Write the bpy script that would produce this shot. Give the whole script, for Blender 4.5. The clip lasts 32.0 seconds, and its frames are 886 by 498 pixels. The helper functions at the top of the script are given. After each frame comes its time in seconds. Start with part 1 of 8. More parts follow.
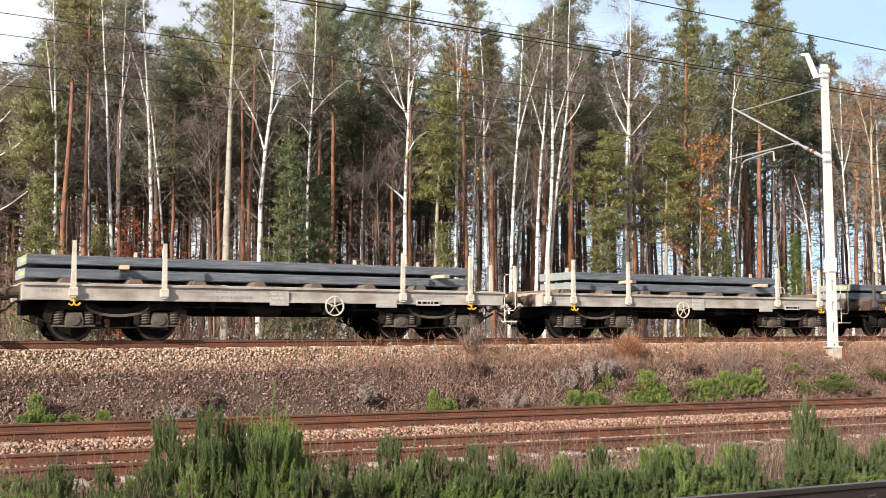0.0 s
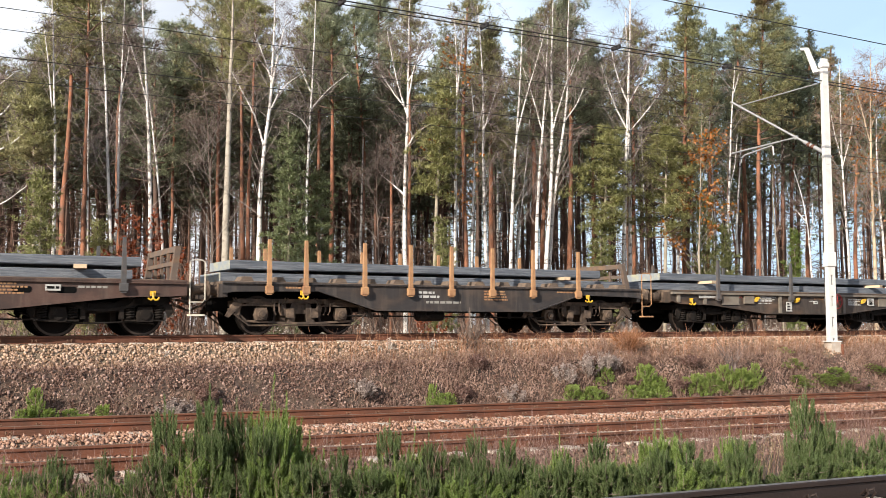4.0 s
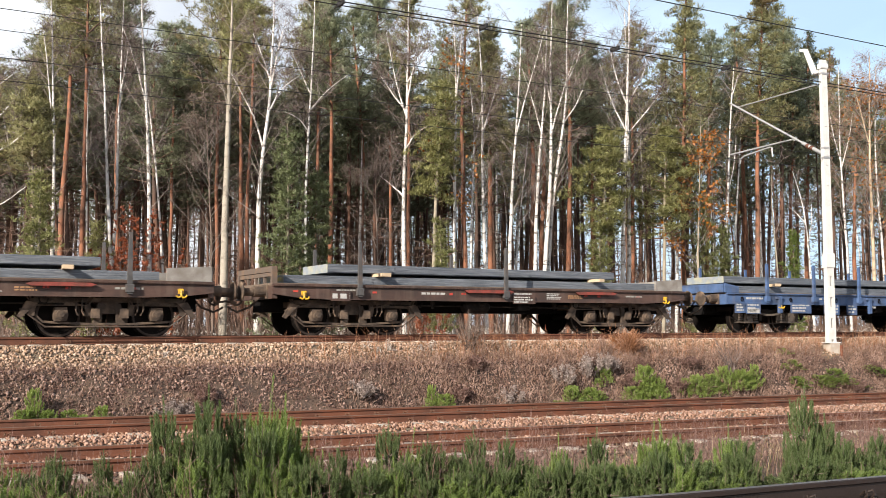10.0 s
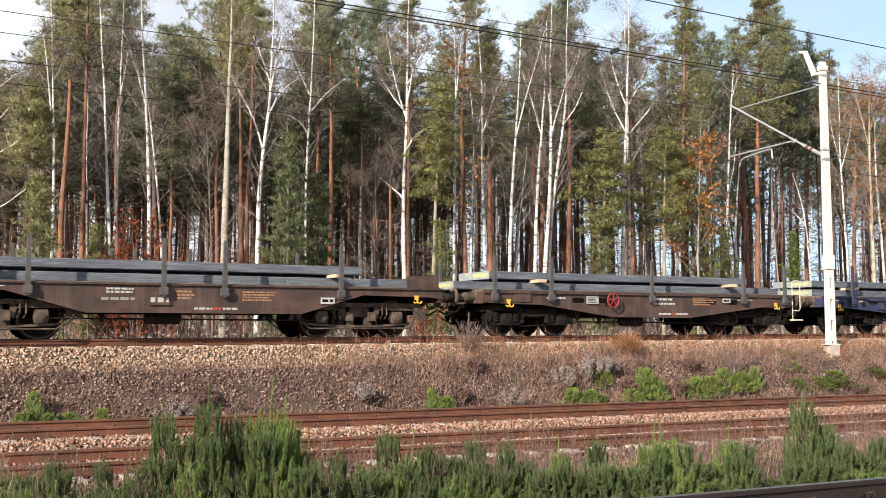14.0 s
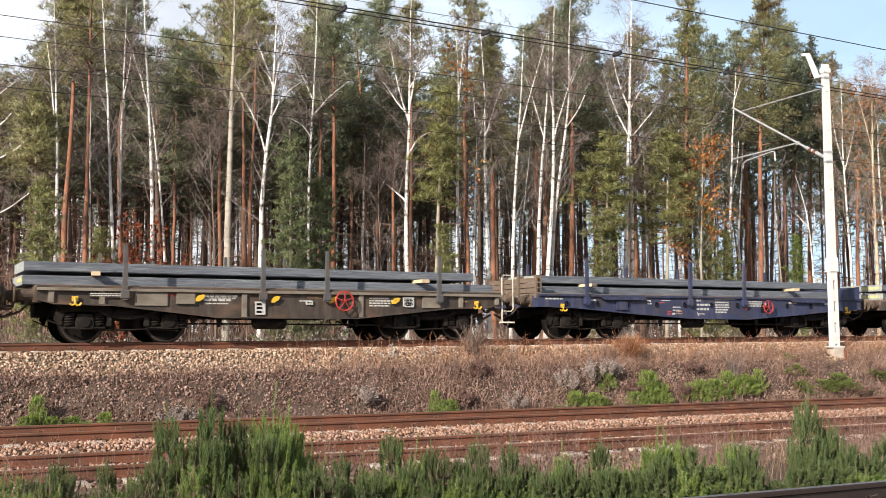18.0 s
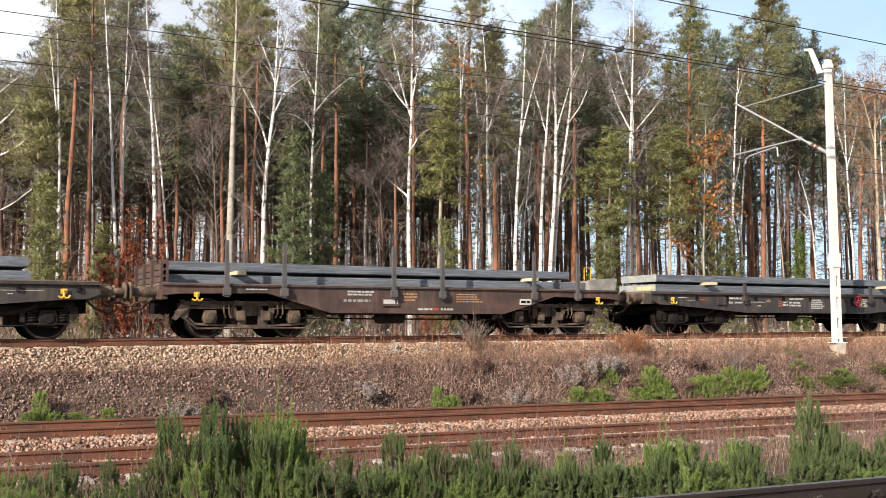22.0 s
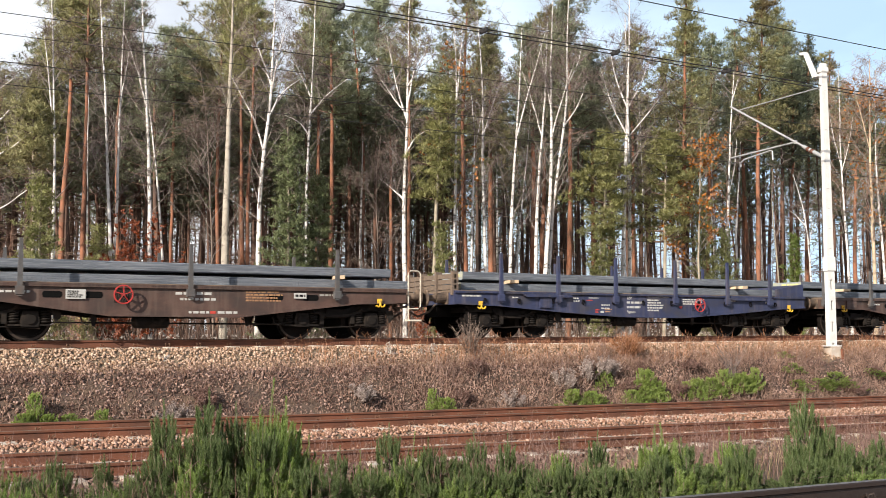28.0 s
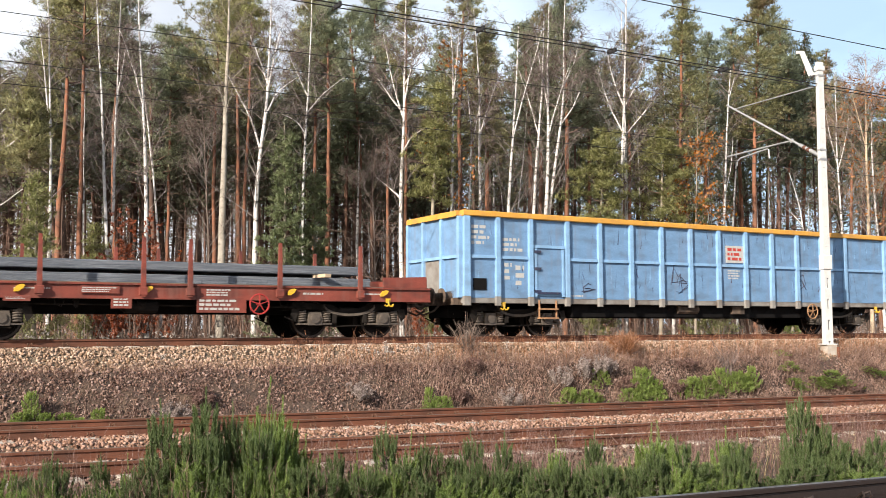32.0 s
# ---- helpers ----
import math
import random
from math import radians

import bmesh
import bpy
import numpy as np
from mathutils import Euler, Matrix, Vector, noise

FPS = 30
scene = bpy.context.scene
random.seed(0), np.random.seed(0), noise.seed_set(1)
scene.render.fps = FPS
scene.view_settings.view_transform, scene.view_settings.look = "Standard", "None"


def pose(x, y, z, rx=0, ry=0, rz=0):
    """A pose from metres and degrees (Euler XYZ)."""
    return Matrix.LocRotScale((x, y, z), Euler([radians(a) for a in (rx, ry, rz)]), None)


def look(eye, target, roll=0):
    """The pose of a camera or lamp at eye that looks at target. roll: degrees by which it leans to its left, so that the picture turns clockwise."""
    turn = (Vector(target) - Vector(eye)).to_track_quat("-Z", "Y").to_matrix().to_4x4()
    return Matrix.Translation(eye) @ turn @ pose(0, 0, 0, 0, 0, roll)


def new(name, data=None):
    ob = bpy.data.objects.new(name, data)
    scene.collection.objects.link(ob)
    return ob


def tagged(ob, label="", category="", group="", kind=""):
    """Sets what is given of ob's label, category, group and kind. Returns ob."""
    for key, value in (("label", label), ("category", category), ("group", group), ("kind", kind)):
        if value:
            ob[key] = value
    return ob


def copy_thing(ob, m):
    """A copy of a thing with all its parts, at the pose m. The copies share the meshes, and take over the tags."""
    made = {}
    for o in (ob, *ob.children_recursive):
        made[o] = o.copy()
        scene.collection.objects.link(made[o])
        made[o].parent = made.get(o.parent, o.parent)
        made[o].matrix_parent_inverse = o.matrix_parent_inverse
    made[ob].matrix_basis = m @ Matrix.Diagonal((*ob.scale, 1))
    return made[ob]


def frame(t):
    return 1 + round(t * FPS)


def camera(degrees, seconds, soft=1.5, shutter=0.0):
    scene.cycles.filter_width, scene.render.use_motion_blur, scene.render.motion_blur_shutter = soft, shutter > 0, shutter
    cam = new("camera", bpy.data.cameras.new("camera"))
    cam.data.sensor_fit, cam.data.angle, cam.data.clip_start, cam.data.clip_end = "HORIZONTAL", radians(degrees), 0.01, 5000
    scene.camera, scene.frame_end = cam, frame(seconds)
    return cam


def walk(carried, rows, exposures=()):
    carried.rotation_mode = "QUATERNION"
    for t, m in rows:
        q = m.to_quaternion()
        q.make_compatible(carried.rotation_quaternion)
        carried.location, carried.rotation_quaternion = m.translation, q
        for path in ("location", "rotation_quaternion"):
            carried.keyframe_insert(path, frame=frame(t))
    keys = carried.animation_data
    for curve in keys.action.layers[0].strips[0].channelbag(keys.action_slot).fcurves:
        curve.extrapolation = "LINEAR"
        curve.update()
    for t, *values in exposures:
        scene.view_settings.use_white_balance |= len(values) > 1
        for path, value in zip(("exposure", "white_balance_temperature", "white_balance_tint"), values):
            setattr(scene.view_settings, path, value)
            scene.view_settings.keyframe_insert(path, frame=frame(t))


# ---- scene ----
# Plan: x runs along the tracks, y away from the camera, z up from the rail tops of the raised track.
EYE = (0.0, 0.0, 0.23)
cam = camera(47.07, 32.0, soft=0.7, shutter=0.08)


def aim(yaw, pitch, roll):
    """Pose of the hand-held camera that turns a little on its spot."""
    a, b = radians(yaw), radians(pitch)
    way = Vector((math.sin(a) * math.cos(b), math.cos(a) * math.cos(b), math.sin(b)))
    return look(EYE, Vector(EYE) + way * 10, roll)


PATH = [
    (0.0, 29.265, 4.558, -0.079),
    (0.5, 29.258, 4.495, -0.326),
    (1.0, 29.227, 4.378, -0.463),
    (1.5, 29.205, 4.354, -0.197),
    (2.0, 29.252, 4.288, -0.306),
    (2.5, 29.284, 4.282, -0.254),
    (3.0, 29.284, 4.262, -0.235),
    (3.5, 29.308, 4.273, -0.092),
    (5.5, 29.290, 4.212, -0.201),
    (6.0, 29.369, 4.307, -0.183),
    (6.5, 29.392, 4.356, -0.044),
    (7.0, 29.418, 4.311, -0.061),
    (7.5, 29.448, 4.083, -0.095),
    (8.0, 29.414, 4.039, -0.106),
    (8.5, 29.345, 4.101, -0.026),
    (9.0, 29.317, 4.227, -0.099),
    (9.5, 29.315, 4.308, -0.138),
    (10.0, 29.356, 4.316, -0.078),
    (10.5, 29.364, 4.386, -0.161),
    (11.0, 29.371, 4.468, -0.226),
    (11.5, 29.375, 4.515, -0.253),
    (12.0, 29.339, 4.498, -0.315),
    (12.5, 29.299, 4.408, -0.338),
    (13.0, 29.300, 4.352, -0.321),
    (13.5, 29.333, 4.394, -0.194),
    (14.0, 29.359, 4.431, -0.127),
    (14.5, 29.384, 4.386, -0.137),
    (16.5, 29.208, 4.517, -0.225),
    (17.0, 29.187, 4.613, -0.230),
    (17.5, 29.198, 4.633, -0.153),
    (18.0, 29.197, 4.613, -0.227),
    (18.5, 29.176, 4.587, -0.332),
    (19.0, 29.192, 4.615, -0.266),
    (19.5, 29.231, 4.662, -0.218),
    (20.0, 29.235, 4.701, -0.204),
    (20.5, 29.245, 4.658, -0.254),
    (21.0, 29.225, 4.568, -0.245),
    (21.5, 29.133, 4.460, -0.398),
    (22.0, 29.066, 4.382, -0.250),
    (22.5, 29.083, 4.377, -0.299),
    (23.0, 29.176, 4.321, -0.190),
    (23.5, 29.213, 4.288, -0.106),
    (24.0, 29.241, 4.228, -0.222),
    (24.5, 29.343, 4.248, -0.075),
    (25.0, 29.436, 4.299, -0.297),
    (25.5, 29.465, 4.329, -0.266),
    (27.5, 29.343, 4.477, -0.120),
    (28.0, 29.329, 4.511, -0.103),
    (28.5, 29.293, 4.520, -0.145),
    (29.0, 29.322, 4.538, -0.159),
    (29.5, 29.332, 4.492, -0.165),
    (30.0, 29.396, 4.370, -0.063),
    (30.5, 29.410, 4.317, -0.109),
    (31.0, 29.442, 4.320, -0.028),
    (31.5, 29.484, 4.358, -0.060),
    (32.0, 29.512, 4.434, -0.150),
]
walk(cam, [(t, aim(a, b, c)) for t, a, b, c in PATH])

# ---- light ----
SUN_EL, SUN_AZ = 26.0, 28.0  # height; turn from the track's line towards the camera
sun_way = Vector((-math.cos(radians(SUN_EL)) * math.cos(radians(SUN_AZ)), -math.cos(radians(SUN_EL)) * math.sin(radians(SUN_AZ)), math.sin(radians(SUN_EL))))
world = bpy.data.worlds.new("sky")
scene.world = world
world.use_nodes = True
wn, wl = world.node_tree.nodes, world.node_tree.links
sky = wn.new("ShaderNodeTexSky")
sky.sky_type, sky.sun_disc = "NISHITA", False
sky.sun_elevation = radians(SUN_EL)
sky.sun_rotation = math.atan2(sun_way.x, sun_way.y)
sky.altitude, sky.air_density, sky.dust_density, sky.ozone_density = 200, 1.0, 1.6, 1.2
# thin bright cloud over the blue
tc, mp, cn = wn.new("ShaderNodeTexCoord"), wn.new("ShaderNodeMapping"), wn.new("ShaderNodeTexNoise")
mp.inputs["Scale"].default_value = (1.0, 1.0, 2.6)
mp.inputs["Location"].default_value = (0.35, 0.1, 0.0)
cn.inputs["Scale"].default_value, cn.inputs["Detail"].default_value = 2.2, 6.0
ramp, mix = wn.new("ShaderNodeValToRGB"), wn.new("ShaderNodeMix")
ramp.color_ramp.elements[0].position, ramp.color_ramp.elements[1].position = 0.40, 0.64
mix.data_type = "RGBA"
thin = wn.new("ShaderNodeMath")
thin.operation = "MULTIPLY"
ramp.color_ramp.elements[0].color = (0.55, 0.55, 0.55, 1)
wl.new(tc.outputs["Generated"], mp.inputs["Vector"]), wl.new(mp.outputs["Vector"], cn.inputs["Vector"])
wl.new(cn.outputs["Fac"], ramp.inputs["Fac"]), wl.new(ramp.outputs["Color"], thin.inputs[0])
# the haze is thick towards the horizon and clears overhead
split, fade = wn.new("ShaderNodeSeparateXYZ"), wn.new("ShaderNodeMapRange")
fade.inputs["From Min"].default_value, fade.inputs["From Max"].default_value = 0.36, 0.75
fade.inputs["To Min"].default_value, fade.inputs["To Max"].default_value = 1.0, 0.12
wl.new(tc.outputs["Generated"], split.inputs[0]), wl.new(split.outputs["Z"], fade.inputs["Value"])
# white haze on the one hand, thinner and bluer along the track
side, tint = wn.new("ShaderNodeMapRange"), wn.new("ShaderNodeMix")
side.inputs["From Min"].default_value, side.inputs["From Max"].default_value = 0.3, 0.85
tint.data_type = "RGBA"
tint.inputs["A"].default_value, tint.inputs["B"].default_value = (16.6, 17.2, 18.2, 1), (10.5, 15.5, 21.0, 1)
wl.new(split.outputs["X"], side.inputs["Value"]), wl.new(side.outputs["Result"], tint.inputs["Factor"])
wl.new(tint.outputs["Result"], mix.inputs["B"])
wl.new(fade.outputs["Result"], thin.inputs[1]), wl.new(thin.outputs["Value"], mix.inputs["Factor"])
wl.new(sky.outputs["Color"], mix.inputs["A"])
wl.new(mix.outputs["Result"], wn["Background"].inputs["Color"])
wn["Background"].inputs["Strength"].default_value = 0.053
lamp = bpy.data.lights.new("sun", "SUN")
lamp.energy, lamp.angle, lamp.color = 5.8, radians(0.6), (1.0, 0.915, 0.80)
sun = new("sun", lamp)
sun.matrix_world = look(sun_way * 60, (0, 0, 0))
scene.view_settings.exposure = 0.6

# ---- materials ----


def mat(name, c1, c2, rough=0.75, metal=0.0, scale=6.0, fine=60.0, bump=0.25, dirt=None, dirt_at=0.55, dirt_scale=2.5, by=None, stretch=(1, 1, 1), spec=0.4, dist=0.01, soft_dirt=0.16, streak=None):
    """Two colours in a coarse and a fine grain, an optional layer of dirt in patches, and a fine relief. by: 'object' or 'island' varies the value piece by piece."""
    m = bpy.data.materials.new(name)
    m.use_nodes = True
    n, l = m.node_tree.nodes, m.node_tree.links
    out = n["Principled BSDF"]
    co, mapping = n.new("ShaderNodeTexCoord"), n.new("ShaderNodeMapping")
    mapping.inputs["Scale"].default_value = stretch
    l.new(co.outputs["Object"], mapping.inputs["Vector"])

    def grain(s, detail=5.0):
        g = n.new("ShaderNodeTexNoise")
        g.inputs["Scale"].default_value, g.inputs["Detail"].default_value = s, detail
        l.new(mapping.outputs["Vector"], g.inputs["Vector"])
        return g.outputs["Fac"]

    def blend(fac, a, b):
        x = n.new("ShaderNodeMix")
        x.data_type = "RGBA"
        l.new(fac, x.inputs["Factor"])
        for key, v in (("A", a), ("B", b)):
            if isinstance(v, tuple):
                x.inputs[key].default_value = (*v, 1)
            else:
                l.new(v, x.inputs[key])
        return x.outputs["Result"]

    def band(fac, lo, hi):
        r = n.new("ShaderNodeMapRange")
        r.inputs["From Min"].default_value, r.inputs["From Max"].default_value = lo, hi
        l.new(fac, r.inputs["Value"])
        return r.outputs["Result"]

    coarse, small = grain(scale), grain(fine, 3.0)
    col = blend(band(coarse, 0.3, 0.7), c1, c2)
    col = blend(band(small, 0.35, 0.9), col, tuple(0.62 * v for v in c1))
    if dirt:
        col = blend(band(grain(dirt_scale, 8.0), dirt_at - soft_dirt, dirt_at + soft_dirt), col, dirt)
    if streak:
        down = n.new("ShaderNodeMapping")
        down.inputs["Scale"].default_value = (7.0, 7.0, 0.8)
        run = n.new("ShaderNodeTexNoise")
        run.inputs["Scale"].default_value, run.inputs["Detail"].default_value = 1.0, 6.0
        l.new(co.outputs["Object"], down.inputs["Vector"]), l.new(down.outputs["Vector"], run.inputs["Vector"])
        some = n.new("ShaderNodeMath")
        some.operation, some.inputs[1].default_value = "MULTIPLY", 0.55
        l.new(band(run.outputs["Fac"], 0.50, 0.72), some.inputs[0])
        col = blend(some.outputs["Value"], col, streak)
    if by:
        if by == "island":
            rnd = n.new("ShaderNodeNewGeometry").outputs["Random Per Island"]
        else:
            rnd = n.new("ShaderNodeObjectInfo").outputs["Random"]
        hsv = n.new("ShaderNodeHueSaturation")
        l.new(band_to(n, l, rnd, 0.5, 1.5), hsv.inputs["Value"])
        l.new(band_to(n, l, rnd, 1.15, 0.8), hsv.inputs["Saturation"])
        l.new(col, hsv.inputs["Color"])
        col = hsv.outputs["Color"]
    l.new(col, out.inputs["Base Color"])
    out.inputs["Roughness"].default_value, out.inputs["Metallic"].default_value = rough, metal
    out.inputs["Specular IOR Level"].default_value = spec
    if bump:
        b = n.new("ShaderNodeBump")
        b.inputs["Strength"].default_value, b.inputs["Distance"].default_value = bump, dist
        l.new(small, b.inputs["Height"]), l.new(b.outputs["Normal"], out.inputs["Normal"])
    return m


def band_to(n, l, value, lo, hi):
    r = n.new("ShaderNodeMapRange")
    r.inputs["To Min"].default_value, r.inputs["To Max"].default_value = lo, hi
    l.new(value, r.inputs["Value"])
    return r.outputs["Result"]


def leafy(name, c1, c2, trans=0.45, rough=0.6, scale=1.2, brown=None):
    """Leaf or needle: two greens over the plant, uneven from piece to piece, lets some light through."""
    m = mat(name, c1, c2, rough=rough, scale=scale, fine=9.0, bump=0.0, by="island", spec=0.3, dirt=(0.27, 0.19, 0.10) if brown else None, dirt_at=brown or 0.6, dirt_scale=0.55, soft_dirt=0.1)
    n, l = m.node_tree.nodes, m.node_tree.links
    p = n["Principled BSDF"]
    tr, mx = n.new("ShaderNodeBsdfTranslucent"), n.new("ShaderNodeMixShader")
    mx.inputs["Fac"].default_value = trans
    l.new(p.inputs["Base Color"].links[0].from_socket, tr.inputs["Color"])
    l.new(p.outputs["BSDF"], mx.inputs[1]), l.new(tr.outputs["BSDF"], mx.inputs[2])
    l.new(mx.outputs["Shader"], n["Material Output"].inputs["Surface"])
    return m


GRIME = (0.055, 0.04, 0.03)
M_soil = mat("leaf_litter", (0.095, 0.064, 0.05), (0.045, 0.033, 0.028), 0.95, 0, 0.8, 18, 0.8, (0.12, 0.08, 0.056), 0.58, 3.0, dist=0.05)
M_stone = mat("ballast_stone", (0.42, 0.275, 0.185), (0.305, 0.195, 0.132), 0.9, 0, 3.0, 40, 0.3, (0.23, 0.16, 0.115), 0.62, 6.0, by="island")
M_stone_rusty = mat("rust_stained_stone", (0.38, 0.22, 0.148), (0.26, 0.14, 0.095), 0.9, 0, 3.0, 40, 0.3, (0.22, 0.12, 0.085), 0.62, 6.0, by="island")
M_stone_dull = mat("soil_stained_stone", (0.25, 0.15, 0.115), (0.11, 0.07, 0.056), 0.9, 0, 3.0, 40, 0.3, by="island")
M_stone_bank = mat("stones_in_bank_soil", (0.34, 0.215, 0.17), (0.12, 0.073, 0.06), 0.9, 0, 3.0, 40, 0.3, by="island")
# darker steel than the other rails, for the nearest track
M_rail_dark = mat("near_black_rail", (0.036, 0.023, 0.019), (0.026, 0.018, 0.016), 0.6, 0.3, 2.0, 50, 0.2)
M_bed = mat("ballast_bed", (0.24, 0.175, 0.12), (0.13, 0.10, 0.07), 0.95, 0, 14, 30, 1.0, dist=0.05)
M_rail = mat("rusty_rail", (0.20, 0.075, 0.041), (0.135, 0.052, 0.031), 0.8, 0.2, 2.0, 50, 0.25, (0.07, 0.035, 0.024), 0.58, 1.5)
M_rail_top = mat("worn_rail_top", (0.30, 0.22, 0.17), (0.22, 0.15, 0.11), 0.45, 0.6, 2.0, 40, 0.1)
M_rail_shine = mat("bright_rail_top", (0.30, 0.275, 0.26), (0.20, 0.18, 0.17), 0.4, 0.8, 2.0, 40, 0.1)
M_concrete = mat("concrete", (0.52, 0.47, 0.41), (0.42, 0.37, 0.32), 0.9, 0, 5, 60, 0.4, (0.33, 0.25, 0.19), 0.55, 5)
M_clip = mat("rusty_clip", (0.20, 0.11, 0.07), (0.14, 0.08, 0.05), 0.7, 0.4, 8, 60, 0.2)
M_mast = mat("white_painted_mast", (0.66, 0.65, 0.63), (0.57, 0.56, 0.545), 0.55, 0, 3, 50, 0.15, (0.52, 0.47, 0.42), 0.70, 2.0)
M_galv = mat("galvanised_steel", (0.44, 0.44, 0.44), (0.33, 0.33, 0.33), 0.55, 0.4, 6, 50, 0.1)
M_wire = mat("dark_wire", (0.05, 0.045, 0.045), (0.03, 0.03, 0.03), 0.6, 0.4, 6, 50, 0)
M_porcelain = mat("brown_porcelain", (0.12, 0.05, 0.03), (0.10, 0.045, 0.03), 0.25, 0, 6, 40, 0)
M_slab = mat("mill_scale_steel", (0.16, 0.176, 0.205), (0.084, 0.095, 0.115), 0.6, 0.2, 2.4, 34, 0.8, (0.23, 0.245, 0.27), 0.60, 7.0, stretch=(0.22, 1, 4), dist=0.03)
M_slab_end = mat("cut_slab_end", (0.30, 0.33, 0.36), (0.22, 0.25, 0.28), 0.7, 0.2, 3, 40, 0.5, (0.40, 0.38, 0.25), 0.6, 4)
M_timber = mat("pale_timber", (0.60, 0.46, 0.31), (0.47, 0.35, 0.23), 0.8, 0, 6, 60, 0.3, stretch=(1, 6, 6))
M_oldwood = mat("weathered_timber", (0.15, 0.11, 0.085), (0.10, 0.075, 0.06), 0.9, 0, 5, 50, 0.4, (0.22, 0.15, 0.09), 0.65, 3, stretch=(1, 5, 5))
M_label = mat("white_marking", (0.52, 0.51, 0.485), (0.42, 0.41, 0.39), 0.7, 0, 6, 40, 0)
M_label_grey = mat("faded_marking", (0.33, 0.31, 0.28), (0.25, 0.24, 0.22), 0.8, 0, 6, 40, 0)
M_label_red = mat("red_marking", (0.50, 0.06, 0.04), (0.42, 0.05, 0.04), 0.7, 0, 6, 40, 0)
M_yellow = mat("yellow_paint", (0.72, 0.44, 0.03), (0.62, 0.36, 0.03), 0.5, 0, 8, 50, 0.1, (0.25, 0.15, 0.05), 0.68, 6)
M_red = mat("red_paint", (0.42, 0.035, 0.03), (0.32, 0.03, 0.028), 0.5, 0, 8, 50, 0.1, (0.16, 0.04, 0.03), 0.68, 6)
M_cream = mat("cream_paint", (0.66, 0.60, 0.50), (0.55, 0.49, 0.40), 0.55, 0, 5, 50, 0.1, (0.28, 0.20, 0.14), 0.68, 4)
M_orange_steel = mat("orange_rust_steel", (0.42, 0.24, 0.12), (0.33, 0.17, 0.085), 0.75, 0, 5, 50, 0.2, (0.20, 0.09, 0.05), 0.65, 4)
# worn rim, wheel and black bogie take the wagons' shade into their colour
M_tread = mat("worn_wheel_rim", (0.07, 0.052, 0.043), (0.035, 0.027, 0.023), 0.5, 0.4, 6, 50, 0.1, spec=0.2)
M_wheel = mat("shade_black_wheel", (0.014, 0.011, 0.010), (0.009, 0.008, 0.007), 0.75, 0.2, 6, 50, 0.2, spec=0.08)
M_bogie_shade = mat("shade_black_bogie", (0.020, 0.016, 0.014), (0.010, 0.009, 0.008), 0.85, 0.1, 4, 40, 0.4, (0.055, 0.042, 0.033), 0.66, 4, spec=0.15)
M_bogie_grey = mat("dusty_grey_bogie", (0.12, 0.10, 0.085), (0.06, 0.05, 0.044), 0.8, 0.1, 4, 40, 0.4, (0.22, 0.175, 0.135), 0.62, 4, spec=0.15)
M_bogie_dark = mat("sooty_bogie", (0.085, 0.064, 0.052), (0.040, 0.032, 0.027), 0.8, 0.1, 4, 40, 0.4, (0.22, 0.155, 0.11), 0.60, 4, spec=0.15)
M_hole = mat("unlit_gap", (0.006, 0.006, 0.006), (0.004, 0.004, 0.004), 0.95, 0, 4, 40, 0, spec=0.08)
# near-black: the shade below the decks is put into this colour
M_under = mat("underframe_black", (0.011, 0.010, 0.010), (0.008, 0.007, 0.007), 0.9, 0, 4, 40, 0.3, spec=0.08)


def paint(name, c, dirt_at=0.6, dirt=GRIME, rough=0.62):
    return mat(name, c, tuple((0.5 if max(c) < 0.3 else 0.72) * v for v in c), rough, 0, 2.6, 45, 0.25, dirt, dirt_at, 2.6, stretch=(0.7, 1, 1.5), spec=0.35, streak=tuple(0.45 * v + w for v, w in zip(c, (0.085, 0.066, 0.052))))


P_beige = paint("beige_wagon_paint", (0.47, 0.43, 0.39), 0.64, (0.22, 0.165, 0.125))
P_brown = paint("brown_wagon_paint", (0.098, 0.056, 0.044), 0.58, (0.044, 0.031, 0.027))
P_black = paint("black_brown_wagon_paint", (0.045, 0.039, 0.038), 0.64, (0.085, 0.06, 0.047))
# one olive, two tones: inset sill darkened as shaded, raised parts lightened as lit
P_olive = paint("olive_brown_wagon_paint", (0.050, 0.038, 0.031), 0.60, (0.12, 0.075, 0.05))
P_olive_pale = paint("lit_olive_wagon_paint", (0.235, 0.20, 0.16), 0.68, (0.13, 0.095, 0.07))
P_blue = paint("bright_blue_wagon_paint", (0.078, 0.135, 0.275), 0.66, (0.05, 0.06, 0.085))
P_navy = paint("navy_wagon_paint", (0.038, 0.046, 0.10), 0.66, (0.055, 0.05, 0.056))
P_red = paint("rust_red_wagon_paint", (0.26, 0.062, 0.042), 0.66, (0.10, 0.04, 0.032))
P_sky = paint("light_blue_wagon_paint", (0.175, 0.31, 0.50), 0.66, (0.115, 0.165, 0.23))
P_amber = paint("amber_wagon_paint", (0.74, 0.37, 0.065), 0.74, (0.4, 0.22, 0.1))

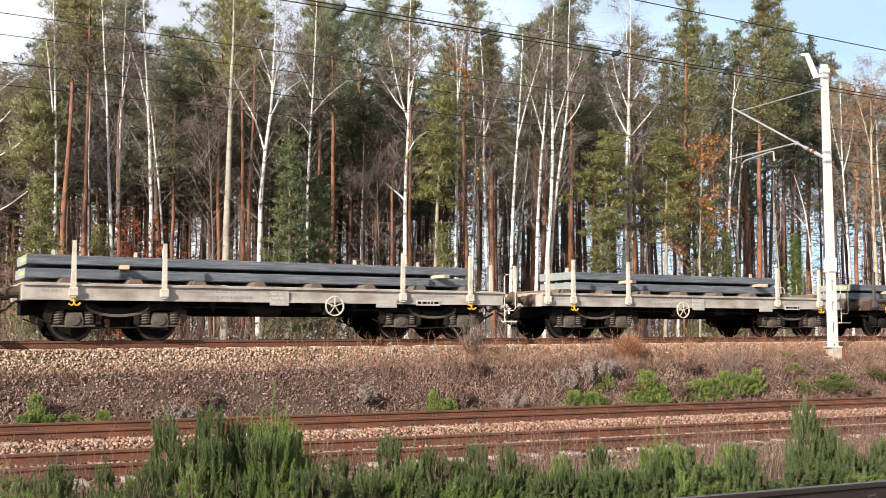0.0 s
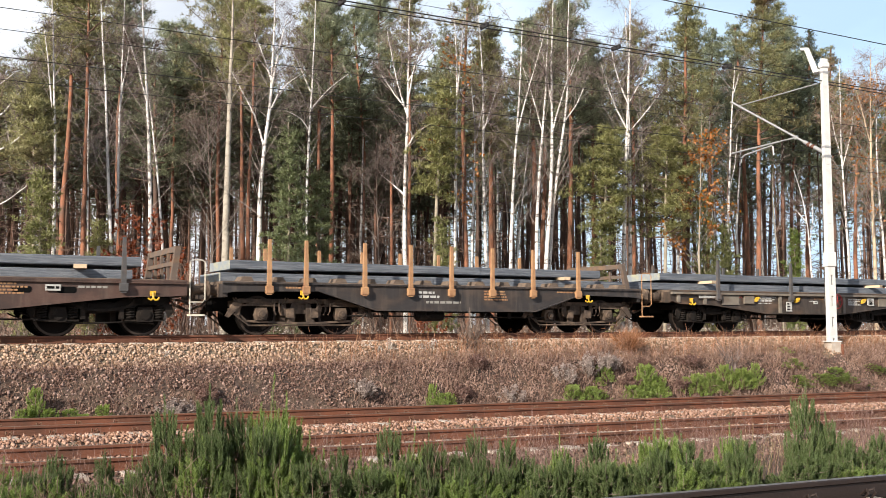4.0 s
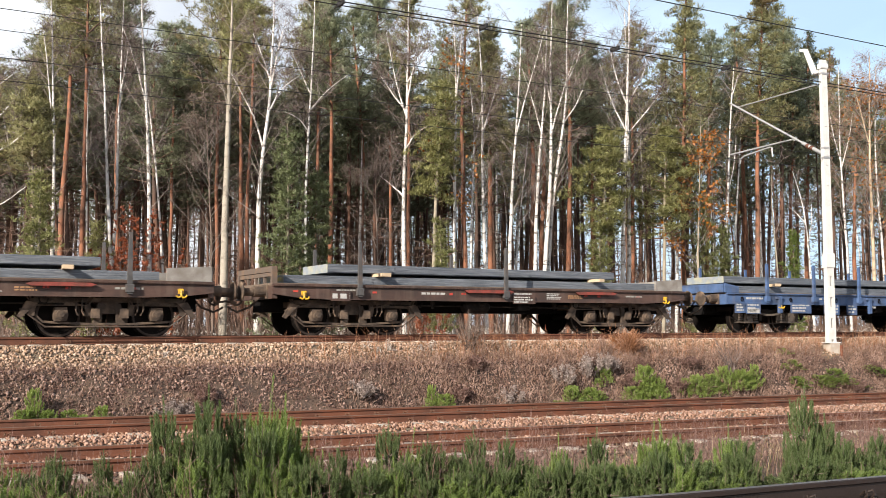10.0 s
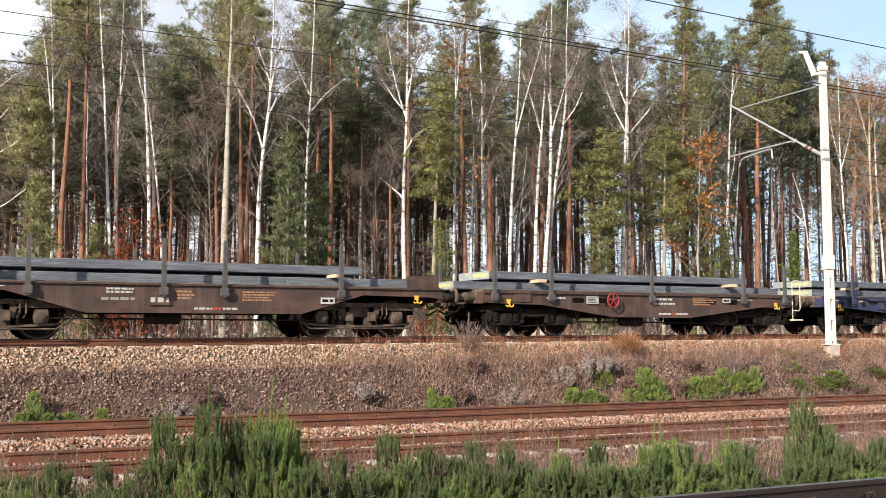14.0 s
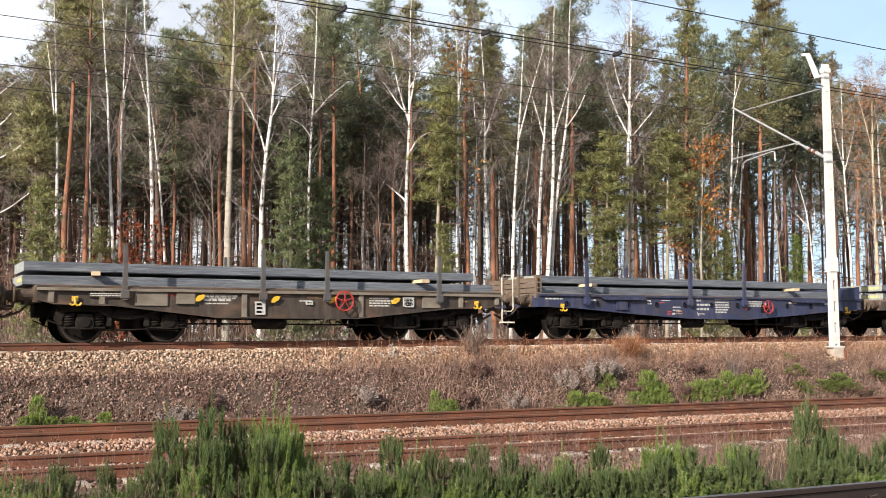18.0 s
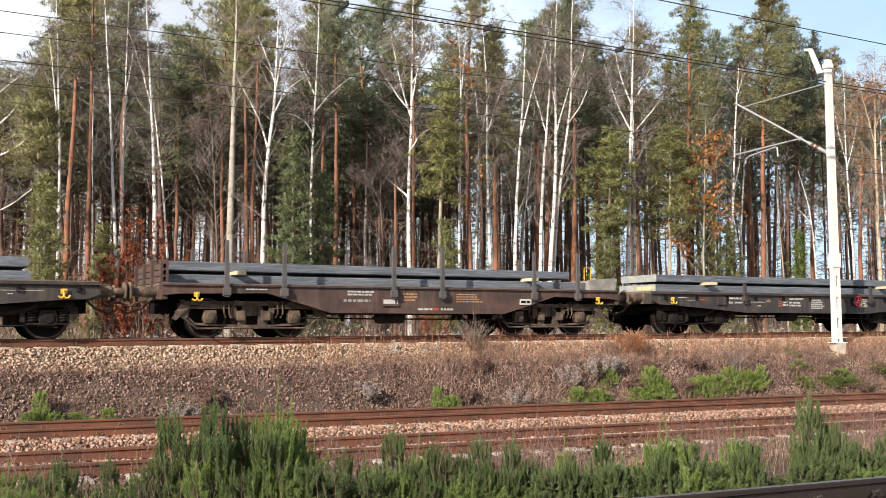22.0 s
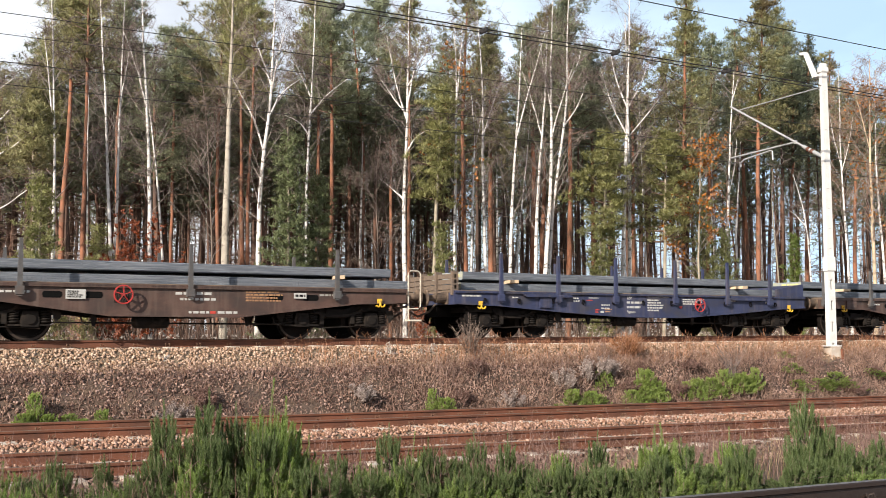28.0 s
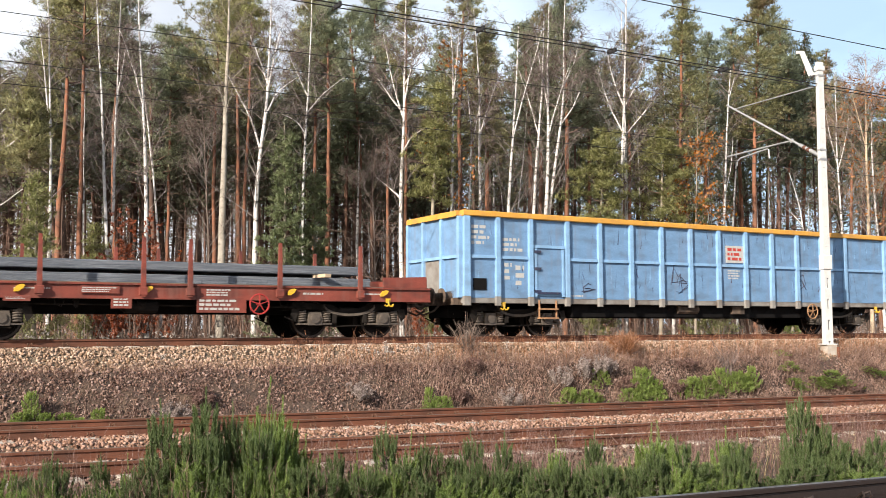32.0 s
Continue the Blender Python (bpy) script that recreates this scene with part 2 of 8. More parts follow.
M_birch = mat("birch_bark", (0.77, 0.73, 0.70), (0.55, 0.51, 0.48), 0.8, 0, 2, 14, 0.3, (0.10, 0.085, 0.075), 0.605, 3.4, stretch=(1, 1, 1.9), soft_dirt=0.06)
M_pine = mat("pine_bark", (0.37, 0.15, 0.078), (0.17, 0.078, 0.052), 0.9, 0, 0.7, 20, 0.6, (0.11, 0.075, 0.055), 0.58, 1.6, dist=0.03)
M_greybark = mat("grey_bark", (0.36, 0.31, 0.235), (0.26, 0.22, 0.17), 0.9, 0, 2, 25, 0.5, (0.12, 0.10, 0.08), 0.66, 3)
M_aspen = mat("pale_olive_bark", (0.43, 0.38, 0.315), (0.31, 0.275, 0.225), 0.9, 0, 2, 25, 0.5, (0.14, 0.12, 0.10), 0.61, 2.6, stretch=(1, 1, 1.7), soft_dirt=0.07)
M_goldbirch = mat("golden_birch_bark", (0.62, 0.48, 0.33), (0.46, 0.34, 0.24), 0.85, 0, 2, 14, 0.3, (0.12, 0.09, 0.07), 0.62, 4.2)
M_bough = mat("brown_pine_boughs", (0.16, 0.10, 0.07), (0.09, 0.06, 0.045), 0.9, 0, 2, 20, 0.2)
M_goldtwig = mat("golden_birch_twigs", (0.34, 0.22, 0.15), (0.22, 0.14, 0.10), 0.9, 0, 1, 20, 0, by="island")
M_limb = mat("greyish_birch_limbs", (0.33, 0.28, 0.255), (0.22, 0.18, 0.165), 0.9, 0, 2, 20, 0.2)
M_twig = mat("bare_twigs", (0.20, 0.145, 0.115), (0.13, 0.095, 0.08), 0.9, 0, 1, 20, 0, by="island")
M_paletwig = mat("pale_birch_twigs", (0.19, 0.14, 0.125), (0.12, 0.09, 0.08), 0.9, 0, 1, 20, 0, by="island")
L_pine = leafy("pine_needles", (0.54, 0.515, 0.24), (0.385, 0.375, 0.185), 0.52, brown=0.62)
L_pine_light = leafy("yellow_green_needles", (0.51, 0.495, 0.20), (0.365, 0.375, 0.15), 0.52, brown=0.74)
# darker needles, mostly for crowns deep in the wood
L_pine_deep = leafy("dark_grey_green_needles", (0.24, 0.26, 0.155), (0.16, 0.175, 0.11), 0.5)
# pine bark darkened to hold the shade inside the wood
M_pine_deep = mat("shaded_pine_bark", (0.19, 0.098, 0.066), (0.115, 0.068, 0.05), 0.9, 0, 0.5, 10, 0.3, (0.055, 0.043, 0.037), 0.55, 0.4)
# one brush, two tones: darkened for shade deep in, lightened for sun in front
M_brush = mat("shaded_brown_brush", (0.21, 0.128, 0.098), (0.122, 0.075, 0.058), 0.9, 0, 0.3, 8, 0, by="island")
M_lit_brush = mat("sunlit_red_brown_twigs", (0.32, 0.19, 0.138), (0.205, 0.115, 0.084), 0.9, 0, 0.6, 12, 0, by="island")
L_pine_blue = leafy("grey_green_needles", (0.48, 0.515, 0.32), (0.34, 0.38, 0.24), 0.52, brown=0.72)
L_spruce = leafy("dark_green_needles", (0.37, 0.425, 0.205), (0.26, 0.305, 0.145), 0.5)
L_edge = leafy("sunlit_conifer_needles", (0.44, 0.45, 0.175), (0.31, 0.325, 0.125), 0.5)
L_young = leafy("young_pine_needles", (0.26, 0.345, 0.085), (0.16, 0.235, 0.06), 0.42, scale=3.0)
L_young_grey = leafy("grey_green_young_needles", (0.17, 0.225, 0.08), (0.105, 0.15, 0.055), 0.42, scale=3.0)
L_lime = leafy("bright_green_shrub_leaves", (0.36, 0.45, 0.11), (0.25, 0.34, 0.08), 0.45, scale=3.0)
L_orange = leafy("orange_autumn_leaves", (0.52, 0.21, 0.04), (0.40, 0.15, 0.035))
L_rust = leafy("russet_autumn_leaves", (0.40, 0.11, 0.045), (0.28, 0.085, 0.04))
L_grass = leafy("dull_green_grass", (0.12, 0.115, 0.045), (0.07, 0.065, 0.032), 0.3, scale=2.0)
L_straw = leafy("straw_grass", (0.46, 0.345, 0.19), (0.33, 0.235, 0.13), 0.3, scale=2.0)
L_dry = leafy("dry_brown_stems", (0.40, 0.25, 0.185), (0.18, 0.11, 0.088), 0.2, scale=2.0)
L_redstem = leafy("red_brown_stems", (0.40, 0.185, 0.09), (0.25, 0.115, 0.06), 0.2, scale=2.0)
L_heather = leafy("dark_heather", (0.23, 0.13, 0.105), (0.14, 0.082, 0.068), 0.2, scale=3.0)
L_fluff = leafy("white_seed_fluff", (0.68, 0.62, 0.56), (0.52, 0.45, 0.40), 0.3, scale=3.0)
L_seed = leafy("pale_seed_heads", (0.44, 0.36, 0.325), (0.30, 0.235, 0.21), 0.3, scale=3.0)

# ---- mesh helpers ----


class Form:
    """Collects vertices and faces of one mesh."""

    def __init__(self):
        self.v, self.f = [], []

    def add(self, verts, faces):
        k = len(self.v)
        self.v.extend(verts)
        self.f.extend([tuple(i + k for i in face) for face in faces])
        return self

    def box(self, x0, x1, y0, y1, z0, z1, m=None, b=0.0):
        """A box; b: width of the bevel round its long edges."""
        if b:
            ring = [(y0 + b, z0), (y1 - b, z0), (y1, z0 + b), (y1, z1 - b), (y1 - b, z1), (y0 + b, z1), (y0, z1 - b), (y0, z0 + b)]
            return self.prism(ring, x0, x1, m)
        vs = [(x, y, z) for x in (x0, x1) for y in (y0, y1) for z in (z0, z1)]
        if m:
            vs = [tuple(m @ Vector(p)) for p in vs]
        return self.add(vs, [(0, 1, 3, 2), (4, 6, 7, 5), (0, 4, 5, 1), (2, 3, 7, 6), (0, 2, 6, 4), (1, 5, 7, 3)])

    def prism(self, ring, x0, x1, m=None):
        """A cross-section of (y, z) drawn out along x."""
        n = len(ring)
        vs = [(x0, y, z) for y, z in ring] + [(x1, y, z) for y, z in ring]
        if m:
            vs = [tuple(m @ Vector(p)) for p in vs]
        fs = [(i, (i + 1) % n, n + (i + 1) % n, n + i) for i in range(n)] + [tuple(range(n))[::-1], tuple(range(n, 2 * n))]
        return self.add(vs, fs)

    def plate(self, outline, y0, y1):
        """An outline of (x, z) drawn out along y."""
        n = len(outline)
        vs = [(x, y0, z) for x, z in outline] + [(x, y1, z) for x, z in outline]
        fs = [(i, (i + 1) % n, n + (i + 1) % n, n + i) for i in range(n)] + [tuple(range(n))[::-1], tuple(range(n, 2 * n))]
        return self.add(vs, fs)

    def tube(self, pts, radii, n=6, cap=True):
        pts = [Vector(p) for p in pts]
        k = len(self.v)
        for i, p in enumerate(pts):
            d = (pts[min(i + 1, len(pts) - 1)] - pts[max(i - 1, 0)]).normalized()
            a = d.cross(Vector((0, 0, 1)) if abs(d.z) < 0.9 else Vector((1, 0, 0))).normalized()
            b = d.cross(a)
            r = radii[i] if isinstance(radii, (list, tuple)) else radii
            for j in range(n):
                w = 2 * math.pi * j / n
                self.v.append(tuple(p + (a * math.cos(w) + b * math.sin(w)) * r))
        for i in range(len(pts) - 1):
            for j in range(n):
                o = k + i * n
                self.f.append((o + j, o + (j + 1) % n, o + n + (j + 1) % n, o + n + j))
        if cap:
            self.f.append(tuple(range(k, k + n))[::-1])
            self.f.append(tuple(range(k + (len(pts) - 1) * n, k + len(pts) * n)))
        return self

    def disc(self, x, y, z, r, y1, n=20, inner=0.0):
        """A round plate or, with inner, a ring, facing along y."""
        if not inner:
            return self.plate([(x + r * math.cos(2 * math.pi * i / n), z + r * math.sin(2 * math.pi * i / n)) for i in range(n)], y, y1)
        vs, fs = [], []
        for i in range(n):
            c, s = math.cos(2 * math.pi * i / n), math.sin(2 * math.pi * i / n)
            vs += [(x + r * c, y, z + r * s), (x + inner * c, y, z + inner * s), (x + inner * c, y1, z + inner * s), (x + r * c, y1, z + r * s)]
        for i in range(n):
            a, b = 4 * i, 4 * ((i + 1) % n)
            fs += [(a + j, a + (j + 1) % 4, b + (j + 1) % 4, b + j) for j in range(4)]
        return self.add(vs, fs)

    def ringtube(self, x, y, z, r, rr, n=20, k=6):
        """A torus facing along y."""
        vs, fs = [], []
        for i in range(n):
            c, s = math.cos(2 * math.pi * i / n), math.sin(2 * math.pi * i / n)
            for j in range(k):
                w = 2 * math.pi * j / k
                q = r + rr * math.cos(w)
                vs.append((x + q * c, y + rr * math.sin(w), z + q * s))
        for i in range(n):
            for j in range(k):
                fs.append((i * k + j, i * k + (j + 1) % k, ((i + 1) % n) * k + (j + 1) % k, ((i + 1) % n) * k + j))
        return self.add(vs, fs)

    def mesh(self, name, material, smooth=False):
        me = bpy.data.meshes.new(name)
        me.from_pydata(self.v, [], self.f)
        me.materials.append(material)
        if smooth:
            me.shade_smooth()
        bm = bmesh.new()
        bm.from_mesh(me)
        bmesh.ops.recalc_face_normals(bm, faces=bm.faces)
        bm.to_mesh(me)
        bm.free()
        return me


# parts made of pieces too small or too many to pick apart
FINE = ("crown", "foliage", "needles", "spray", "stalk", "branchwork", "branch_tier", "marking", "chalk_mark")


def part(name, form, material, parent, label="", smooth=False):
    me = form if isinstance(form, bpy.types.Mesh) else form.mesh(name, material, smooth)
    ob = new(name, me)
    ob.parent = parent
    return tagged(ob, label, kind="stuff" if name in FINE else "")


def thing(name, label, category, group="", kind=""):
    return tagged(new(name), label, category, group, kind)


def tri_mesh(name, verts, faces, material):
    """A mesh from arrays of triangles."""
    me = bpy.data.meshes.new(name)
    verts, faces = np.asarray(verts, np.float32), np.asarray(faces, np.int32)
    me.vertices.add(len(verts)), me.loops.add(faces.size), me.polygons.add(len(faces))
    me.vertices.foreach_set("co", verts.ravel())
    me.loops.foreach_set("vertex_index", faces.ravel())
    me.polygons.foreach_set("loop_start", np.arange(0, faces.size, 3, dtype=np.int32))
    me.update(calc_edges=True)
    me.materials.append(material)
    return me


def blades(rng, base, way, length, width):
    """Thin triangles from base points along directions: arrays of vertices and faces."""
    n = len(base)
    side = np.cross(way, rng.normal(size=(n, 3)))
    side /= np.linalg.norm(side, axis=1, keepdims=True) + 1e-9
    way = way / (np.linalg.norm(way, axis=1, keepdims=True) + 1e-9)
    length, width = np.broadcast_to(np.asarray(length, float).reshape(-1, 1), (n, 1)), np.broadcast_to(np.asarray(width, float).reshape(-1, 1), (n, 1))
    v = np.stack([base - side * width / 2, base + side * width / 2, base + way * length], 1).reshape(-1, 3)
    return v, np.arange(3 * n).reshape(-1, 3)


def stones(rng, centres, size):
    """Rough eight-sided pebbles at the centres: arrays of vertices and faces."""
    n = len(centres)
    o = np.array([(1, 0, 0), (-1, 0, 0), (0, 1, 0), (0, -1, 0), (0, 0, 1), (0, 0, -1)], float)
    q = rng.normal(size=(n, 3, 3))
    q[:, 0] /= np.linalg.norm(q[:, 0], axis=1, keepdims=True)
    q[:, 1] -= (q[:, 1] * q[:, 0]).sum(1, keepdims=True) * q[:, 0]
    q[:, 1] /= np.linalg.norm(q[:, 1], axis=1, keepdims=True)
    q[:, 2] = np.cross(q[:, 0], q[:, 1])
    r = size * rng.uniform(0.55, 1.25, (n, 6, 1)) * np.array([1.15, 1.15, 0.95, 0.95, 0.75, 0.75]).reshape(1, 6, 1)
    v = (o[None] * r) @ q + centres[:, None]
    f = np.array([(0, 2, 4), (2, 1, 4), (1, 3, 4), (3, 0, 4), (2, 0, 5), (1, 2, 5), (3, 1, 5), (0, 3, 5)])
    return v.reshape(-1, 3), (f[None] + 6 * np.arange(n)[:, None, None]).reshape(-1, 3)


# ---- ground and tracks ----
FAR_Y, M1_Y, M2_Y, N_Y = 23.75, 18.62, 13.85, 4.85  # centre lines of the tracks


def low(x):
    """Rail tops of the three lower tracks, which fall gently."""
    return -1.40 - 0.0122 * (np.clip(x, -40, 90) - 2.3)


def near(x):
    """Rail tops of the nearest track, which lies a little higher."""
    return -0.958 - 0.0176 * (np.clip(x, -20, 30) - 4.56)


MX, MY = 25.52, 21.3  # foot of the catenary mast


def ground_z(x, y):
    """Height of the ground sheet."""
    base = low(x) - 0.34
    base = base + (near(x) - low(x)) * np.clip((8.3 - y) / 1.3, 0, 1)
    top = np.full_like(base, -0.62)
    w = np.clip((y - 19.95) / 1.25, 0, 1)
    z = base + (top - base) * w * w * (3 - 2 * w)
    behind = np.clip((y - 26.3) / 3.0, 0, 1)
    z = z + (-1.0 + 0.62) * behind * (y > 24)
    # hollow before the mast's footing
    z = z - 0.14 * np.exp(-((x - MX + 0.35) ** 2 + (y - MY + 0.32) ** 2) / 0.22)
    return z


def sheet(name, xs, ys, fn, material, rough_z=0.0, seed=1):
    rng = np.random.default_rng(seed)
    X, Y = np.meshgrid(xs, ys, indexing="ij")
    Z = fn(X, Y) + rng.normal(size=X.shape) * rough_z
    nx, ny = X.shape
    i = np.arange(nx * ny).reshape(nx, ny)
    a, b, c, d = i[:-1, :-1].ravel(), i[1:, :-1].ravel(), i[1:, 1:].ravel(), i[:-1, 1:].ravel()
    return tri_mesh(name, np.stack([X, Y, Z], -1).reshape(-1, 3), np.concatenate([np.stack([a, b, c], 1), np.stack([a, c, d], 1)]), material)


gx = np.concatenate([np.linspace(-900, -60, 15), np.linspace(-40, -8, 17), np.arange(-7, 60, 0.25), np.linspace(61, 140, 30), np.linspace(170, 1200, 16)])
gy = np.concatenate([np.linspace(-600, -40, 10), np.linspace(-30, 4, 12), np.arange(5, 30, 0.22), np.linspace(31, 90, 40), np.linspace(110, 1500, 14)])
ground = tagged(new("ground", sheet("ground", gx, gy, ground_z, M_soil, 0.025)), "brown earth under dead leaves and dry grass", "ground", kind="structure")


def far_bed(x, y):
    """The raised ballast bed: flat top, steep stony shoulders."""
    return np.interp(np.abs(y - FAR_Y), [0, 1.72, 2.62, 2.75], [-0.22, -0.22, -0.64, -0.9]) + 0 * x


bed_y = np.concatenate([FAR_Y + np.array([-2.75, -2.62, -2.3, -2.0, -1.72, -1.0, -0.3, 0.3, 1.0, 1.72, 2.62, 2.75])])
tagged(new("ballast_bed", sheet("ballast_bed", np.arange(-90, 260, 1.0), bed_y, far_bed, M_bed)), "raised bed of pale sandy ballast under the train", "ballast", kind="structure")


def low_bed(centre):
    line = near if centre == N_Y else low
    return lambda x, y: line(x) - np.interp(np.abs(y - centre), [0, 1.55, 2.15, 2.3], [0.19, 0.19, 0.36, 0.45])


def ballast(name, x0, x1, y0, y1, fn, count, size, material, seed, label):
    rng = np.random.default_rng(seed)
    x, y = rng.uniform(x0, x1, count), rng.uniform(y0, y1, count)
    c = np.stack([x, y, fn(x, y) + rng.uniform(-0.012, 0.034, count)], 1)
    v, f = stones(rng, c, size)
    return tagged(new(name, tri_mesh(name, v, f, material)), label, "ballast", kind="stuff")


ballast("ballast_stones", -1, 33, FAR_Y - 2.66, FAR_Y - 0.85, far_bed, 21000, 0.043, M_stone, 3, "pale sandy crushed stones on the bed's shoulder")
for k, (cy, seed) in enumerate(((M1_Y, 5), (M2_Y, 6), (N_Y, 7))):
    ys = cy + np.array([-2.3, -2.15, -1.85, -1.55, -0.8, 0, 0.8, 1.55, 1.85, 2.15, 2.3])
    tagged(new("ballast_bed", sheet("ballast_bed", np.arange(-90, 260, 1.0), ys, low_bed(cy), M_bed)), "rust-stained ballast bed of a lower track", "ballast", kind="structure")
ballast("ballast_stones", -2, 30, M1_Y - 2.25, M1_Y - 0.5, low_bed(M1_Y), 15000, 0.044, M_stone_rusty, 8, "rust-stained crushed stones between the lower tracks")
ballast("ballast_stones", -2, 27, M2_Y + 0.5, M2_Y + 2.25, low_bed(M2_Y), 13000, 0.044, M_stone_rusty, 9, "rust-stained crushed stones between the lower tracks")
ballast("ballast_stones", -2, 26, M2_Y - 2.2, M2_Y - 0.5, low_bed(M2_Y), 4500, 0.044, M_stone_dull, 10, "rust-stained crushed stones beside weeds")
ballast("ballast_stones", -2, 30, 19.7, 21.3, ground_z, 7000, 0.042, M_stone_bank, 12, "scattered dull stones on the bank")

RAIL = [(-0.075, 0.0), (0.075, 0.0), (0.075, 0.012), (0.012, 0.032), (0.010, 0.11), (0.035, 0.122), (0.036, 0.150), (0.028, 0.157), (-0.028, 0.157), (-0.036, 0.150), (-0.035, 0.122), (-0.010, 0.11), (-0.012, 0.032), (-0.075, 0.012)]


def sloped(x, line=low):
    return float(line(np.array([x]))[0])


def track(label, cy, x0, x1, fall, shine, sx0, sx1, pitch, steel=None):
    """Two rails on concrete sleepers with spring clips; sleepers are single pieces over the stretch sx0 to sx1."""
    t = thing("railway_track", label, "track", "parallel tracks")
    t.location = (0, cy, 0)
    rail = []
    step = [x0, -40, 90, x1] if fall is low else [x0, -20, 30, x1] if fall else [x0, x1]
    for side in (-1, 1):
        f = Form()
        cap = Form()
        for a, b in zip(step[:-1], step[1:]):
            za, zb = (sloped(a, fall), sloped(b, fall)) if fall else (0, 0)
            for form, ring in ((f, RAIL), (cap, [(-0.027, 0.1565), (0.027, 0.1565), (0.027, 0.1595), (-0.027, 0.1595)])):
                n = len(ring)
                vs = [(a, y, z - 0.157 + za) for y, z in ring] + [(b, y, z - 0.157 + zb) for y, z in ring]
                form.add(vs, [(i, (i + 1) % n, n + (i + 1) % n, n + i) for i in range(n)])
        r = part("rail", f, steel or M_rail, t, "rust-brown steel rail")
        r.location = (0, side * 0.755, 0)
        part("rail_top", cap, shine, r, "worn running surface")
    sl = Form().prism([(-0.15, 0), (0.15, 0), (0.11, 0.2), (-0.11, 0.2)], -1.25, 1.25, pose(0, 0, 0, 0, 0, 90)).mesh("sleeper", M_concrete)
    cl = Form()
    for dx in (-0.045, 0.045):
        cl.tube([(dx, 0.02, 0.0), (dx, 0.07, 0.05), (dx, 0.055, 0.085), (dx * 0.6, 0.025, 0.07), (dx * 0.4, -0.02, 0.035)], 0.010, 5)
    clip = cl.mesh("rail_clip", steel or M_clip)
    n = int((sx1 - sx0) / pitch)
    for i in range(n):
        x = sx0 + pitch * i
        z = sloped(x, fall) if fall else 0
        s = part("sleeper", sl, M_concrete, t)
        s.location = (x + 0.02 * math.sin(i * 7.1), 0, z - 0.157 - 0.2 + 0.006)
        s.rotation_euler = (0, 0, 0.012 * math.sin(i * 3.3))
        for side in (-1, 1):
            c = part("rail_clip", clip, M_clip, t)
            c.location, c.rotation_euler = (x, side * 0.755 - 0.085, z - 0.155), (0, 0, math.pi)
    return t


track("rusty track on concrete sleepers carrying the train", FAR_Y, -90, 260, False, M_rail_top, 0.2, 31, 0.70)
track("unused rusty track below the bank", M1_Y, -90, 260, low, M_rail_top, 0.0, 26, 0.66)
track("unused rusty track in front of young pines", M2_Y, -90, 260, low, M_rail_top, 0.2, 22, 0.66)
track("dark track with a worn shiny rail top", N_Y, -90, 260, near, M_rail_shine, 1.0, 11, 0.66, M_rail_dark)

# ---- the train ----
RIDERS, ROLLERS = [], []


def ride(ob, q, y=0.0, z=0.0, turn=0.0):
    """Notes a thing that travels with the train: its place along the train, aside of the track's centre and over the rails."""
    RIDERS.append((ob, q, y, z, turn))
    ob.location = (q, FAR_Y + y, z)
    return ob


def gone(t):
    """Metres that the train has run by t seconds; it gathers speed slowly."""
    u = (t - 16) / 16
    return 149.120 * u + 7.607 * u**2 + -1.265 * u**3 + -2.474 * u**4 + 0.386 * u**5 + 1.575 * u**6 + 141.533


MADE = {}


def once(key, maker):
    if key not in MADE:
        MADE[key] = maker()
    return MADE[key]


def wheelset_mesh():
    f = Form()
    for s in (-1, 1):
        y = s * 0.72
        f.disc(0, y - 0.065, 0, 0.46, y + 0.065, 24, 0.37)
        f.disc(0, y - 0.03, 0, 0.38, y + 0.03, 16)
        f.disc(0, y - 0.10, 0, 0.12, y + 0.10, 10)
        f.disc(0, s * 0.69 - 0.015, 0, 0.49, s * 0.69 + 0.015, 24, 0.40)
    f.tube([(0, -0.95, 0), (0, 0.95, 0)], 0.075, 10)
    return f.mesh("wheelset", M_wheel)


def rim_mesh():
    return Form().disc(0, -0.004, 0, 0.458, 0.004, 28, 0.41).mesh("rim", M_tread)


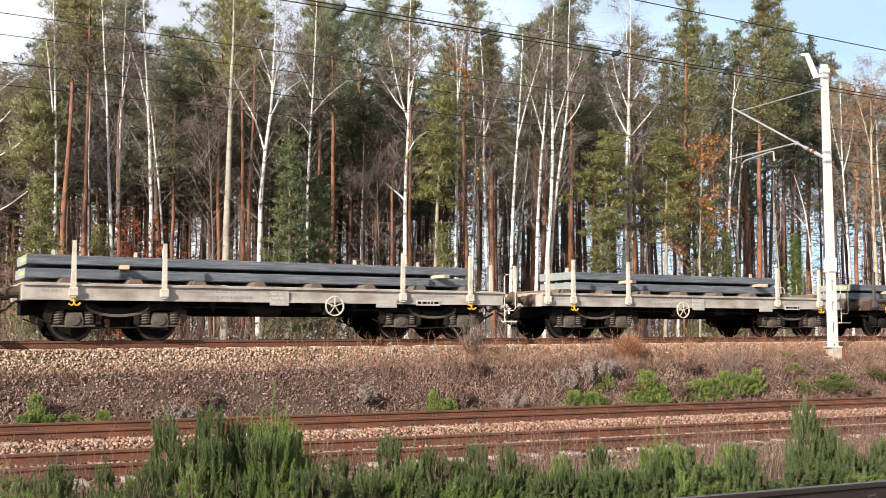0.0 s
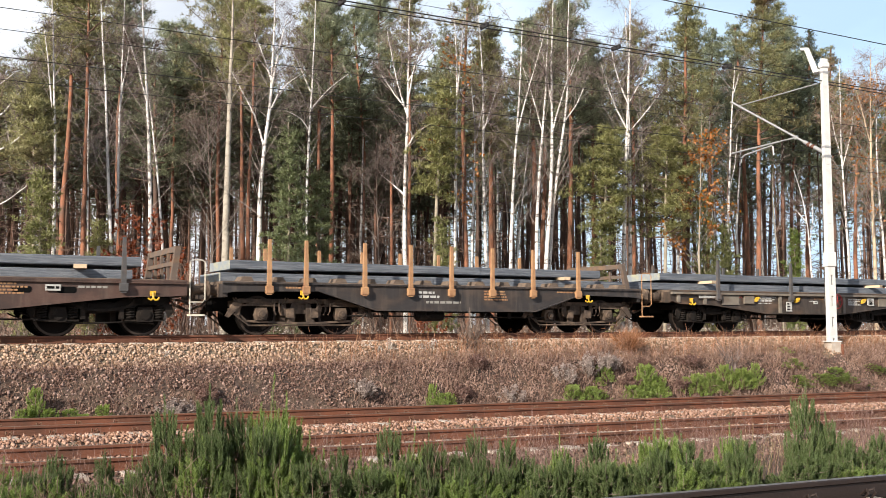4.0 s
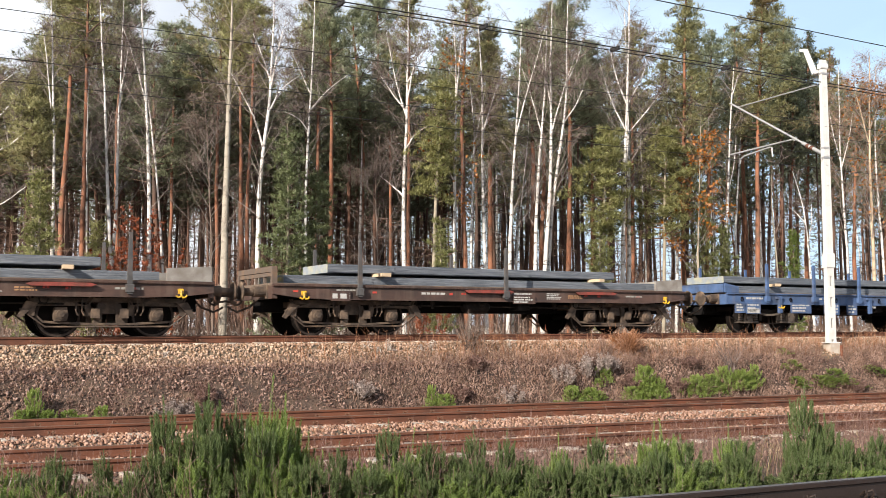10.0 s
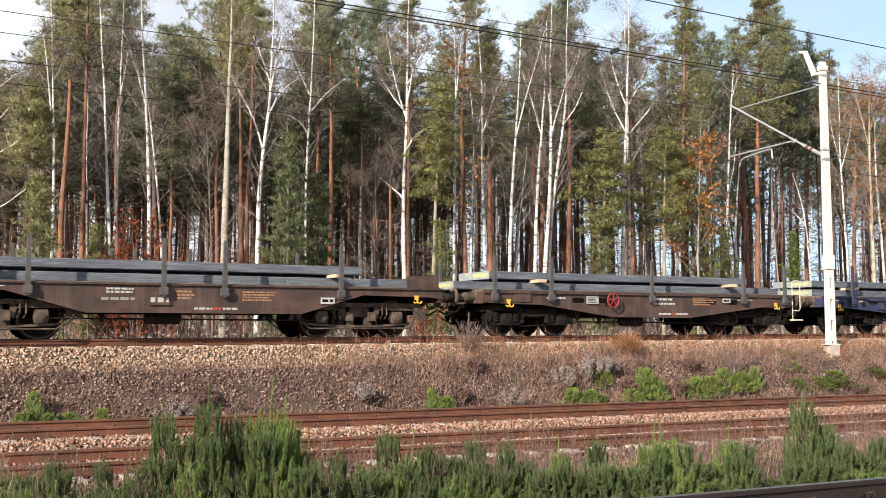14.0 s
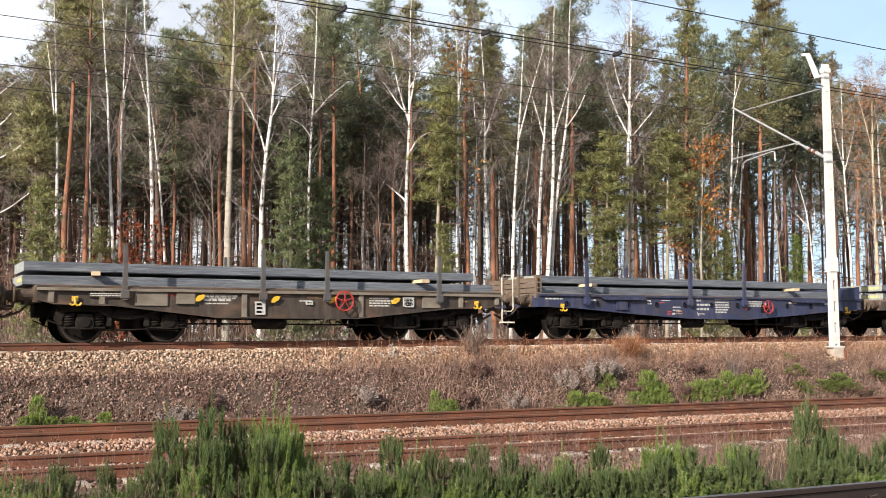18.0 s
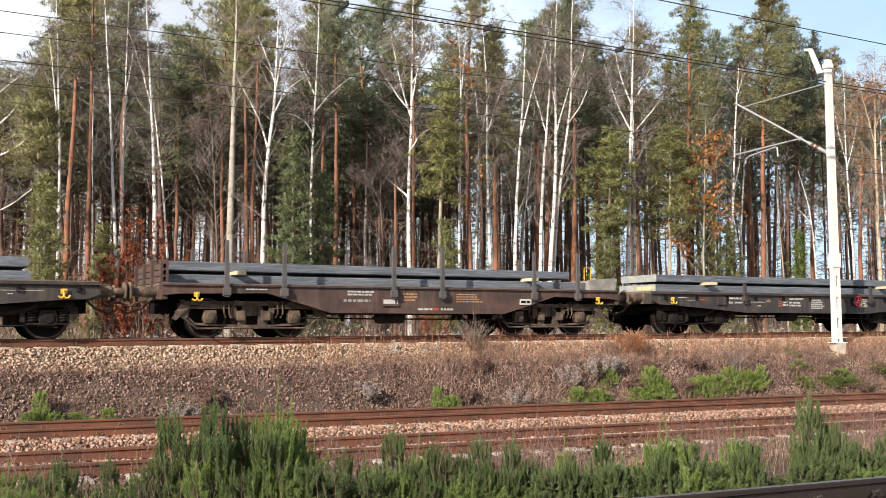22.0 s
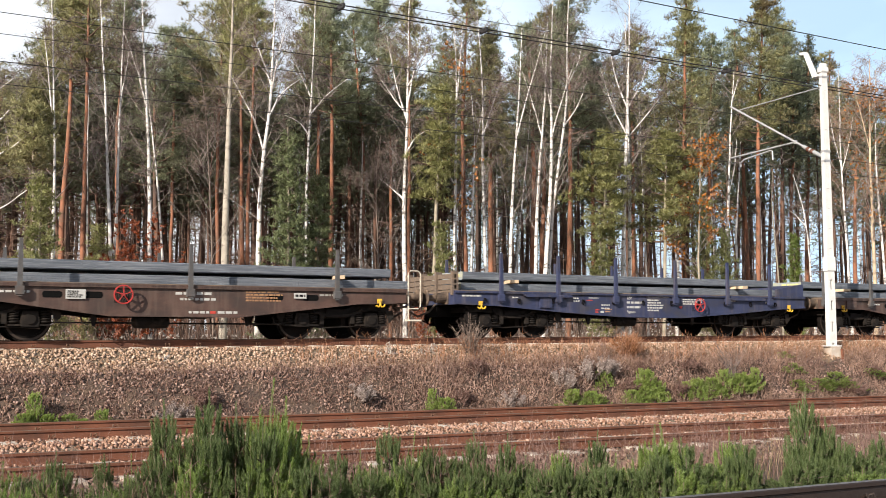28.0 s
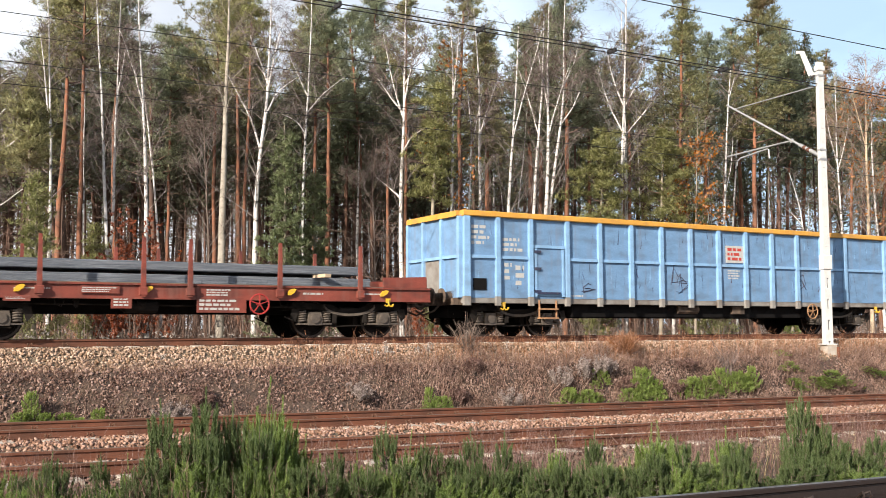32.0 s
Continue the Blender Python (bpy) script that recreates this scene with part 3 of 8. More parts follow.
def bogie(parent, x, style, base, q, m=None):
    """A two-axle bogie at x on its wagon. style: 'coil' has a pressed frame on coil springs, 'cast' a heavy cast side with hanging leaf springs."""
    m = m or (M_bogie_grey if style == "coil" else M_bogie_dark)
    half = base / 2
    frame = Form()
    for s in (-1, 1):
        y = s * 1.0
        if style == "coil":
            top = [(-half - 0.55, 0.80), (-half - 0.5, 0.84), (-0.45, 0.80), (-0.25, 0.70), (0.25, 0.70), (0.45, 0.80), (half + 0.5, 0.84), (half + 0.55, 0.80), (half + 0.45, 0.66), (half + 0.1, 0.68), (half - 0.45, 0.64), (0.3, 0.50), (-0.3, 0.50), (-half + 0.45, 0.64), (-half - 0.1, 0.68), (-half - 0.45, 0.66)]
            frame.plate(top, y - 0.05, y + 0.05)
            frame.box(-0.28, 0.28, y - 0.1, y + 0.1, 0.52, 0.72, b=0.02)
        else:
            frame.plate([(-half - 0.66, 0.76), (-half - 0.5, 0.84), (half + 0.5, 0.84), (half + 0.66, 0.76), (half + 0.5, 0.74), (-half - 0.5, 0.74)], y - 0.05, y + 0.04)
            bar = [(-half - 0.72, 0.66), (-half - 0.34, 0.30), (-0.4, 0.25), (0.4, 0.25), (half + 0.34, 0.30), (half + 0.72, 0.66)]
            frame.plate(bar + [(x, z + 0.05) for x, z in reversed(bar)], y - 0.06, y + 0.02)
            for e in (-1, 1):
                frame.plate([(e * 0.16, 0.28), (e * 0.34, 0.28), (e * 0.24, 0.72), (e * 0.12, 0.72)], y - 0.05, y + 0.03)
    frame.box(-0.2, 0.2, -1.0, 1.0, 0.5, 0.74)
    for e in (-1, 1):
        frame.box(e * (half + 0.5) - 0.05, e * (half + 0.5) + 0.05, -1.0, 1.0, 0.66, 0.8)
    for s in (-1, 1):
        y = s * 1.1
        if style == "coil":
            # brake rod, end stops and brake blocks
            frame.tube([(-half - 0.75, y * 0.98, 0.50), (-half - 0.35, y, 0.33), (-0.3, y * 0.97, 0.27), (0.5, y * 0.97, 0.30), (half + 0.2, y, 0.26)], 0.017, 5)
            for e in (-1, 1):
                frame.plate([(e * (half + 0.40), 0.66), (e * (half + 0.58), 0.70), (e * (half + 0.62), 0.50), (e * (half + 0.50), 0.38)], y - 0.04, y)
                frame.box(e * (half - 0.5) - 0.05, e * (half - 0.5) + 0.05, y - 0.05, y + 0.03, 0.36, 0.62)
        else:
            frame.tube([(-half - 0.8, y, 0.60), (-half - 0.3, y, 0.22), (half + 0.3, y, 0.22), (half + 0.8, y, 0.60)], 0.02, 5)
            for e in (-1, 1):
                for d in (0.30, 0.42):
                    frame.tube([(e * (half - d), y - 0.03, 0.82), (e * (half - d), y - 0.05, 0.56), (e * (half - d - 0.05), y - 0.03, 0.46)], 0.019, 5)
                frame.box(e * 0.30 - 0.09, e * 0.30 + 0.09, y - 0.06, y + 0.02, 0.40, 0.62)
                frame.plate([(e * (half + 0.45), 0.72), (e * (half + 0.68), 0.76), (e * (half + 0.86), 0.44), (e * (half + 0.78), 0.40)], y - 0.03, y + 0.02)
    # dark brake gear between the wheels
    for e in (-1, 1):
        frame.box(e * (half - 0.62) - 0.06, e * (half - 0.62) + 0.06, -0.85, 0.85, 0.3, 0.55)
    b = part("bogie", once(("frame", style, base, m.name), lambda: frame.mesh("bogie", M_bogie_shade if style == "coil" else m)), m, parent, "two-axle bogie with a " + ("sprung frame coloured black for shade" if style == "coil" else "sooty cast frame"))
    b.location = (x, 0, 0)

    def springs():
        f = Form()
        f.tube([(0.105 * math.cos(w), 0.105 * math.sin(w), 0.36 + 0.0087 * w) for w in [2 * math.pi * k / 8 for k in range(41)]], 0.023, 4)
        return f.mesh("coil_spring", m)

    def axlebox():
        f = Form()
        if style == "coil":
            f.plate([(-0.17, 0.30), (0.17, 0.30), (0.19, 0.42), (0.15, 0.62), (-0.15, 0.62), (-0.19, 0.42)], -0.09, 0.09)
            f.disc(0, -0.12, 0.46, 0.115, -0.08, 14)
            f.box(-0.43, 0.43, -0.08, 0.08, 0.315, 0.35)
        else:
            f.plate([(-0.12, 0.34), (0.12, 0.34), (0.15, 0.46), (0.12, 0.63), (-0.12, 0.63), (-0.15, 0.46)], -0.08, 0.1)
            f.disc(0, -0.15, 0.47, 0.10, -0.07, 16)
            f.disc(0, -0.19, 0.47, 0.055, -0.14, 12)
            for k in range(5):
                f.box(-0.52 + 0.085 * k, 0.52 - 0.085 * k, -0.045, 0.045, 0.665 + 0.022 * k, 0.684 + 0.022 * k)
        return f.mesh("axlebox", m)

    def hanger():
        f = Form()
        for s2 in (-1, 1):
            f.tube([(s2 * 0.03 - 0.06, 0, 0.86), (s2 * 0.03 + 0.02, -0.02, 0.72), (s2 * 0.03 + 0.05, 0, 0.62)], 0.02, 5)
        f.plate([(-0.06, 0.45), (0.06, 0.45), (0.1, 0.66), (-0.02, 0.72)], -0.03, 0.03)
        return f.mesh("spring_hanger", m)

    def beam():
        sag = [(half * math.sin(0.5 * math.pi * k / 6) * 0.74, 0.77 - 0.22 * math.cos(0.5 * math.pi * k / 6)) for k in range(-6, 7)]
        return Form().plate([(a, z - 0.03) for a, z in sag] + [(a, z + 0.03) for a, z in reversed(sag)], -0.035, 0.035).mesh("tie_beam", m)

    for s in (-1, 1):
        if style == "coil":
            part("tie_beam", once(("beam", base, m.name), beam), m, b, "sagging steel beam between the axleboxes").location = (0, s * 1.12, 0)
        for e in (-1, 1):
            a = part("axlebox", once(("axlebox", style, m.name), axlebox), m, b)
            a.location = (e * half, s * 1.06, 0)
            a.rotation_euler = (0, 0, 0 if s < 0 else math.pi)
            if style == "coil":
                for d in (-0.31, 0.31):
                    c = part("coil_spring", once(("springs", m.name), springs), m, b)
                    c.location = (e * half + d, s * 1.05, 0)
            else:
                for d in (-0.58, 0.58):
                    c = part("spring_hanger", once(("hanger", m.name), hanger), m, b)
                    c.location, c.rotation_euler = (e * half + d, s * 1.06, 0), (0, 0, 0 if d < 0 else math.pi)
    for e in (-1, 1):
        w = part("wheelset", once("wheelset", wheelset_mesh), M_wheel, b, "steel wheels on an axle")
        w.location = (e * half, 0, 0.46)
        for s in (-1, 1):
            part("rim", once("rim", rim_mesh), M_tread, w, "worn steel wheel rim").location = (0, s * 0.79, 0)
        ROLLERS.append((w, e * half, q + x + e * half))
    return b


def buffer_mesh():
    f = Form()
    f.tube([(0, 0, 0), (0.30, 0, 0)], 0.125, 14)
    f.tube([(0.28, 0, 0), (0.58, 0, 0)], 0.085, 12)
    f.tube([(0.58, 0, 0), (0.60, 0, 0), (0.625, 0, 0)], [0.22, 0.225, 0.20], 18)
    f.box(-0.02, 0.02, -0.18, 0.18, -0.16, 0.16)
    return f.mesh("buffer", M_bogie_dark)


def hook_mesh():
    f = Form()
    f.tube([(0, 0, 0), (0.3, 0, 0), (0.42, 0, 0.05), (0.46, 0, 0.13)], 0.035, 6)
    f.ringtube(0.42, 0, -0.12, 0.13, 0.028, 12, 5)
    f.tube([(0.42, 0.0, -0.2), (0.70, 0.0, -0.16)], 0.03, 6)
    f.tube([(0.0, 0.35, -0.1), (0.2, 0.36, -0.3), (0.5, 0.3, -0.42), (0.72, 0.28, -0.30)], 0.028, 6)
    return f.mesh("coupling", M_bogie_dark)


def tow_mesh():
    f = Form()
    f.box(-0.06, 0.06, -0.02, 0.0, -0.06, 0.05)
    f.tube([(0.0, -0.03, 0.02), (0.0, -0.05, -0.10), (0.04, -0.05, -0.145), (0.09, -0.05, -0.14), (0.125, -0.05, -0.09)], 0.021, 6)
    f.tube([(0.0, -0.05, -0.11), (-0.05, -0.05, -0.145), (-0.11, -0.05, -0.11)], 0.02, 6)
    return f.mesh("towing_hook", M_yellow)


def handwheel_mesh(material):
    f = Form()
    f.ringtube(0, 0, 0, 0.225, 0.019, 22, 6)
    f.tube([(0, -0.03, 0), (0, 0.16, 0)], 0.03, 8)
    for k in range(5):
        w = math.pi / 2 + 2 * math.pi * k / 5
        f.tube([(0, -0.02, 0), (0.22 * math.cos(w), 0, 0.22 * math.sin(w))], 0.013, 5)
    return f.mesh("handwheel", material)


def lashing_mesh():
    f = Form()
    f.ringtube(0, -0.02, -0.03, 0.05, 0.013, 12, 5)
    f.box(-0.03, 0.03, -0.04, 0.0, 0.0, 0.05)
    return f.mesh("lashing_ring", M_under)


def bars(x0, x1, z0, z1, rows, rng, thick=0.58):
    """Lines of unreadable marking as short bars standing 3 mm proud."""
    f = Form()
    h = (z1 - z0) / rows
    for r in range(rows):
        x = x0
        end = x1 - rng.uniform(0, 0.35) * (x1 - x0) * (rows > 1)
        while x < end:
            w = rng.uniform(0.5, 1.8) * h
            f.box(x, min(x + w, end), -0.003, 0.0, z1 - (r + 0.5 + thick / 2) * h, z1 - (r + 0.5 - thick / 2) * h)
            x += w + h * 0.35
    return f


def letters(body, size):
    """Flat painted letters in the built-in font, facing the near side."""
    cu = bpy.data.curves.new("lettering", "FONT")
    cu.body, cu.size, cu.extrude = body, size, 0.002
    ob = bpy.data.objects.new("lettering", cu)
    me = bpy.data.meshes.new_from_object(ob)
    me.transform(Euler((math.pi / 2, 0, 0)).to_matrix().to_4x4())
    me.materials.clear()
    me.materials.append(M_label)
    bpy.data.objects.remove(ob)
    return me


def wagon(q, L, style, sill, colour, words, seed, stakes=(), stake_h=0.85, stake_m=None, wheel=None, wheel_m=None, bog="coil", bog_m=None, base=1.8, inset=2.0, rail_end=0, rail_m=None, boards=(), wall=None, tow=(0.75, None), labels=(), holes=(), deck=None, bolsters=(), latches=(), levers=(), ribs=(), texts=(), drops=(), posts=(), frames=(), rail=None, rings=(), gussets=(), panels=(), wheel_r=1.0, far_rail=False):
    """A flat wagon. sill: outline below the deck as (share of length, height) pairs; stakes and labels by metres from its first end."""
    rng = random.Random(seed)
    w = ride(thing("flat_wagon", words, "wagon", "wagons of the train"), q)
    top, y0 = 1.20, -1.36
    deck_m = deck or M_oldwood
    part("deck", Form().box(0.02, L - 0.02, -1.32, 1.32, top - 0.06, top + 0.03, b=0.01), deck_m, w, "worn timber loading deck")
    low_line = [(L * a, z) for a, z in sill]
    outline = [(0, top), (0, low_line[0][1])] + low_line + [(L, low_line[-1][1]), (L, top)]
    for s in (-1, 1):
        f = Form()
        y = s * 1.36
        ya, yb = (y, y + 0.016) if s < 0 else (y - 0.016, y)
        f.plate(outline, ya, yb)
        sob = part("side_sill", f, colour, w, "painted steel side sill")
        # flanges along the upper and lower edge
        fl = Form().box(0, L, y - 0.05 if s < 0 else y - 0.045, y + 0.045 if s < 0 else y + 0.05, top - 0.03, top + 0.012)
        for (xa, za), (xb, zb) in zip(low_line[:-1], low_line[1:]):
            d = math.hypot(xb - xa, zb - za)
            if d < 0.05:
                continue
            m = pose(xa, y, za, 0, -math.degrees(math.atan2(zb - za, xb - xa)), 0)
            fl.box(0, d, -0.045, 0.045, -0.012, 0.016, m)
        part("flange", fl, colour, sob)
    deep = min(z for _, z in sill)
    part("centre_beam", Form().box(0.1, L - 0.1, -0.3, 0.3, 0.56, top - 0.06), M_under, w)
    # solid black filler between the sills, for the unlit cross bearers and floor
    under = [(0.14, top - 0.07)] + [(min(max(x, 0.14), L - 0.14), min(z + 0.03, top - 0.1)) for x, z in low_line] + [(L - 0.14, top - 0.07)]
    part("underframe", Form().plate(under, -1.338, 1.338), M_under, w, "solid black filler in place of the unlit underframe")
    if rail:
        h, proud, m = rail
        for s in (-1, 1):
            ya, yb = sorted((s * 1.362, s * (1.362 + proud)))
            part("top_rail", Form().box(0.0, L, ya, yb, top - h, top - 0.034, b=0.006), m or colour, w, "heavy rail along the sill's upper edge")
    for x, z in rings:
        tr = part("lashing_ring", once("lashing_ring", lashing_mesh), M_under, w, "small steel lashing ring")
        tr.location = (x, -1.37, z)
    for x in gussets:
        part("gusset", Form().prism([(-1.44, top - 0.1), (-1.362, top - 0.1), (-1.362, top - 0.40), (-1.385, top - 0.40)], x - 0.012, x + 0.012, Matrix(((0, 0, 1, 0), (1, 0, 0, 0), (0, 1, 0, 0), (0, 0, 0, 1)))), colour, w, "upright gusset under the rail")
    for x0, x1, z0, z1, m in panels:
        part("panel", Form().box(x0, x1, -1.395, -1.362, z0, z1, b=0.006), m or colour, w, "flat steel panel on the sill")
    for e in (0, 1):
        xe, d = (0, 1) if e == 0 else (L, -1)
        hs = part("headstock", Form().box(min(xe, xe + d * 0.12), max(xe, xe + d * 0.12), -1.34, 1.34, 0.86, top - 0.035, b=0.012), colour, w)
        for s in (-1, 1):
            bu = part("buffer", once("buffer", buffer_mesh), M_bogie_dark, w, "greasy black sprung buffer")
            bu.location, bu.rotation_euler = (xe, s * 0.875, 1.03), (0, 0, 0 if e else math.pi)
        cp = part("coupling", once("coupling", hook_mesh), M_bogie_dark, w, "black hook and screw coupling")
        cp.location, cp.rotation_euler = (xe, 0, 0.98), (0, 0, 0 if e else math.pi)
        xt = tow[0] if e == 0 else L - (tow[1] or tow[0])
        th = part("towing_hook", once("tow", tow_mesh), M_yellow, w, "bright yellow towing hook")
        th.location = (xt, -1.40, low_line[0][1] + (0.02 if style != "E" else 0.05))
    for x in (inset, L - inset):
        bogie(w, x, bog, base, q, bog_m)
    # stakes in pockets
    sm = stake_m or colour
    for x in stakes:
        x, h = x if isinstance(x, tuple) else (x, stake_h)
        for s in (-1, 1):
            k = Form().plate([(x - 0.052, top - 0.28), (x + 0.052, top - 0.28), (x + 0.050, top + 0.2), (x + 0.034, top + h), (x - 0.034, top + h), (x - 0.050, top + 0.2)], s * 1.44 - 0.034, s * 1.44 + 0.034)
            st = part("stake", k, sm, w, "steel load stake")
            part("stake_pocket", Form().box(x - 0.085, x + 0.085, s * 1.44 - 0.052, s * 1.44 + 0.05, top - 0.25, top - 0.07, b=0.012), sm, w)
    for x in bolsters:
        part("load_bearer", Form().prism([(-0.17, 0), (0.17, 0), (0.10, 0.11), (-0.10, 0.11)], -1.25, 1.25, pose(x, 0, top + 0.03, 0, 0, 90)), M_oldwood, w, "rusty cross bearer under the load")
    if wheel is not None:
        hw = part("handwheel", once(("hw", (wheel_m or M_red).name), lambda: handwheel_mesh(wheel_m or M_red)), M_red, w, "spoked parking brake handwheel")
        hw.location, hw.scale = (wheel[0], -1.53, wheel[1]), (wheel_r, 1, wheel_r)
        part("brake_box", Form().box(wheel[0] - 0.16, wheel[0] + 0.16, -1.36, -1.1, wheel[1] - 0.2, wheel[1] + 0.12, b=0.02), M_under, w)
    # end hand-rails for the shunter
    if rail_end:
        xe = L if rail_end > 0 else 0
        d = 1 if rail_end > 0 else -1
        for s in (-1, 1):
            f = Form()
            f.tube([(xe + d * 0.08, s * 1.32, 0.45), (xe + d * 0.08, s * 1.32, 1.62), (xe + d * 0.14, s * 1.32, 1.68), (xe + d * 0.36, s * 1.32, 1.68), (xe + d * 0.42, s * 1.32, 1.62), (xe + d * 0.42, s * 1.32, 0.80), (xe + d * 0.36, s * 1.32, 0.74), (xe + d * 0.08, s * 1.32, 0.74)], 0.0145, 7)
            f.box(xe + d * 0.22 - 0.17, xe + d * 0.22 + 0.17, s * 1.32 - 0.12, s * 1.32 + 0.1, 0.43, 0.47)
            part("grab_rail", f, rail_m or M_cream, w, "bent tube grab rail with a footstep")
    if far_rail:
        f = Form()
        xa, xb = -0.36, -0.12
        f.tube([(xb, 1.30, 0.80), (xb, 1.30, 1.98), (xb - 0.03, 1.30, 2.01), (xa + 0.03, 1.30, 2.01), (xa, 1.30, 1.98), (xa, 1.30, 1.36), (xa + 0.03, 1.30, 1.33), (xb, 1.30, 1.33)], 0.014, 6)
        f.box(-0.34, 0.02, 1.20, 1.34, 0.80, 0.84)
        part("grab_rail", f, M_yellow, w, "yellow tube loop beside the far footstep")
    # boards that stand up at the ends: (x0, x1, height, material)
    for x0, x1, h0, h1, m in boards:
        for s in (-1, 1):
            f = Form().plate([(x0, top + 0.02), (x1, top + 0.02), (x1, top + h1), (x0, top + h0)], s * 1.33 - 0.03, s * 1.33 + 0.03)
            part("side_board", f, m, w, "raised steel board at the end")
        f = Form()
        xe = x1 if x1 > L / 2 else x0
        f.box(xe - 0.04, xe + 0.04, -1.3, 1.3, top + 0.02, top + (h1 if x1 > L / 2 else h0) - 0.02)
        part("end_board", f, m, w, "raised steel board at the end")
    if wall:
        for xe, h, m in wall:
            f = Form()
            for k in range(3):
                f.box(xe - 0.03, xe + 0.03, -1.3, 1.3, top + 0.05 + k * h / 3, top + 0.05 + (k + 0.86) * h / 3, b=0.012)
            for y in (-1.25, -0.4, 0.4, 1.25):
                f.box(xe - 0.09, xe + 0.09, y - 0.05, y + 0.05, top - 0.1, top + h + 0.1)
            part("end_wall", f, m, w, "weathered end wall of boards on posts")
    # openings in the sill: flat near-black ovals, the unlit depth put into the colour
    for x, z, a, b in holes:
        f = Form().plate([(x + a * (0.72 * math.copysign(1, math.cos(t)) + 0.28 * math.cos(t)), z + b * math.sin(t)) for t in [2 * math.pi * i / 16 + 0.2 for i in range(16)]], -1.3635, -1.355)
        part("opening", f, M_hole, w, "flat near-black oval in place of a sill opening")
    for kind, x0, x1, z0, z1, rows in labels:
        if kind == "plain":
            part("cover_box", Form().box(x0, x1, -1.42, -1.362, z0, z1, b=0.012), P_olive_pale if style == "D" else colour, w, "steel cover box")
        elif kind in ("plate", "greyplate"):
            pm = M_label if kind == "plate" else colour
            pl = part("sign_plate", Form().box(x0, x1, -1.405, -1.385, z0, z1), pm, w, "small steel marking plate")
            tx = bars(x0 + 0.03, x1 - 0.03, z0 + 0.02, z1 - 0.02, rows, rng)
            o = part("marking", tx, M_under if kind == "plate" else M_label, pl)
            o.location = (0, -1.406, 0)
        else:
            m = {"w": M_label, "g": M_label_grey, "r": M_label_red, "o": M_orange_steel}[kind]
            o = part("marking", bars(x0, x1, z0, z1, rows, rng), m, w)
            o.location = (0, -1.362, 0)
    for x, z in latches:
        part("latch", Form().plate([(x - 0.10, z - 0.075), (x - 0.02, z - 0.07), (x + 0.07, z - 0.01), (x + 0.11, z + 0.06), (x + 0.06, z + 0.085), (x - 0.03, z + 0.06), (x - 0.10, z - 0.01)], -1.43, -1.37), M_yellow, w, "yellow painted latch")
    for x0, x1, z in levers:
        part("lever", Form().plate([(x0, z + 0.02), (x0 + 0.12, z + 0.055), (x1 - 0.12, z + 0.055), (x1, z + 0.02), (x1 - 0.1, z - 0.025), (x0 + 0.1, z - 0.025)], -1.47, -1.40), M_red_old if style == "F" else colour, w, "folding flap on the sill")
    for x in ribs:
        z0 = np.interp(x / L, [p for p, _ in sill], [z for _, z in sill])
        part("rib", Form().box(x - 0.055, x + 0.055, -1.405, -1.36, float(z0) + 0.02, top - 0.03), P_olive_pale if style == "D" else colour, w, "upright rib on the sill")
    for body, x, z, size in texts:
        part("lettering", once(("text", body, size), lambda: letters(body, size)), M_label, w, "white painted lettering").location = (x, -1.368, z)
    for x in posts:
        part("strut", Form().box(x - 0.06, x + 0.06, -1.46, -1.37, 0.60, top - 0.08, b=0.012).box(x - 0.14, x + 0.14, -1.44, -1.37, top - 0.16, top - 0.09), colour, w, "hanging clamp strut")
    for x, h, lean in frames:
        f = Form()
        for y in (-1.22, 1.22):
            f.plate([(x - 0.07, top - 0.15), (x + 0.07, top - 0.15), (x + 0.06 + lean, top + h), (x - 0.06 + lean, top + h)], y - 0.06, y + 0.06)
        f.box(x + lean - 0.06, x + lean + 0.06, -1.16, 1.16, top + h - 0.13, top + h)
        f.box(x + lean * 0.5 - 0.04, x + lean * 0.5 + 0.04, -1.16, 1.16, top + h * 0.45, top + h * 0.45 + 0.09)
        for y in (-0.6, 0.0, 0.6):
            f.box(x + lean * 0.6 - 0.03, x + lean * 0.6 + 0.03, y - 0.04, y + 0.04, top + 0.02, top + h - 0.12)
        part("end_frame", f, M_oldsteel, w, "rusty open steel end frame")
    for x0, x1, z0 in drops:
        dp = part("hanging_panel", Form().box(x0, x1, -1.40, -1.37, z0, 0.92, b=0.006), colour, w, "panel hanging below the sill")
        part("marking", bars(x0 + 0.05, x1 - 0.05, z0 + 0.04, 0.9, 3, rng), M_label, dp).location = (0, -1.402, 0)
    # brake gear below the middle
    deep = min(z for _, z in sill)
    g = Form()
    zt = min(0.72, deep - 0.10)
    g.tube([(L * 0.42, -1.0, zt), (L * 0.42 + 0.06, -1.0, zt), (L * 0.42 + 0.75, -1.0, zt), (L * 0.42 + 0.8, -1.0, zt)], [0.09, 0.15, 0.15, 0.09], 12)
    g.tube([(L * 0.25, -1.1, deep - 0.12), (L * 0.75, -1.1, deep - 0.16)], 0.02, 5)
    g.tube([(L * 0.3, 0.5, 0.66), (L * 0.62, 0.5, 0.66)], 0.03, 5)
    if deep > 0.7:
        g.box(L * 0.55, L * 0.55 + 0.4, -1.15, -0.75, deep - 0.22, deep + 0.05)
    for k in range(4):
        x = L * (0.30 + 0.13 * k) + 0.3 * rng.random()
        g.tube([(x, -1.2, deep + 0.02), (x + 0.02, -1.2, deep - 0.12), (x + 0.14, -1.2, deep - 0.18), (x + 0.2, -1.2, deep - 0.05)], 0.016, 5)
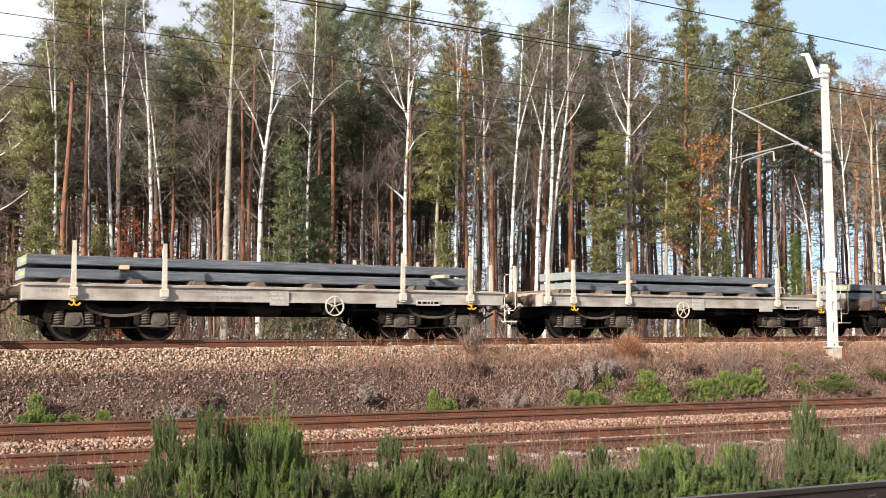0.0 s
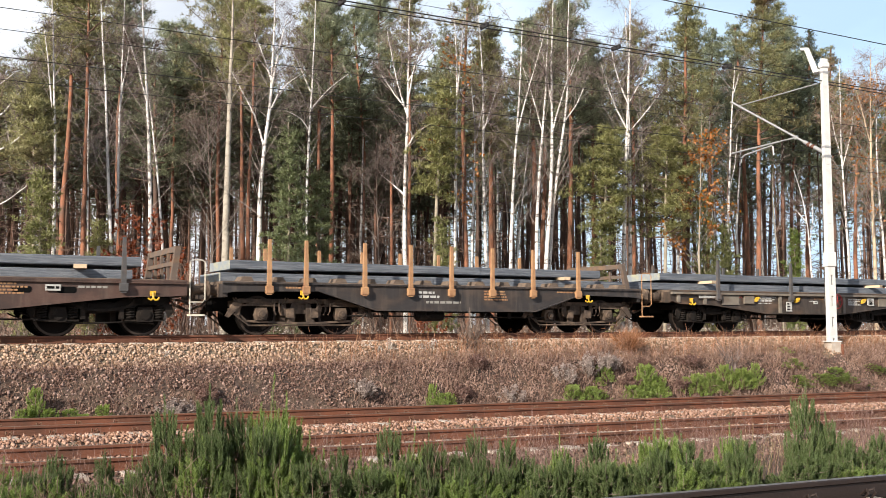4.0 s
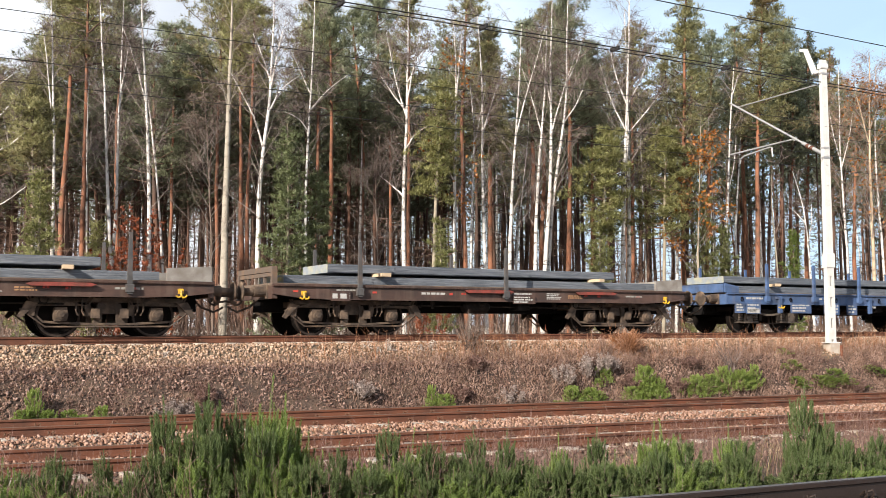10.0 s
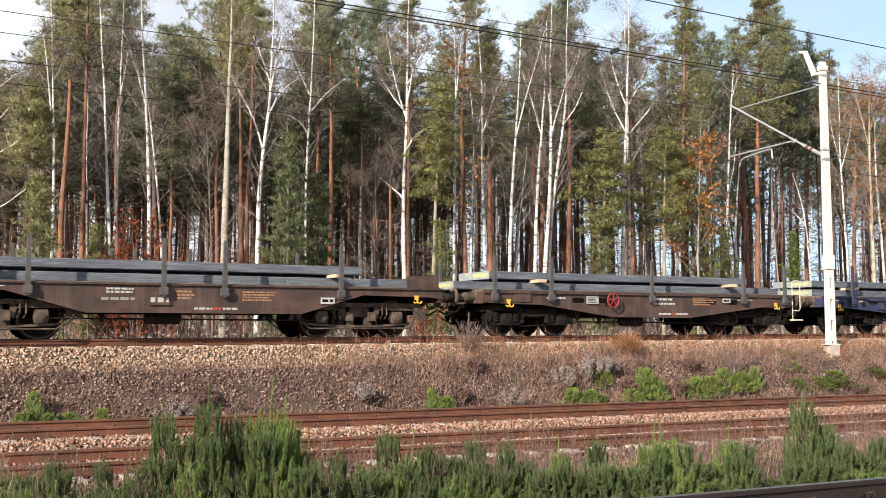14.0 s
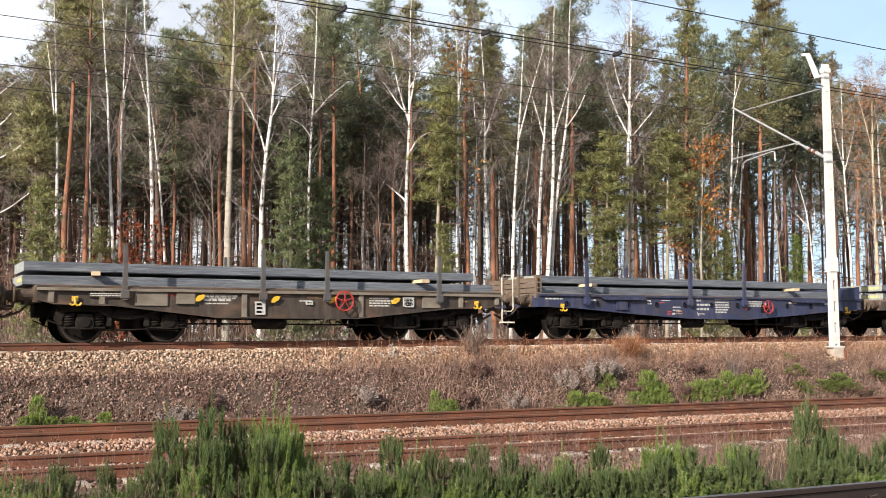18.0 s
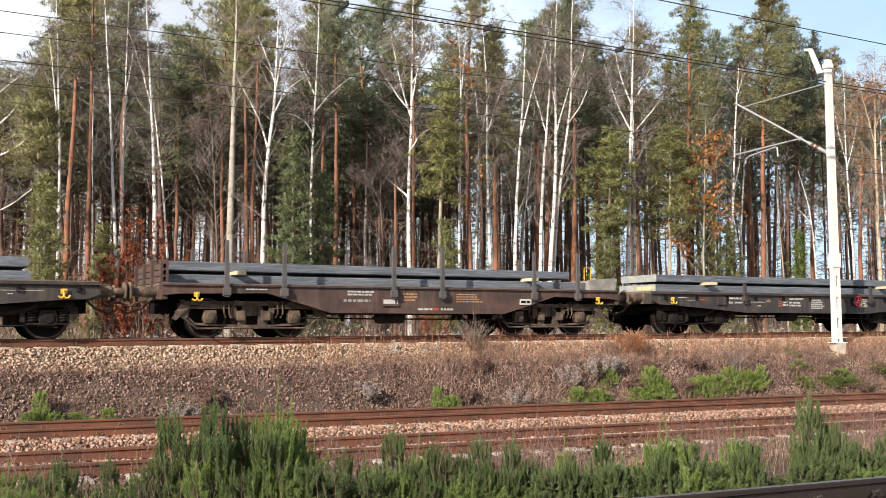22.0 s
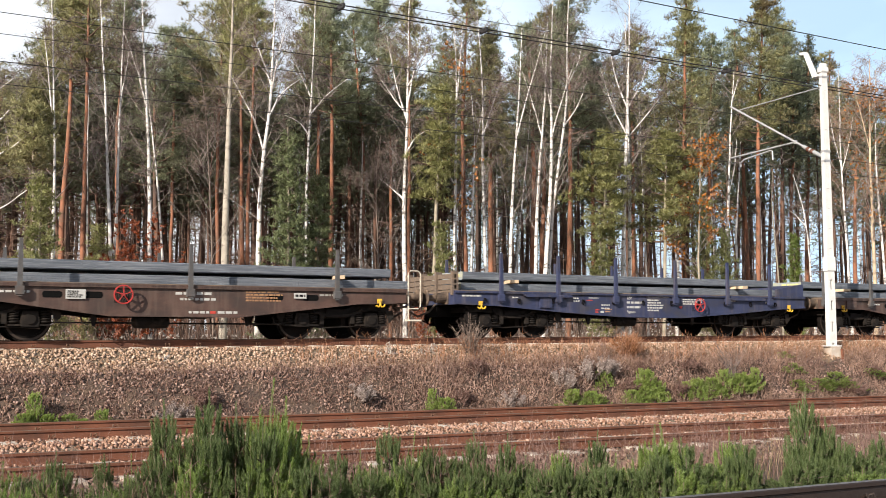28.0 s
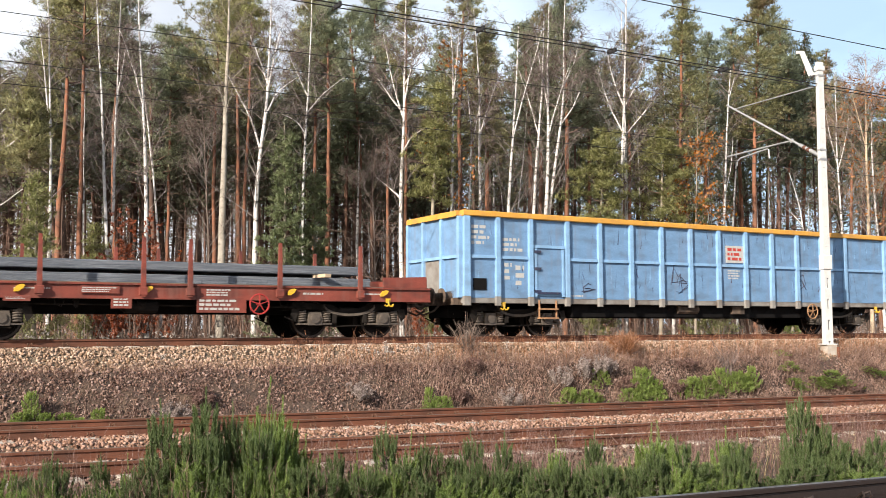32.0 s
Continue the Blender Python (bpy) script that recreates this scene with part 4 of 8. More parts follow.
    for k in range(2):
        x = L * (0.34 + 0.3 * k)
        g.plate([(x, deep + 0.03), (x + 0.16, deep + 0.03), (x + 0.11, deep - 0.2), (x + 0.05, deep - 0.2)], -1.14, -1.10)
    part("brake_gear", g, M_bogie_shade, w, "brake cylinder and rods")
    return w


M_stake = mat("dark_grey_stake_steel", (0.105, 0.10, 0.10), (0.065, 0.062, 0.062), 0.7, 0.2, 5, 50, 0.2, (0.13, 0.09, 0.07), 0.66, 4)
M_oldsteel = mat("old_brown_steel", (0.14, 0.105, 0.085), (0.09, 0.068, 0.056), 0.85, 0.1, 4, 40, 0.3, (0.2, 0.12, 0.07), 0.62, 4)
M_red_old = mat("dull_red_paint", (0.27, 0.055, 0.04), (0.19, 0.045, 0.035), 0.7, 0, 5, 50, 0.1, GRIME, 0.62, 4)


def slab(q, L, y, wide, z, thick, seed):
    """A rolled steel slab: slightly uneven faces, pale flame-cut ends."""
    rng = random.Random(seed)
    n = 44
    vs, fs = [], []
    b = 0.02
    for i in range(n + 1):
        x = L * i / n
        e, h = rng.uniform(-0.007, 0.007), rng.uniform(-0.005, 0.005)
        ring = [(-wide / 2 + b, 0), (wide / 2 - b, 0), (wide / 2 + e, b), (wide / 2, thick - b + h), (wide / 2 - b, thick + h * 0.6), (-wide / 2 + b, thick + h * 0.6), (-wide / 2 - h, thick - b + h), (-wide / 2 + e, b)]
        vs += [(x, yy, zz) for yy, zz in ring]
    for i in range(n):
        for j in range(8):
            fs.append((8 * i + j, 8 * i + (j + 1) % 8, 8 * i + 8 + (j + 1) % 8, 8 * i + 8 + j))
    fs += [tuple(range(8))[::-1], tuple(range(8 * n, 8 * n + 8))]
    me = bpy.data.meshes.new("steel_slab")
    me.from_pydata(vs, [], fs)
    me.materials.append(M_slab), me.materials.append(M_slab_end)
    me.polygons[-1].material_index = me.polygons[-2].material_index = 1
    ob = new("steel_slab", me)
    tagged(ob, "long blue-grey rolled steel slab with pale cut ends", "steel slab", "slabs loaded on the wagons")
    if rng.random() < 0.6:
        s = part("chalk_mark", bars(-0.1, 0.6, thick * 0.25, thick * 0.8, 1, rng, 0.8), M_chalk, ob, "yellow paint mark on the cut end")
        s.rotation_euler, s.location = (0, 0, math.pi / 2 * 3), (-0.002, -0.1, 0)
    return ride(ob, q, y, z)


M_chalk = mat("yellow_chalk", (0.62, 0.56, 0.22), (0.5, 0.45, 0.2), 0.9, 0, 6, 50, 0)


def block(q, y, z, seed):
    """A pale timber block wedged between slabs, sticking out at the side."""
    rng = random.Random(seed)
    l = rng.uniform(0.17, 0.27)
    ob = new("timber_block", Form().prism([(-0.5, 0), (0.05, 0), (0.05, 0.075), (-0.5, 0.085)], -l / 2, l / 2).mesh("timber_block", M_timber))
    tagged(ob, "pale sawn timber block between steel slabs", "timber block", "blocks between the slabs")
    return ride(ob, q, y, z, rng.uniform(-14, 14))


def load(q0, layers, blocks, seed, zbase=1.235, wide=1.65):
    """Layers of slabs, each (start, end) in metres from the wagon's first end, with timber blocks between them at the near edge."""
    z = zbase
    for k, (a, b) in enumerate(layers):
        slab(q0 + a, b - a, 0.03 * (k % 2), wide - 0.04 * k, z, 0.21, seed * 10 + k)
        z += 0.21
        if k < len(layers) - 1:
            for i, x in enumerate(blocks):
                block(q0 + x, -wide / 2 + 0.13, z, seed * 7 + i)
            z += 0.085


# outlines of the side sills: (share of the length, height of the lower edge)
S_plain = [(0, 0.88), (1, 0.88)]
S_belly = [(0, 0.90), (0.05, 0.87), (0.16, 0.85), (0.37, 0.53), (0.62, 0.51), (0.88, 0.84), (0.97, 0.87), (1, 0.90)]
S_navy = [(0, 0.88), (0.10, 0.84), (0.26, 0.69), (0.42, 0.57), (0.60, 0.55), (0.76, 0.68), (0.91, 0.83), (1, 0.88)]
S_ribbed = [(0, 0.92), (0.03, 0.83), (0.14, 0.80), (0.34, 0.55), (0.64, 0.54), (0.86, 0.79), (0.97, 0.83), (1, 0.92)]
S_long = [(0, 0.96), (0.02, 0.86), (0.07, 0.83), (0.29, 0.63), (0.71, 0.61), (0.93, 0.83), (0.98, 0.86), (1, 0.96)]
S_deep = [(0, 0.96), (0.03, 1.00), (0.19, 1.03), (0.315, 0.58), (0.70, 0.57), (0.825, 1.03), (0.97, 1.00), (1, 0.96)]
S_shallow = [(0, 0.98), (0.05, 0.90), (0.12, 0.86), (0.88, 0.86), (0.95, 0.90), (1, 0.98)]


# paler tone of the body's blue, for ribs, rails and some scrapes
P_sky_light = paint("paler_blue_wagon_paint", (0.27, 0.47, 0.72), 0.74, (0.2, 0.28, 0.38))
P_sky_dark = paint("bruised_blue_paint", (0.12, 0.20, 0.32), 0.72, (0.1, 0.14, 0.2))
P_grey_old = mat("old_grey_board", (0.30, 0.28, 0.255), (0.22, 0.20, 0.18), 0.8, 0, 4, 50, 0.2, (0.14, 0.11, 0.09), 0.6, 3)
# markings: kind, from, to (metres from the first end), lower and upper edge, lines
LAB_A = [("g", 0.35, 0.75, 1.02, 1.12, 1), ("g", 1.7, 2.2, 1.02, 1.1, 1), ("g", 3.3, 4.6, 1.05, 1.15, 1), ("g", 3.6, 4.9, 0.93, 1.02, 1), ("g", 5.2, 6.0, 0.98, 1.12, 2), ("greyplate", 5.3, 5.75, 0.80, 1.13, 3), ("greyplate", 8.0, 8.55, 0.78, 0.98, 2), ("plate", 9.1, 9.75, 0.84, 0.98, 1), ("g", 9.3, 10.2, 1.04, 1.12, 1)]
LAB_B = [("w", 2.0, 2.6, 0.98, 1.06, 1), ("plate", 3.3, 3.7, 0.88, 1.08, 4), ("w", 5.6, 6.4, 0.98, 1.08, 1), ("w", 5.7, 6.5, 0.86, 0.95, 1), ("w", 5.9, 6.35, 0.57, 0.66, 1), ("w", 6.55, 7.0, 0.57, 0.66, 1), ("r", 6.38, 6.52, 0.565, 0.665, 1), ("o", 7.2, 8.1, 0.86, 1.12, 4), ("plate", 8.35, 8.65, 0.95, 1.08, 1), ("g", 9.0, 9.6, 1.0, 1.08, 1)]
LAB_C = [("o", 1.5, 2.1, 1.06, 1.13, 1), ("w", 5.0, 5.6, 0.88, 1.08, 2), ("g", 5.2, 6.2, 0.74, 0.84, 1), ("o", 6.9, 7.7, 0.84, 1.12, 4), ("o", 9.2, 9.8, 1.06, 1.13, 1)]
LAB_D = [("greyplate", 1.03, 1.93, 0.97, 1.09, 2), ("w", 2.05, 2.5, 0.86, 1.07, 3), ("r", 2.69, 2.83, 1.0, 1.07, 1), ("g", 3.5, 4.3, 0.95, 1.08, 2), ("w", 3.5, 4.05, 0.84, 0.89, 1), ("plate", 4.67, 4.91, 0.62, 0.92, 3), ("w", 5.75, 6.05, 0.92, 0.97, 1), ("plate", 5.9, 6.07, 0.86, 0.95, 1), ("o", 5.95, 6.45, 1.0, 1.05, 1), ("w", 7.55, 8.2, 0.82, 1.06, 4), ("plate", 8.45, 8.75, 0.84, 1.06, 5), ("o", 9.05, 9.37, 0.88, 1.04, 2), ("o", 10.1, 10.3, 0.95, 0.99, 1), ("plain", 2.88, 3.28, 0.84, 1.08, 1), ("w", 3.5, 4.3, 0.9, 1.08, 2), ("plate", 8.5, 8.75, 0.82, 1.06, 5)]
LAB_E = [("w", 0.99, 1.31, 1.03, 1.07, 1), ("g", 1.35, 1.63, 0.95, 0.98, 1), ("r", 1.81, 2.03, 0.96, 1.02, 1), ("plain", 2.48, 2.80, 0.84, 1.08, 1), ("w", 2.98, 3.68, 1.00, 1.09, 1), ("w", 3.22, 3.52, 0.88, 0.96, 1), ("w", 3.82, 4.47, 0.92, 0.96, 1), ("o", 4.52, 4.74, 0.93, 1.03, 2), ("w", 4.15, 4.28, 0.80, 0.86, 1), ("r", 5.02, 5.22, 0.80, 1.0, 3), ("w", 5.22, 5.48, 0.82, 0.98, 2), ("w", 5.51, 6.24, 1.01, 1.09, 2), ("w", 5.51, 6.20, 0.80, 0.98, 2), ("w", 6.47, 7.1, 0.74, 1.05, 5), ("w", 8.4, 8.7, 0.95, 0.99, 1), ("w", 8.77, 9.18, 0.80, 1.08, 5), ("g", 10.34, 11.6, 1.0, 1.03, 1), ("w", 10.9, 11.0, 0.93, 0.96, 1)]
LAB_F = [("r", 0.50, 0.63, 1.0, 1.08, 1), ("r", 2.55, 2.68, 1.0, 1.08, 1), ("r", 5.05, 5.18, 1.0, 1.08, 1), ("r", 8.95, 9.08, 1.0, 1.08, 1), ("r", 10.75, 10.88, 1.0, 1.08, 1), ("g", 1.6, 2.2, 1.05, 1.12, 1), ("greyplate", 1.45, 1.95, 0.82, 1.06, 1), ("w", 3.9, 4.6, 0.99, 1.08, 1), ("greyplate", 6.6, 7.3, 0.80, 1.02, 3), ("w", 6.65, 7.2, 1.03, 1.1, 1), ("w", 7.7, 8.2, 0.92, 1.1, 4), ("o", 8.4, 8.9, 0.95, 1.06, 2), ("r", 4.7, 4.8, 0.98, 1.08, 1), ("r", 9.4, 9.5, 0.98, 1.08, 1), ("g", 10.4, 11.0, 1.0, 1.08, 1)]
LAB_G = [("w", 0.8, 1.5, 1.0, 1.1, 1), ("plate", 0.8, 1.3, 0.60, 0.74, 3), ("w", 4.0, 4.7, 1.02, 1.1, 1), ("w", 6.5, 6.7, 0.75, 0.9, 1), ("w", 8.2, 8.9, 0.9, 1.1, 3), ("plate", 9.9, 10.4, 0.75, 0.95, 2), ("w", 10.2, 10.8, 1.0, 1.1, 2), ("w", 11.6, 12.2, 0.95, 1.1, 2)]
LAB_H = [("w", 1.9, 2.4, 1.08, 1.13, 1), ("w", 4.4, 5.1, 0.98, 1.12, 2), ("g", 4.3, 5.0, 0.82, 0.92, 1), ("greyplate", 5.3, 5.75, 0.74, 0.96, 1), ("w", 6.3, 6.7, 0.63, 0.71, 1), ("w", 6.95, 7.3, 0.63, 0.71, 1), ("r", 6.75, 6.9, 0.625, 0.715, 1), ("o", 7.4, 8.2, 0.84, 1.08, 4), ("plate", 9.3, 9.65, 0.80, 0.95, 1), ("o", 5.9, 6.3, 0.86, 1.08, 3)]
LAB_I = [("w", 0.22, 0.79, 1.05, 1.12, 1), ("w", 1.75, 1.93, 1.03, 1.09, 1), ("plain", 2.6, 2.98, 0.79, 1.07, 1), ("w", 3.73, 3.95, 0.95, 1.10, 2), ("w", 4.25, 4.6, 1.06, 1.10, 1), ("r", 4.17, 4.38, 0.99, 1.04, 1), ("w", 4.68, 4.98, 0.86, 0.92, 1), ("w", 4.68, 4.96, 0.77, 0.83, 1), ("r", 4.47, 4.63, 0.66, 0.79, 2), ("w", 4.65, 4.76, 0.65, 0.75, 1), ("o", 4.8, 5.06, 0.68, 0.80, 2), ("w", 5.58, 6.15, 0.92, 1.02, 1), ("w", 5.58, 6.07, 0.79, 0.89, 1), ("w", 6.3, 7.14, 1.12, 1.15, 1), ("w", 6.33, 6.95, 0.72, 1.08, 5), ("r", 7.53, 7.63, 0.80, 0.90, 1), ("w", 7.65, 8.5, 0.92, 1.11, 3), ("w", 9.4, 9.75, 1.02, 1.10, 1), ("w", 11.0, 11.3, 0.98, 1.08, 1)]
LAB_J = [("w", 0.9, 1.5, 1.05, 1.12, 1), ("greyplate", 4.5, 5.3, 0.98, 1.14, 3), ("w", 7.2, 7.8, 0.95, 1.12, 3), ("w", 9.5, 10.0, 1.0, 1.08, 1), ("w", 11.0, 11.6, 1.02, 1.08, 1), ("w", 3.2, 3.9, 1.05, 1.1, 1)]


def gondola(q, L):
    """High-sided open wagon: ribbed light blue steel body with an amber rim."""
    w = ride(thing("gondola_wagon", "light blue ribbed open wagon with an amber top rim", "wagon", "wagons of the train"), q)
    lo, hi, y = 1.0, 3.14, 1.48
    ribs = [1.02, 2.05] + [3.24 + 1.11 * k for k in range(11)]
    for s in (-1, 1):
        side = part("side_wall", Form().box(0, L, s * y - 0.02, s * y + 0.02, lo, hi), P_sky, w, "scratched light blue steel side")
        for x, wd in [(0.08, 0.08)] + [(x, 0.055) for x in ribs] + [(L - 0.08, 0.08)]:
            ya, yb = sorted((s * (y + 0.02), s * (y + 0.115)))
            part("rib", Form().plate([(x - wd * 1.2, 1.04), (x + wd * 1.2, 1.04), (x + wd, hi - 0.05), (x - wd, hi - 0.05)], ya, yb), P_sky_light, side, "light blue upright rib")
            part("rib_foot", Form().plate([(x - wd * 1.2, 0.80), (x + wd * 1.2, 0.80), (x + wd * 1.2, 1.036), (x - wd * 1.2, 1.036)], ya, yb), P_grey_old, side, "grey lower end of the rib")
        edges = [0.16] + [x for x in ribs] + [L - 0.16]
        for a, b in zip(edges[:-1], edges[1:]):
            z = 2.02 if not 2.0 < a < 2.2 else 2.34
            part("waist_rail", Form().box(a + 0.05, b - 0.05, s * (y + 0.045) - 0.03, s * (y + 0.045) + 0.03, z, z + 0.08), P_sky_light, side)
        part("rim", Form().box(-0.02, L + 0.02, s * y - 0.12, s * y + 0.12, hi - 0.05, hi + 0.10, b=0.02), P_amber, side, "amber painted top rim")
        part("side_sill", Form().box(0, L, s * 1.44 - 0.05, s * 1.44 + 0.06, 0.86, 1.02, b=0.012), P_grey_old, w, "dull grey bottom sill")
        for x in (2.2,):
            d = part("door", Form().box(x, x + 0.9, s * (y + 0.05) - 0.02, s * (y + 0.05) + 0.02, lo + 0.08, 2.3), P_sky, w, "light blue hinged side door")
            for a, b in ((x - 0.03, x + 0.04), (x + 0.86, x + 0.93)):
                part("door_frame", Form().box(a, b, s * (y + 0.075) - 0.02, s * (y + 0.075) + 0.02, lo + 0.05, 2.32), P_sky_light, d)
            for z in (1.15, 1.75, 2.2):
                part("hinge", Form().box(x - 0.04, x + 0.16, s * (y + 0.10) - 0.015, s * (y + 0.10) + 0.015, z, z + 0.07), P_navy, d)
            part("latch_bar", Form().box(x + 0.05, x + 0.8, s * (y + 0.09) - 0.015, s * (y + 0.09) + 0.015, 1.12, 1.17), P_navy, d)
    rng = random.Random(5)
    for x0, x1, z0, z1, rows in ((0.25, 0.8, 2.35, 2.9, 4), (1.2, 1.85, 2.2, 2.6, 3), (1.25, 1.5, 1.45, 1.95, 3), (1.6, 1.95, 1.3, 1.9, 3), (9.2, 9.75, 1.65, 1.95, 4), (3.4, 3.8, 1.05, 1.12, 1)):
        part("marking", bars(x0, x1, z0, z1, rows, rng), M_label, w).location = (0, -y - 0.022, 0)
    part("grille", Form().box(0.3, 0.7, -y - 0.04, -y - 0.02, 1.2, 1.5), M_under, w, "small dark grille")
    pl = part("notice_board", Form().box(9.12, 9.85, -y - 0.05, -y - 0.03, 2.15, 2.66), M_label, w, "white notice with red marking")
    part("marking", bars(9.18, 9.8, 2.2, 2.62, 3, random.Random(3), 0.6), M_label_red, pl).location = (0, -y - 0.051, 0)
    rng = random.Random(8)
    # sprayed scribbles and scrape marks
    for x, z, h in ((6.95, 1.45, 0.5), (7.15, 1.25, 0.45), (12.0, 1.3, 0.5), (13.1, 1.35, 0.5), (3.75, 1.2, 0.25)):
        pts, px, pz = [], x, z
        for k in range(10):
            pts.append((px, -y - 0.024, pz))
            px, pz = x + 0.62 * rng.random(), z + h * (rng.random() * 1.4 - 0.2)
        part("scribble", Form().tube(pts, 0.011, 4), P_navy, w, "dark sprayed scribble")
    for k in range(150):
        x, z = rng.uniform(0.2, L - 0.3), rng.choice((rng.uniform(1.15, 1.8), rng.uniform(2.2, 2.85)))
        part("scrape", Form().plate([(x, z), (x + rng.uniform(0.012, 0.03), z), (x + rng.uniform(-0.07, 0.09), z + rng.uniform(0.12, 0.5))], -y - 0.0235, -y - 0.021), rng.choice((P_sky_light, P_sky_dark, P_sky_dark, P_navy)), w)
    for xe, d in ((0, -1), (L, 1)):
        e = part("end_wall", Form().box(xe - 0.02, xe + 0.02, -y + 0.021, y - 0.021, lo, hi), P_sky, w, "ribbed light blue end wall")
        for yy in (-1.4, -0.5, 0.5, 1.4):
            part("rib", Form().box(min(xe, xe + d * 0.1), max(xe, xe + d * 0.1), yy - 0.06, yy + 0.06, lo, hi - 0.05), P_sky_light, e)
        for a, b in ((-1.34, -0.56), (-0.44, 0.44), (0.56, 1.34)):
            part("waist_rail", Form().box(min(xe, xe + d * 0.08), max(xe, xe + d * 0.08), a, b, 2.02, 2.10), P_sky_light, e)
        part("lower_panel", Form().box(min(xe, xe + d * 0.03), max(xe, xe + d * 0.03), -0.44, 0.44, lo + 0.02, 2.0), P_grey_old, e, "grey lower end panel")
        part("rim", Form().box(xe - 0.12, xe + 0.12, -y + 0.125, y - 0.125, hi - 0.05, hi + 0.095, b=0.02), P_amber, e)
        part("headstock", Form().box(xe - 0.06, xe + 0.06, -1.35, 1.35, 0.82, 1.0), M_bogie_dark, w)
        for s in (-1, 1):
            bu = part("buffer", once("buffer", buffer_mesh), M_bogie_dark, w, "greasy black sprung buffer")
            bu.location, bu.rotation_euler = (xe, s * 0.875, 1.03), (0, 0, math.pi if xe == 0 else 0)
        cp = part("coupling", once("coupling", hook_mesh), M_bogie_dark, w, "black hook and screw coupling")
        cp.location, cp.rotation_euler = (xe, 0, 0.98), (0, 0, math.pi if xe == 0 else 0)
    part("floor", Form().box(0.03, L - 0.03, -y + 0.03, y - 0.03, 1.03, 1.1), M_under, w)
    # the wide second block is added to fill the unlit space with black
    part("centre_beam", Form().box(0.1, L - 0.1, -0.5, 0.5, 0.5, 1.02).box(3.6, L - 3.6, -1.25, 1.25, 0.52, 1.02), M_under, w, "black centre beam with a filler block for unlit space")
    for x in (0.9, L - 0.9):
        part("towing_hook", once("tow", tow_mesh), M_yellow, w, "bright yellow towing hook").location = (x + 0.3, -1.52, 0.84)
    f = Form()
    for dx in (0, 0.55):
        f.tube([(2.35 + dx, -1.5, 0.95), (2.35 + dx, -1.5, 0.46)], 0.025, 6)
    for z in (0.48, 0.72):
        f.box(2.33, 2.92, -1.58, -1.44, z - 0.02, z + 0.02)
    part("footstep", f, M_orange_steel, w, "rusty orange footsteps on an iron frame")
    part("handwheel", once(("hw", M_yellow.name), lambda: handwheel_mesh(M_orange_steel)), M_yellow, w, "orange parking brake handwheel").location = (12.75, -1.56, 0.72)
    for x in (1.95, L - 1.95):
        bogie(w, x, "coil", 1.8, q)
    part("brake_gear", Form().tube([(L * 0.45, -1.2, 0.75), (L * 0.45 + 0.8, -1.2, 0.75)], 0.15, 12).box(L * 0.58, L * 0.58 + 0.5, -1.35, -1.2, 0.62, 0.85).tube([(3.5, -0.9, 0.55), (12.4, -0.9, 0.55)], 0.025, 5), M_bogie_dark, w, "brake cylinder and rods")
    return w


wagon(-10.27, 11.66, 'A', S_plain, P_beige, "beige flat wagon with white stakes, loaded with slabs", 99, stakes=[2.0, 5.0, 9.0, 10.6], stake_m=M_cream, stake_h=0.62, wheel=(7.0, 0.80), wheel_m=M_cream, inset=1.96, rail_end=1, labels=LAB_A, tow=(1.0, 1.0), deck=P_beige)
wagon(2.67, 11.66, 'A', S_plain, P_beige, "beige flat wagon with white stakes, loaded with slabs", 1, stakes=[0.98, 2.87, 8.7, 10.63], stake_m=M_cream, stake_h=0.92, wheel=(6.85, 0.80), wheel_m=M_cream, inset=1.96, rail_end=1, bolsters=[0.9, 2.3, 3.7, 5.1, 6.5, 7.9, 9.3, 10.7], labels=LAB_A, tow=(1.0, 1.0), deck=P_beige)
load(2.67, [(0.1, 11.1), (0.13, 10.93)], [2.15, 9.98], 1, 1.345)
wagon(15.57, 11.66, 'A', S_plain, P_beige, "beige flat wagon with white stakes, loaded with slabs", 2, stakes=[0.14, 0.98, 2.88, 8.74, 10.6], stake_m=M_cream, stake_h=0.92, wheel=(4.81, 0.80), wheel_m=M_cream, inset=1.96, rail_end=1, bolsters=[0.9, 2.3, 3.7, 5.1, 6.5, 7.9, 9.3, 10.7], labels=LAB_A, tow=(1.0, 1.0), deck=P_beige)
load(15.57, [(1.46, 9.52), (1.44, 9.46)], [3.23, 8.56], 2, 1.345)
wagon(28.68, 11.30, 'B', S_belly, P_brown, "dark brown flat wagon with fish-bellied sills and oval openings", 3, stakes=[0.11, 1.87, 5.37, 9.92], stake_m=M_stake, stake_h=0.92, wheel=(3.95, 0.98), bog_m=M_bogie_shade, wheel_r=0.86, inset=1.75, base=1.8, rail_end=1, rail=(0.075, 0.05, None), panels=[(0.95, 1.45, 0.90, 1.11, None)], holes=[(x_, 0.97, 0.20, 0.07) for x_ in (3.04, 3.86, 7.9, 8.78)], labels=LAB_B, frames=[(11.0, 0.78, 0.12)])
load(28.68, [(-0.53, 10.23), (-0.19, 10.43)], [1.53, 9.15], 3, 1.235)
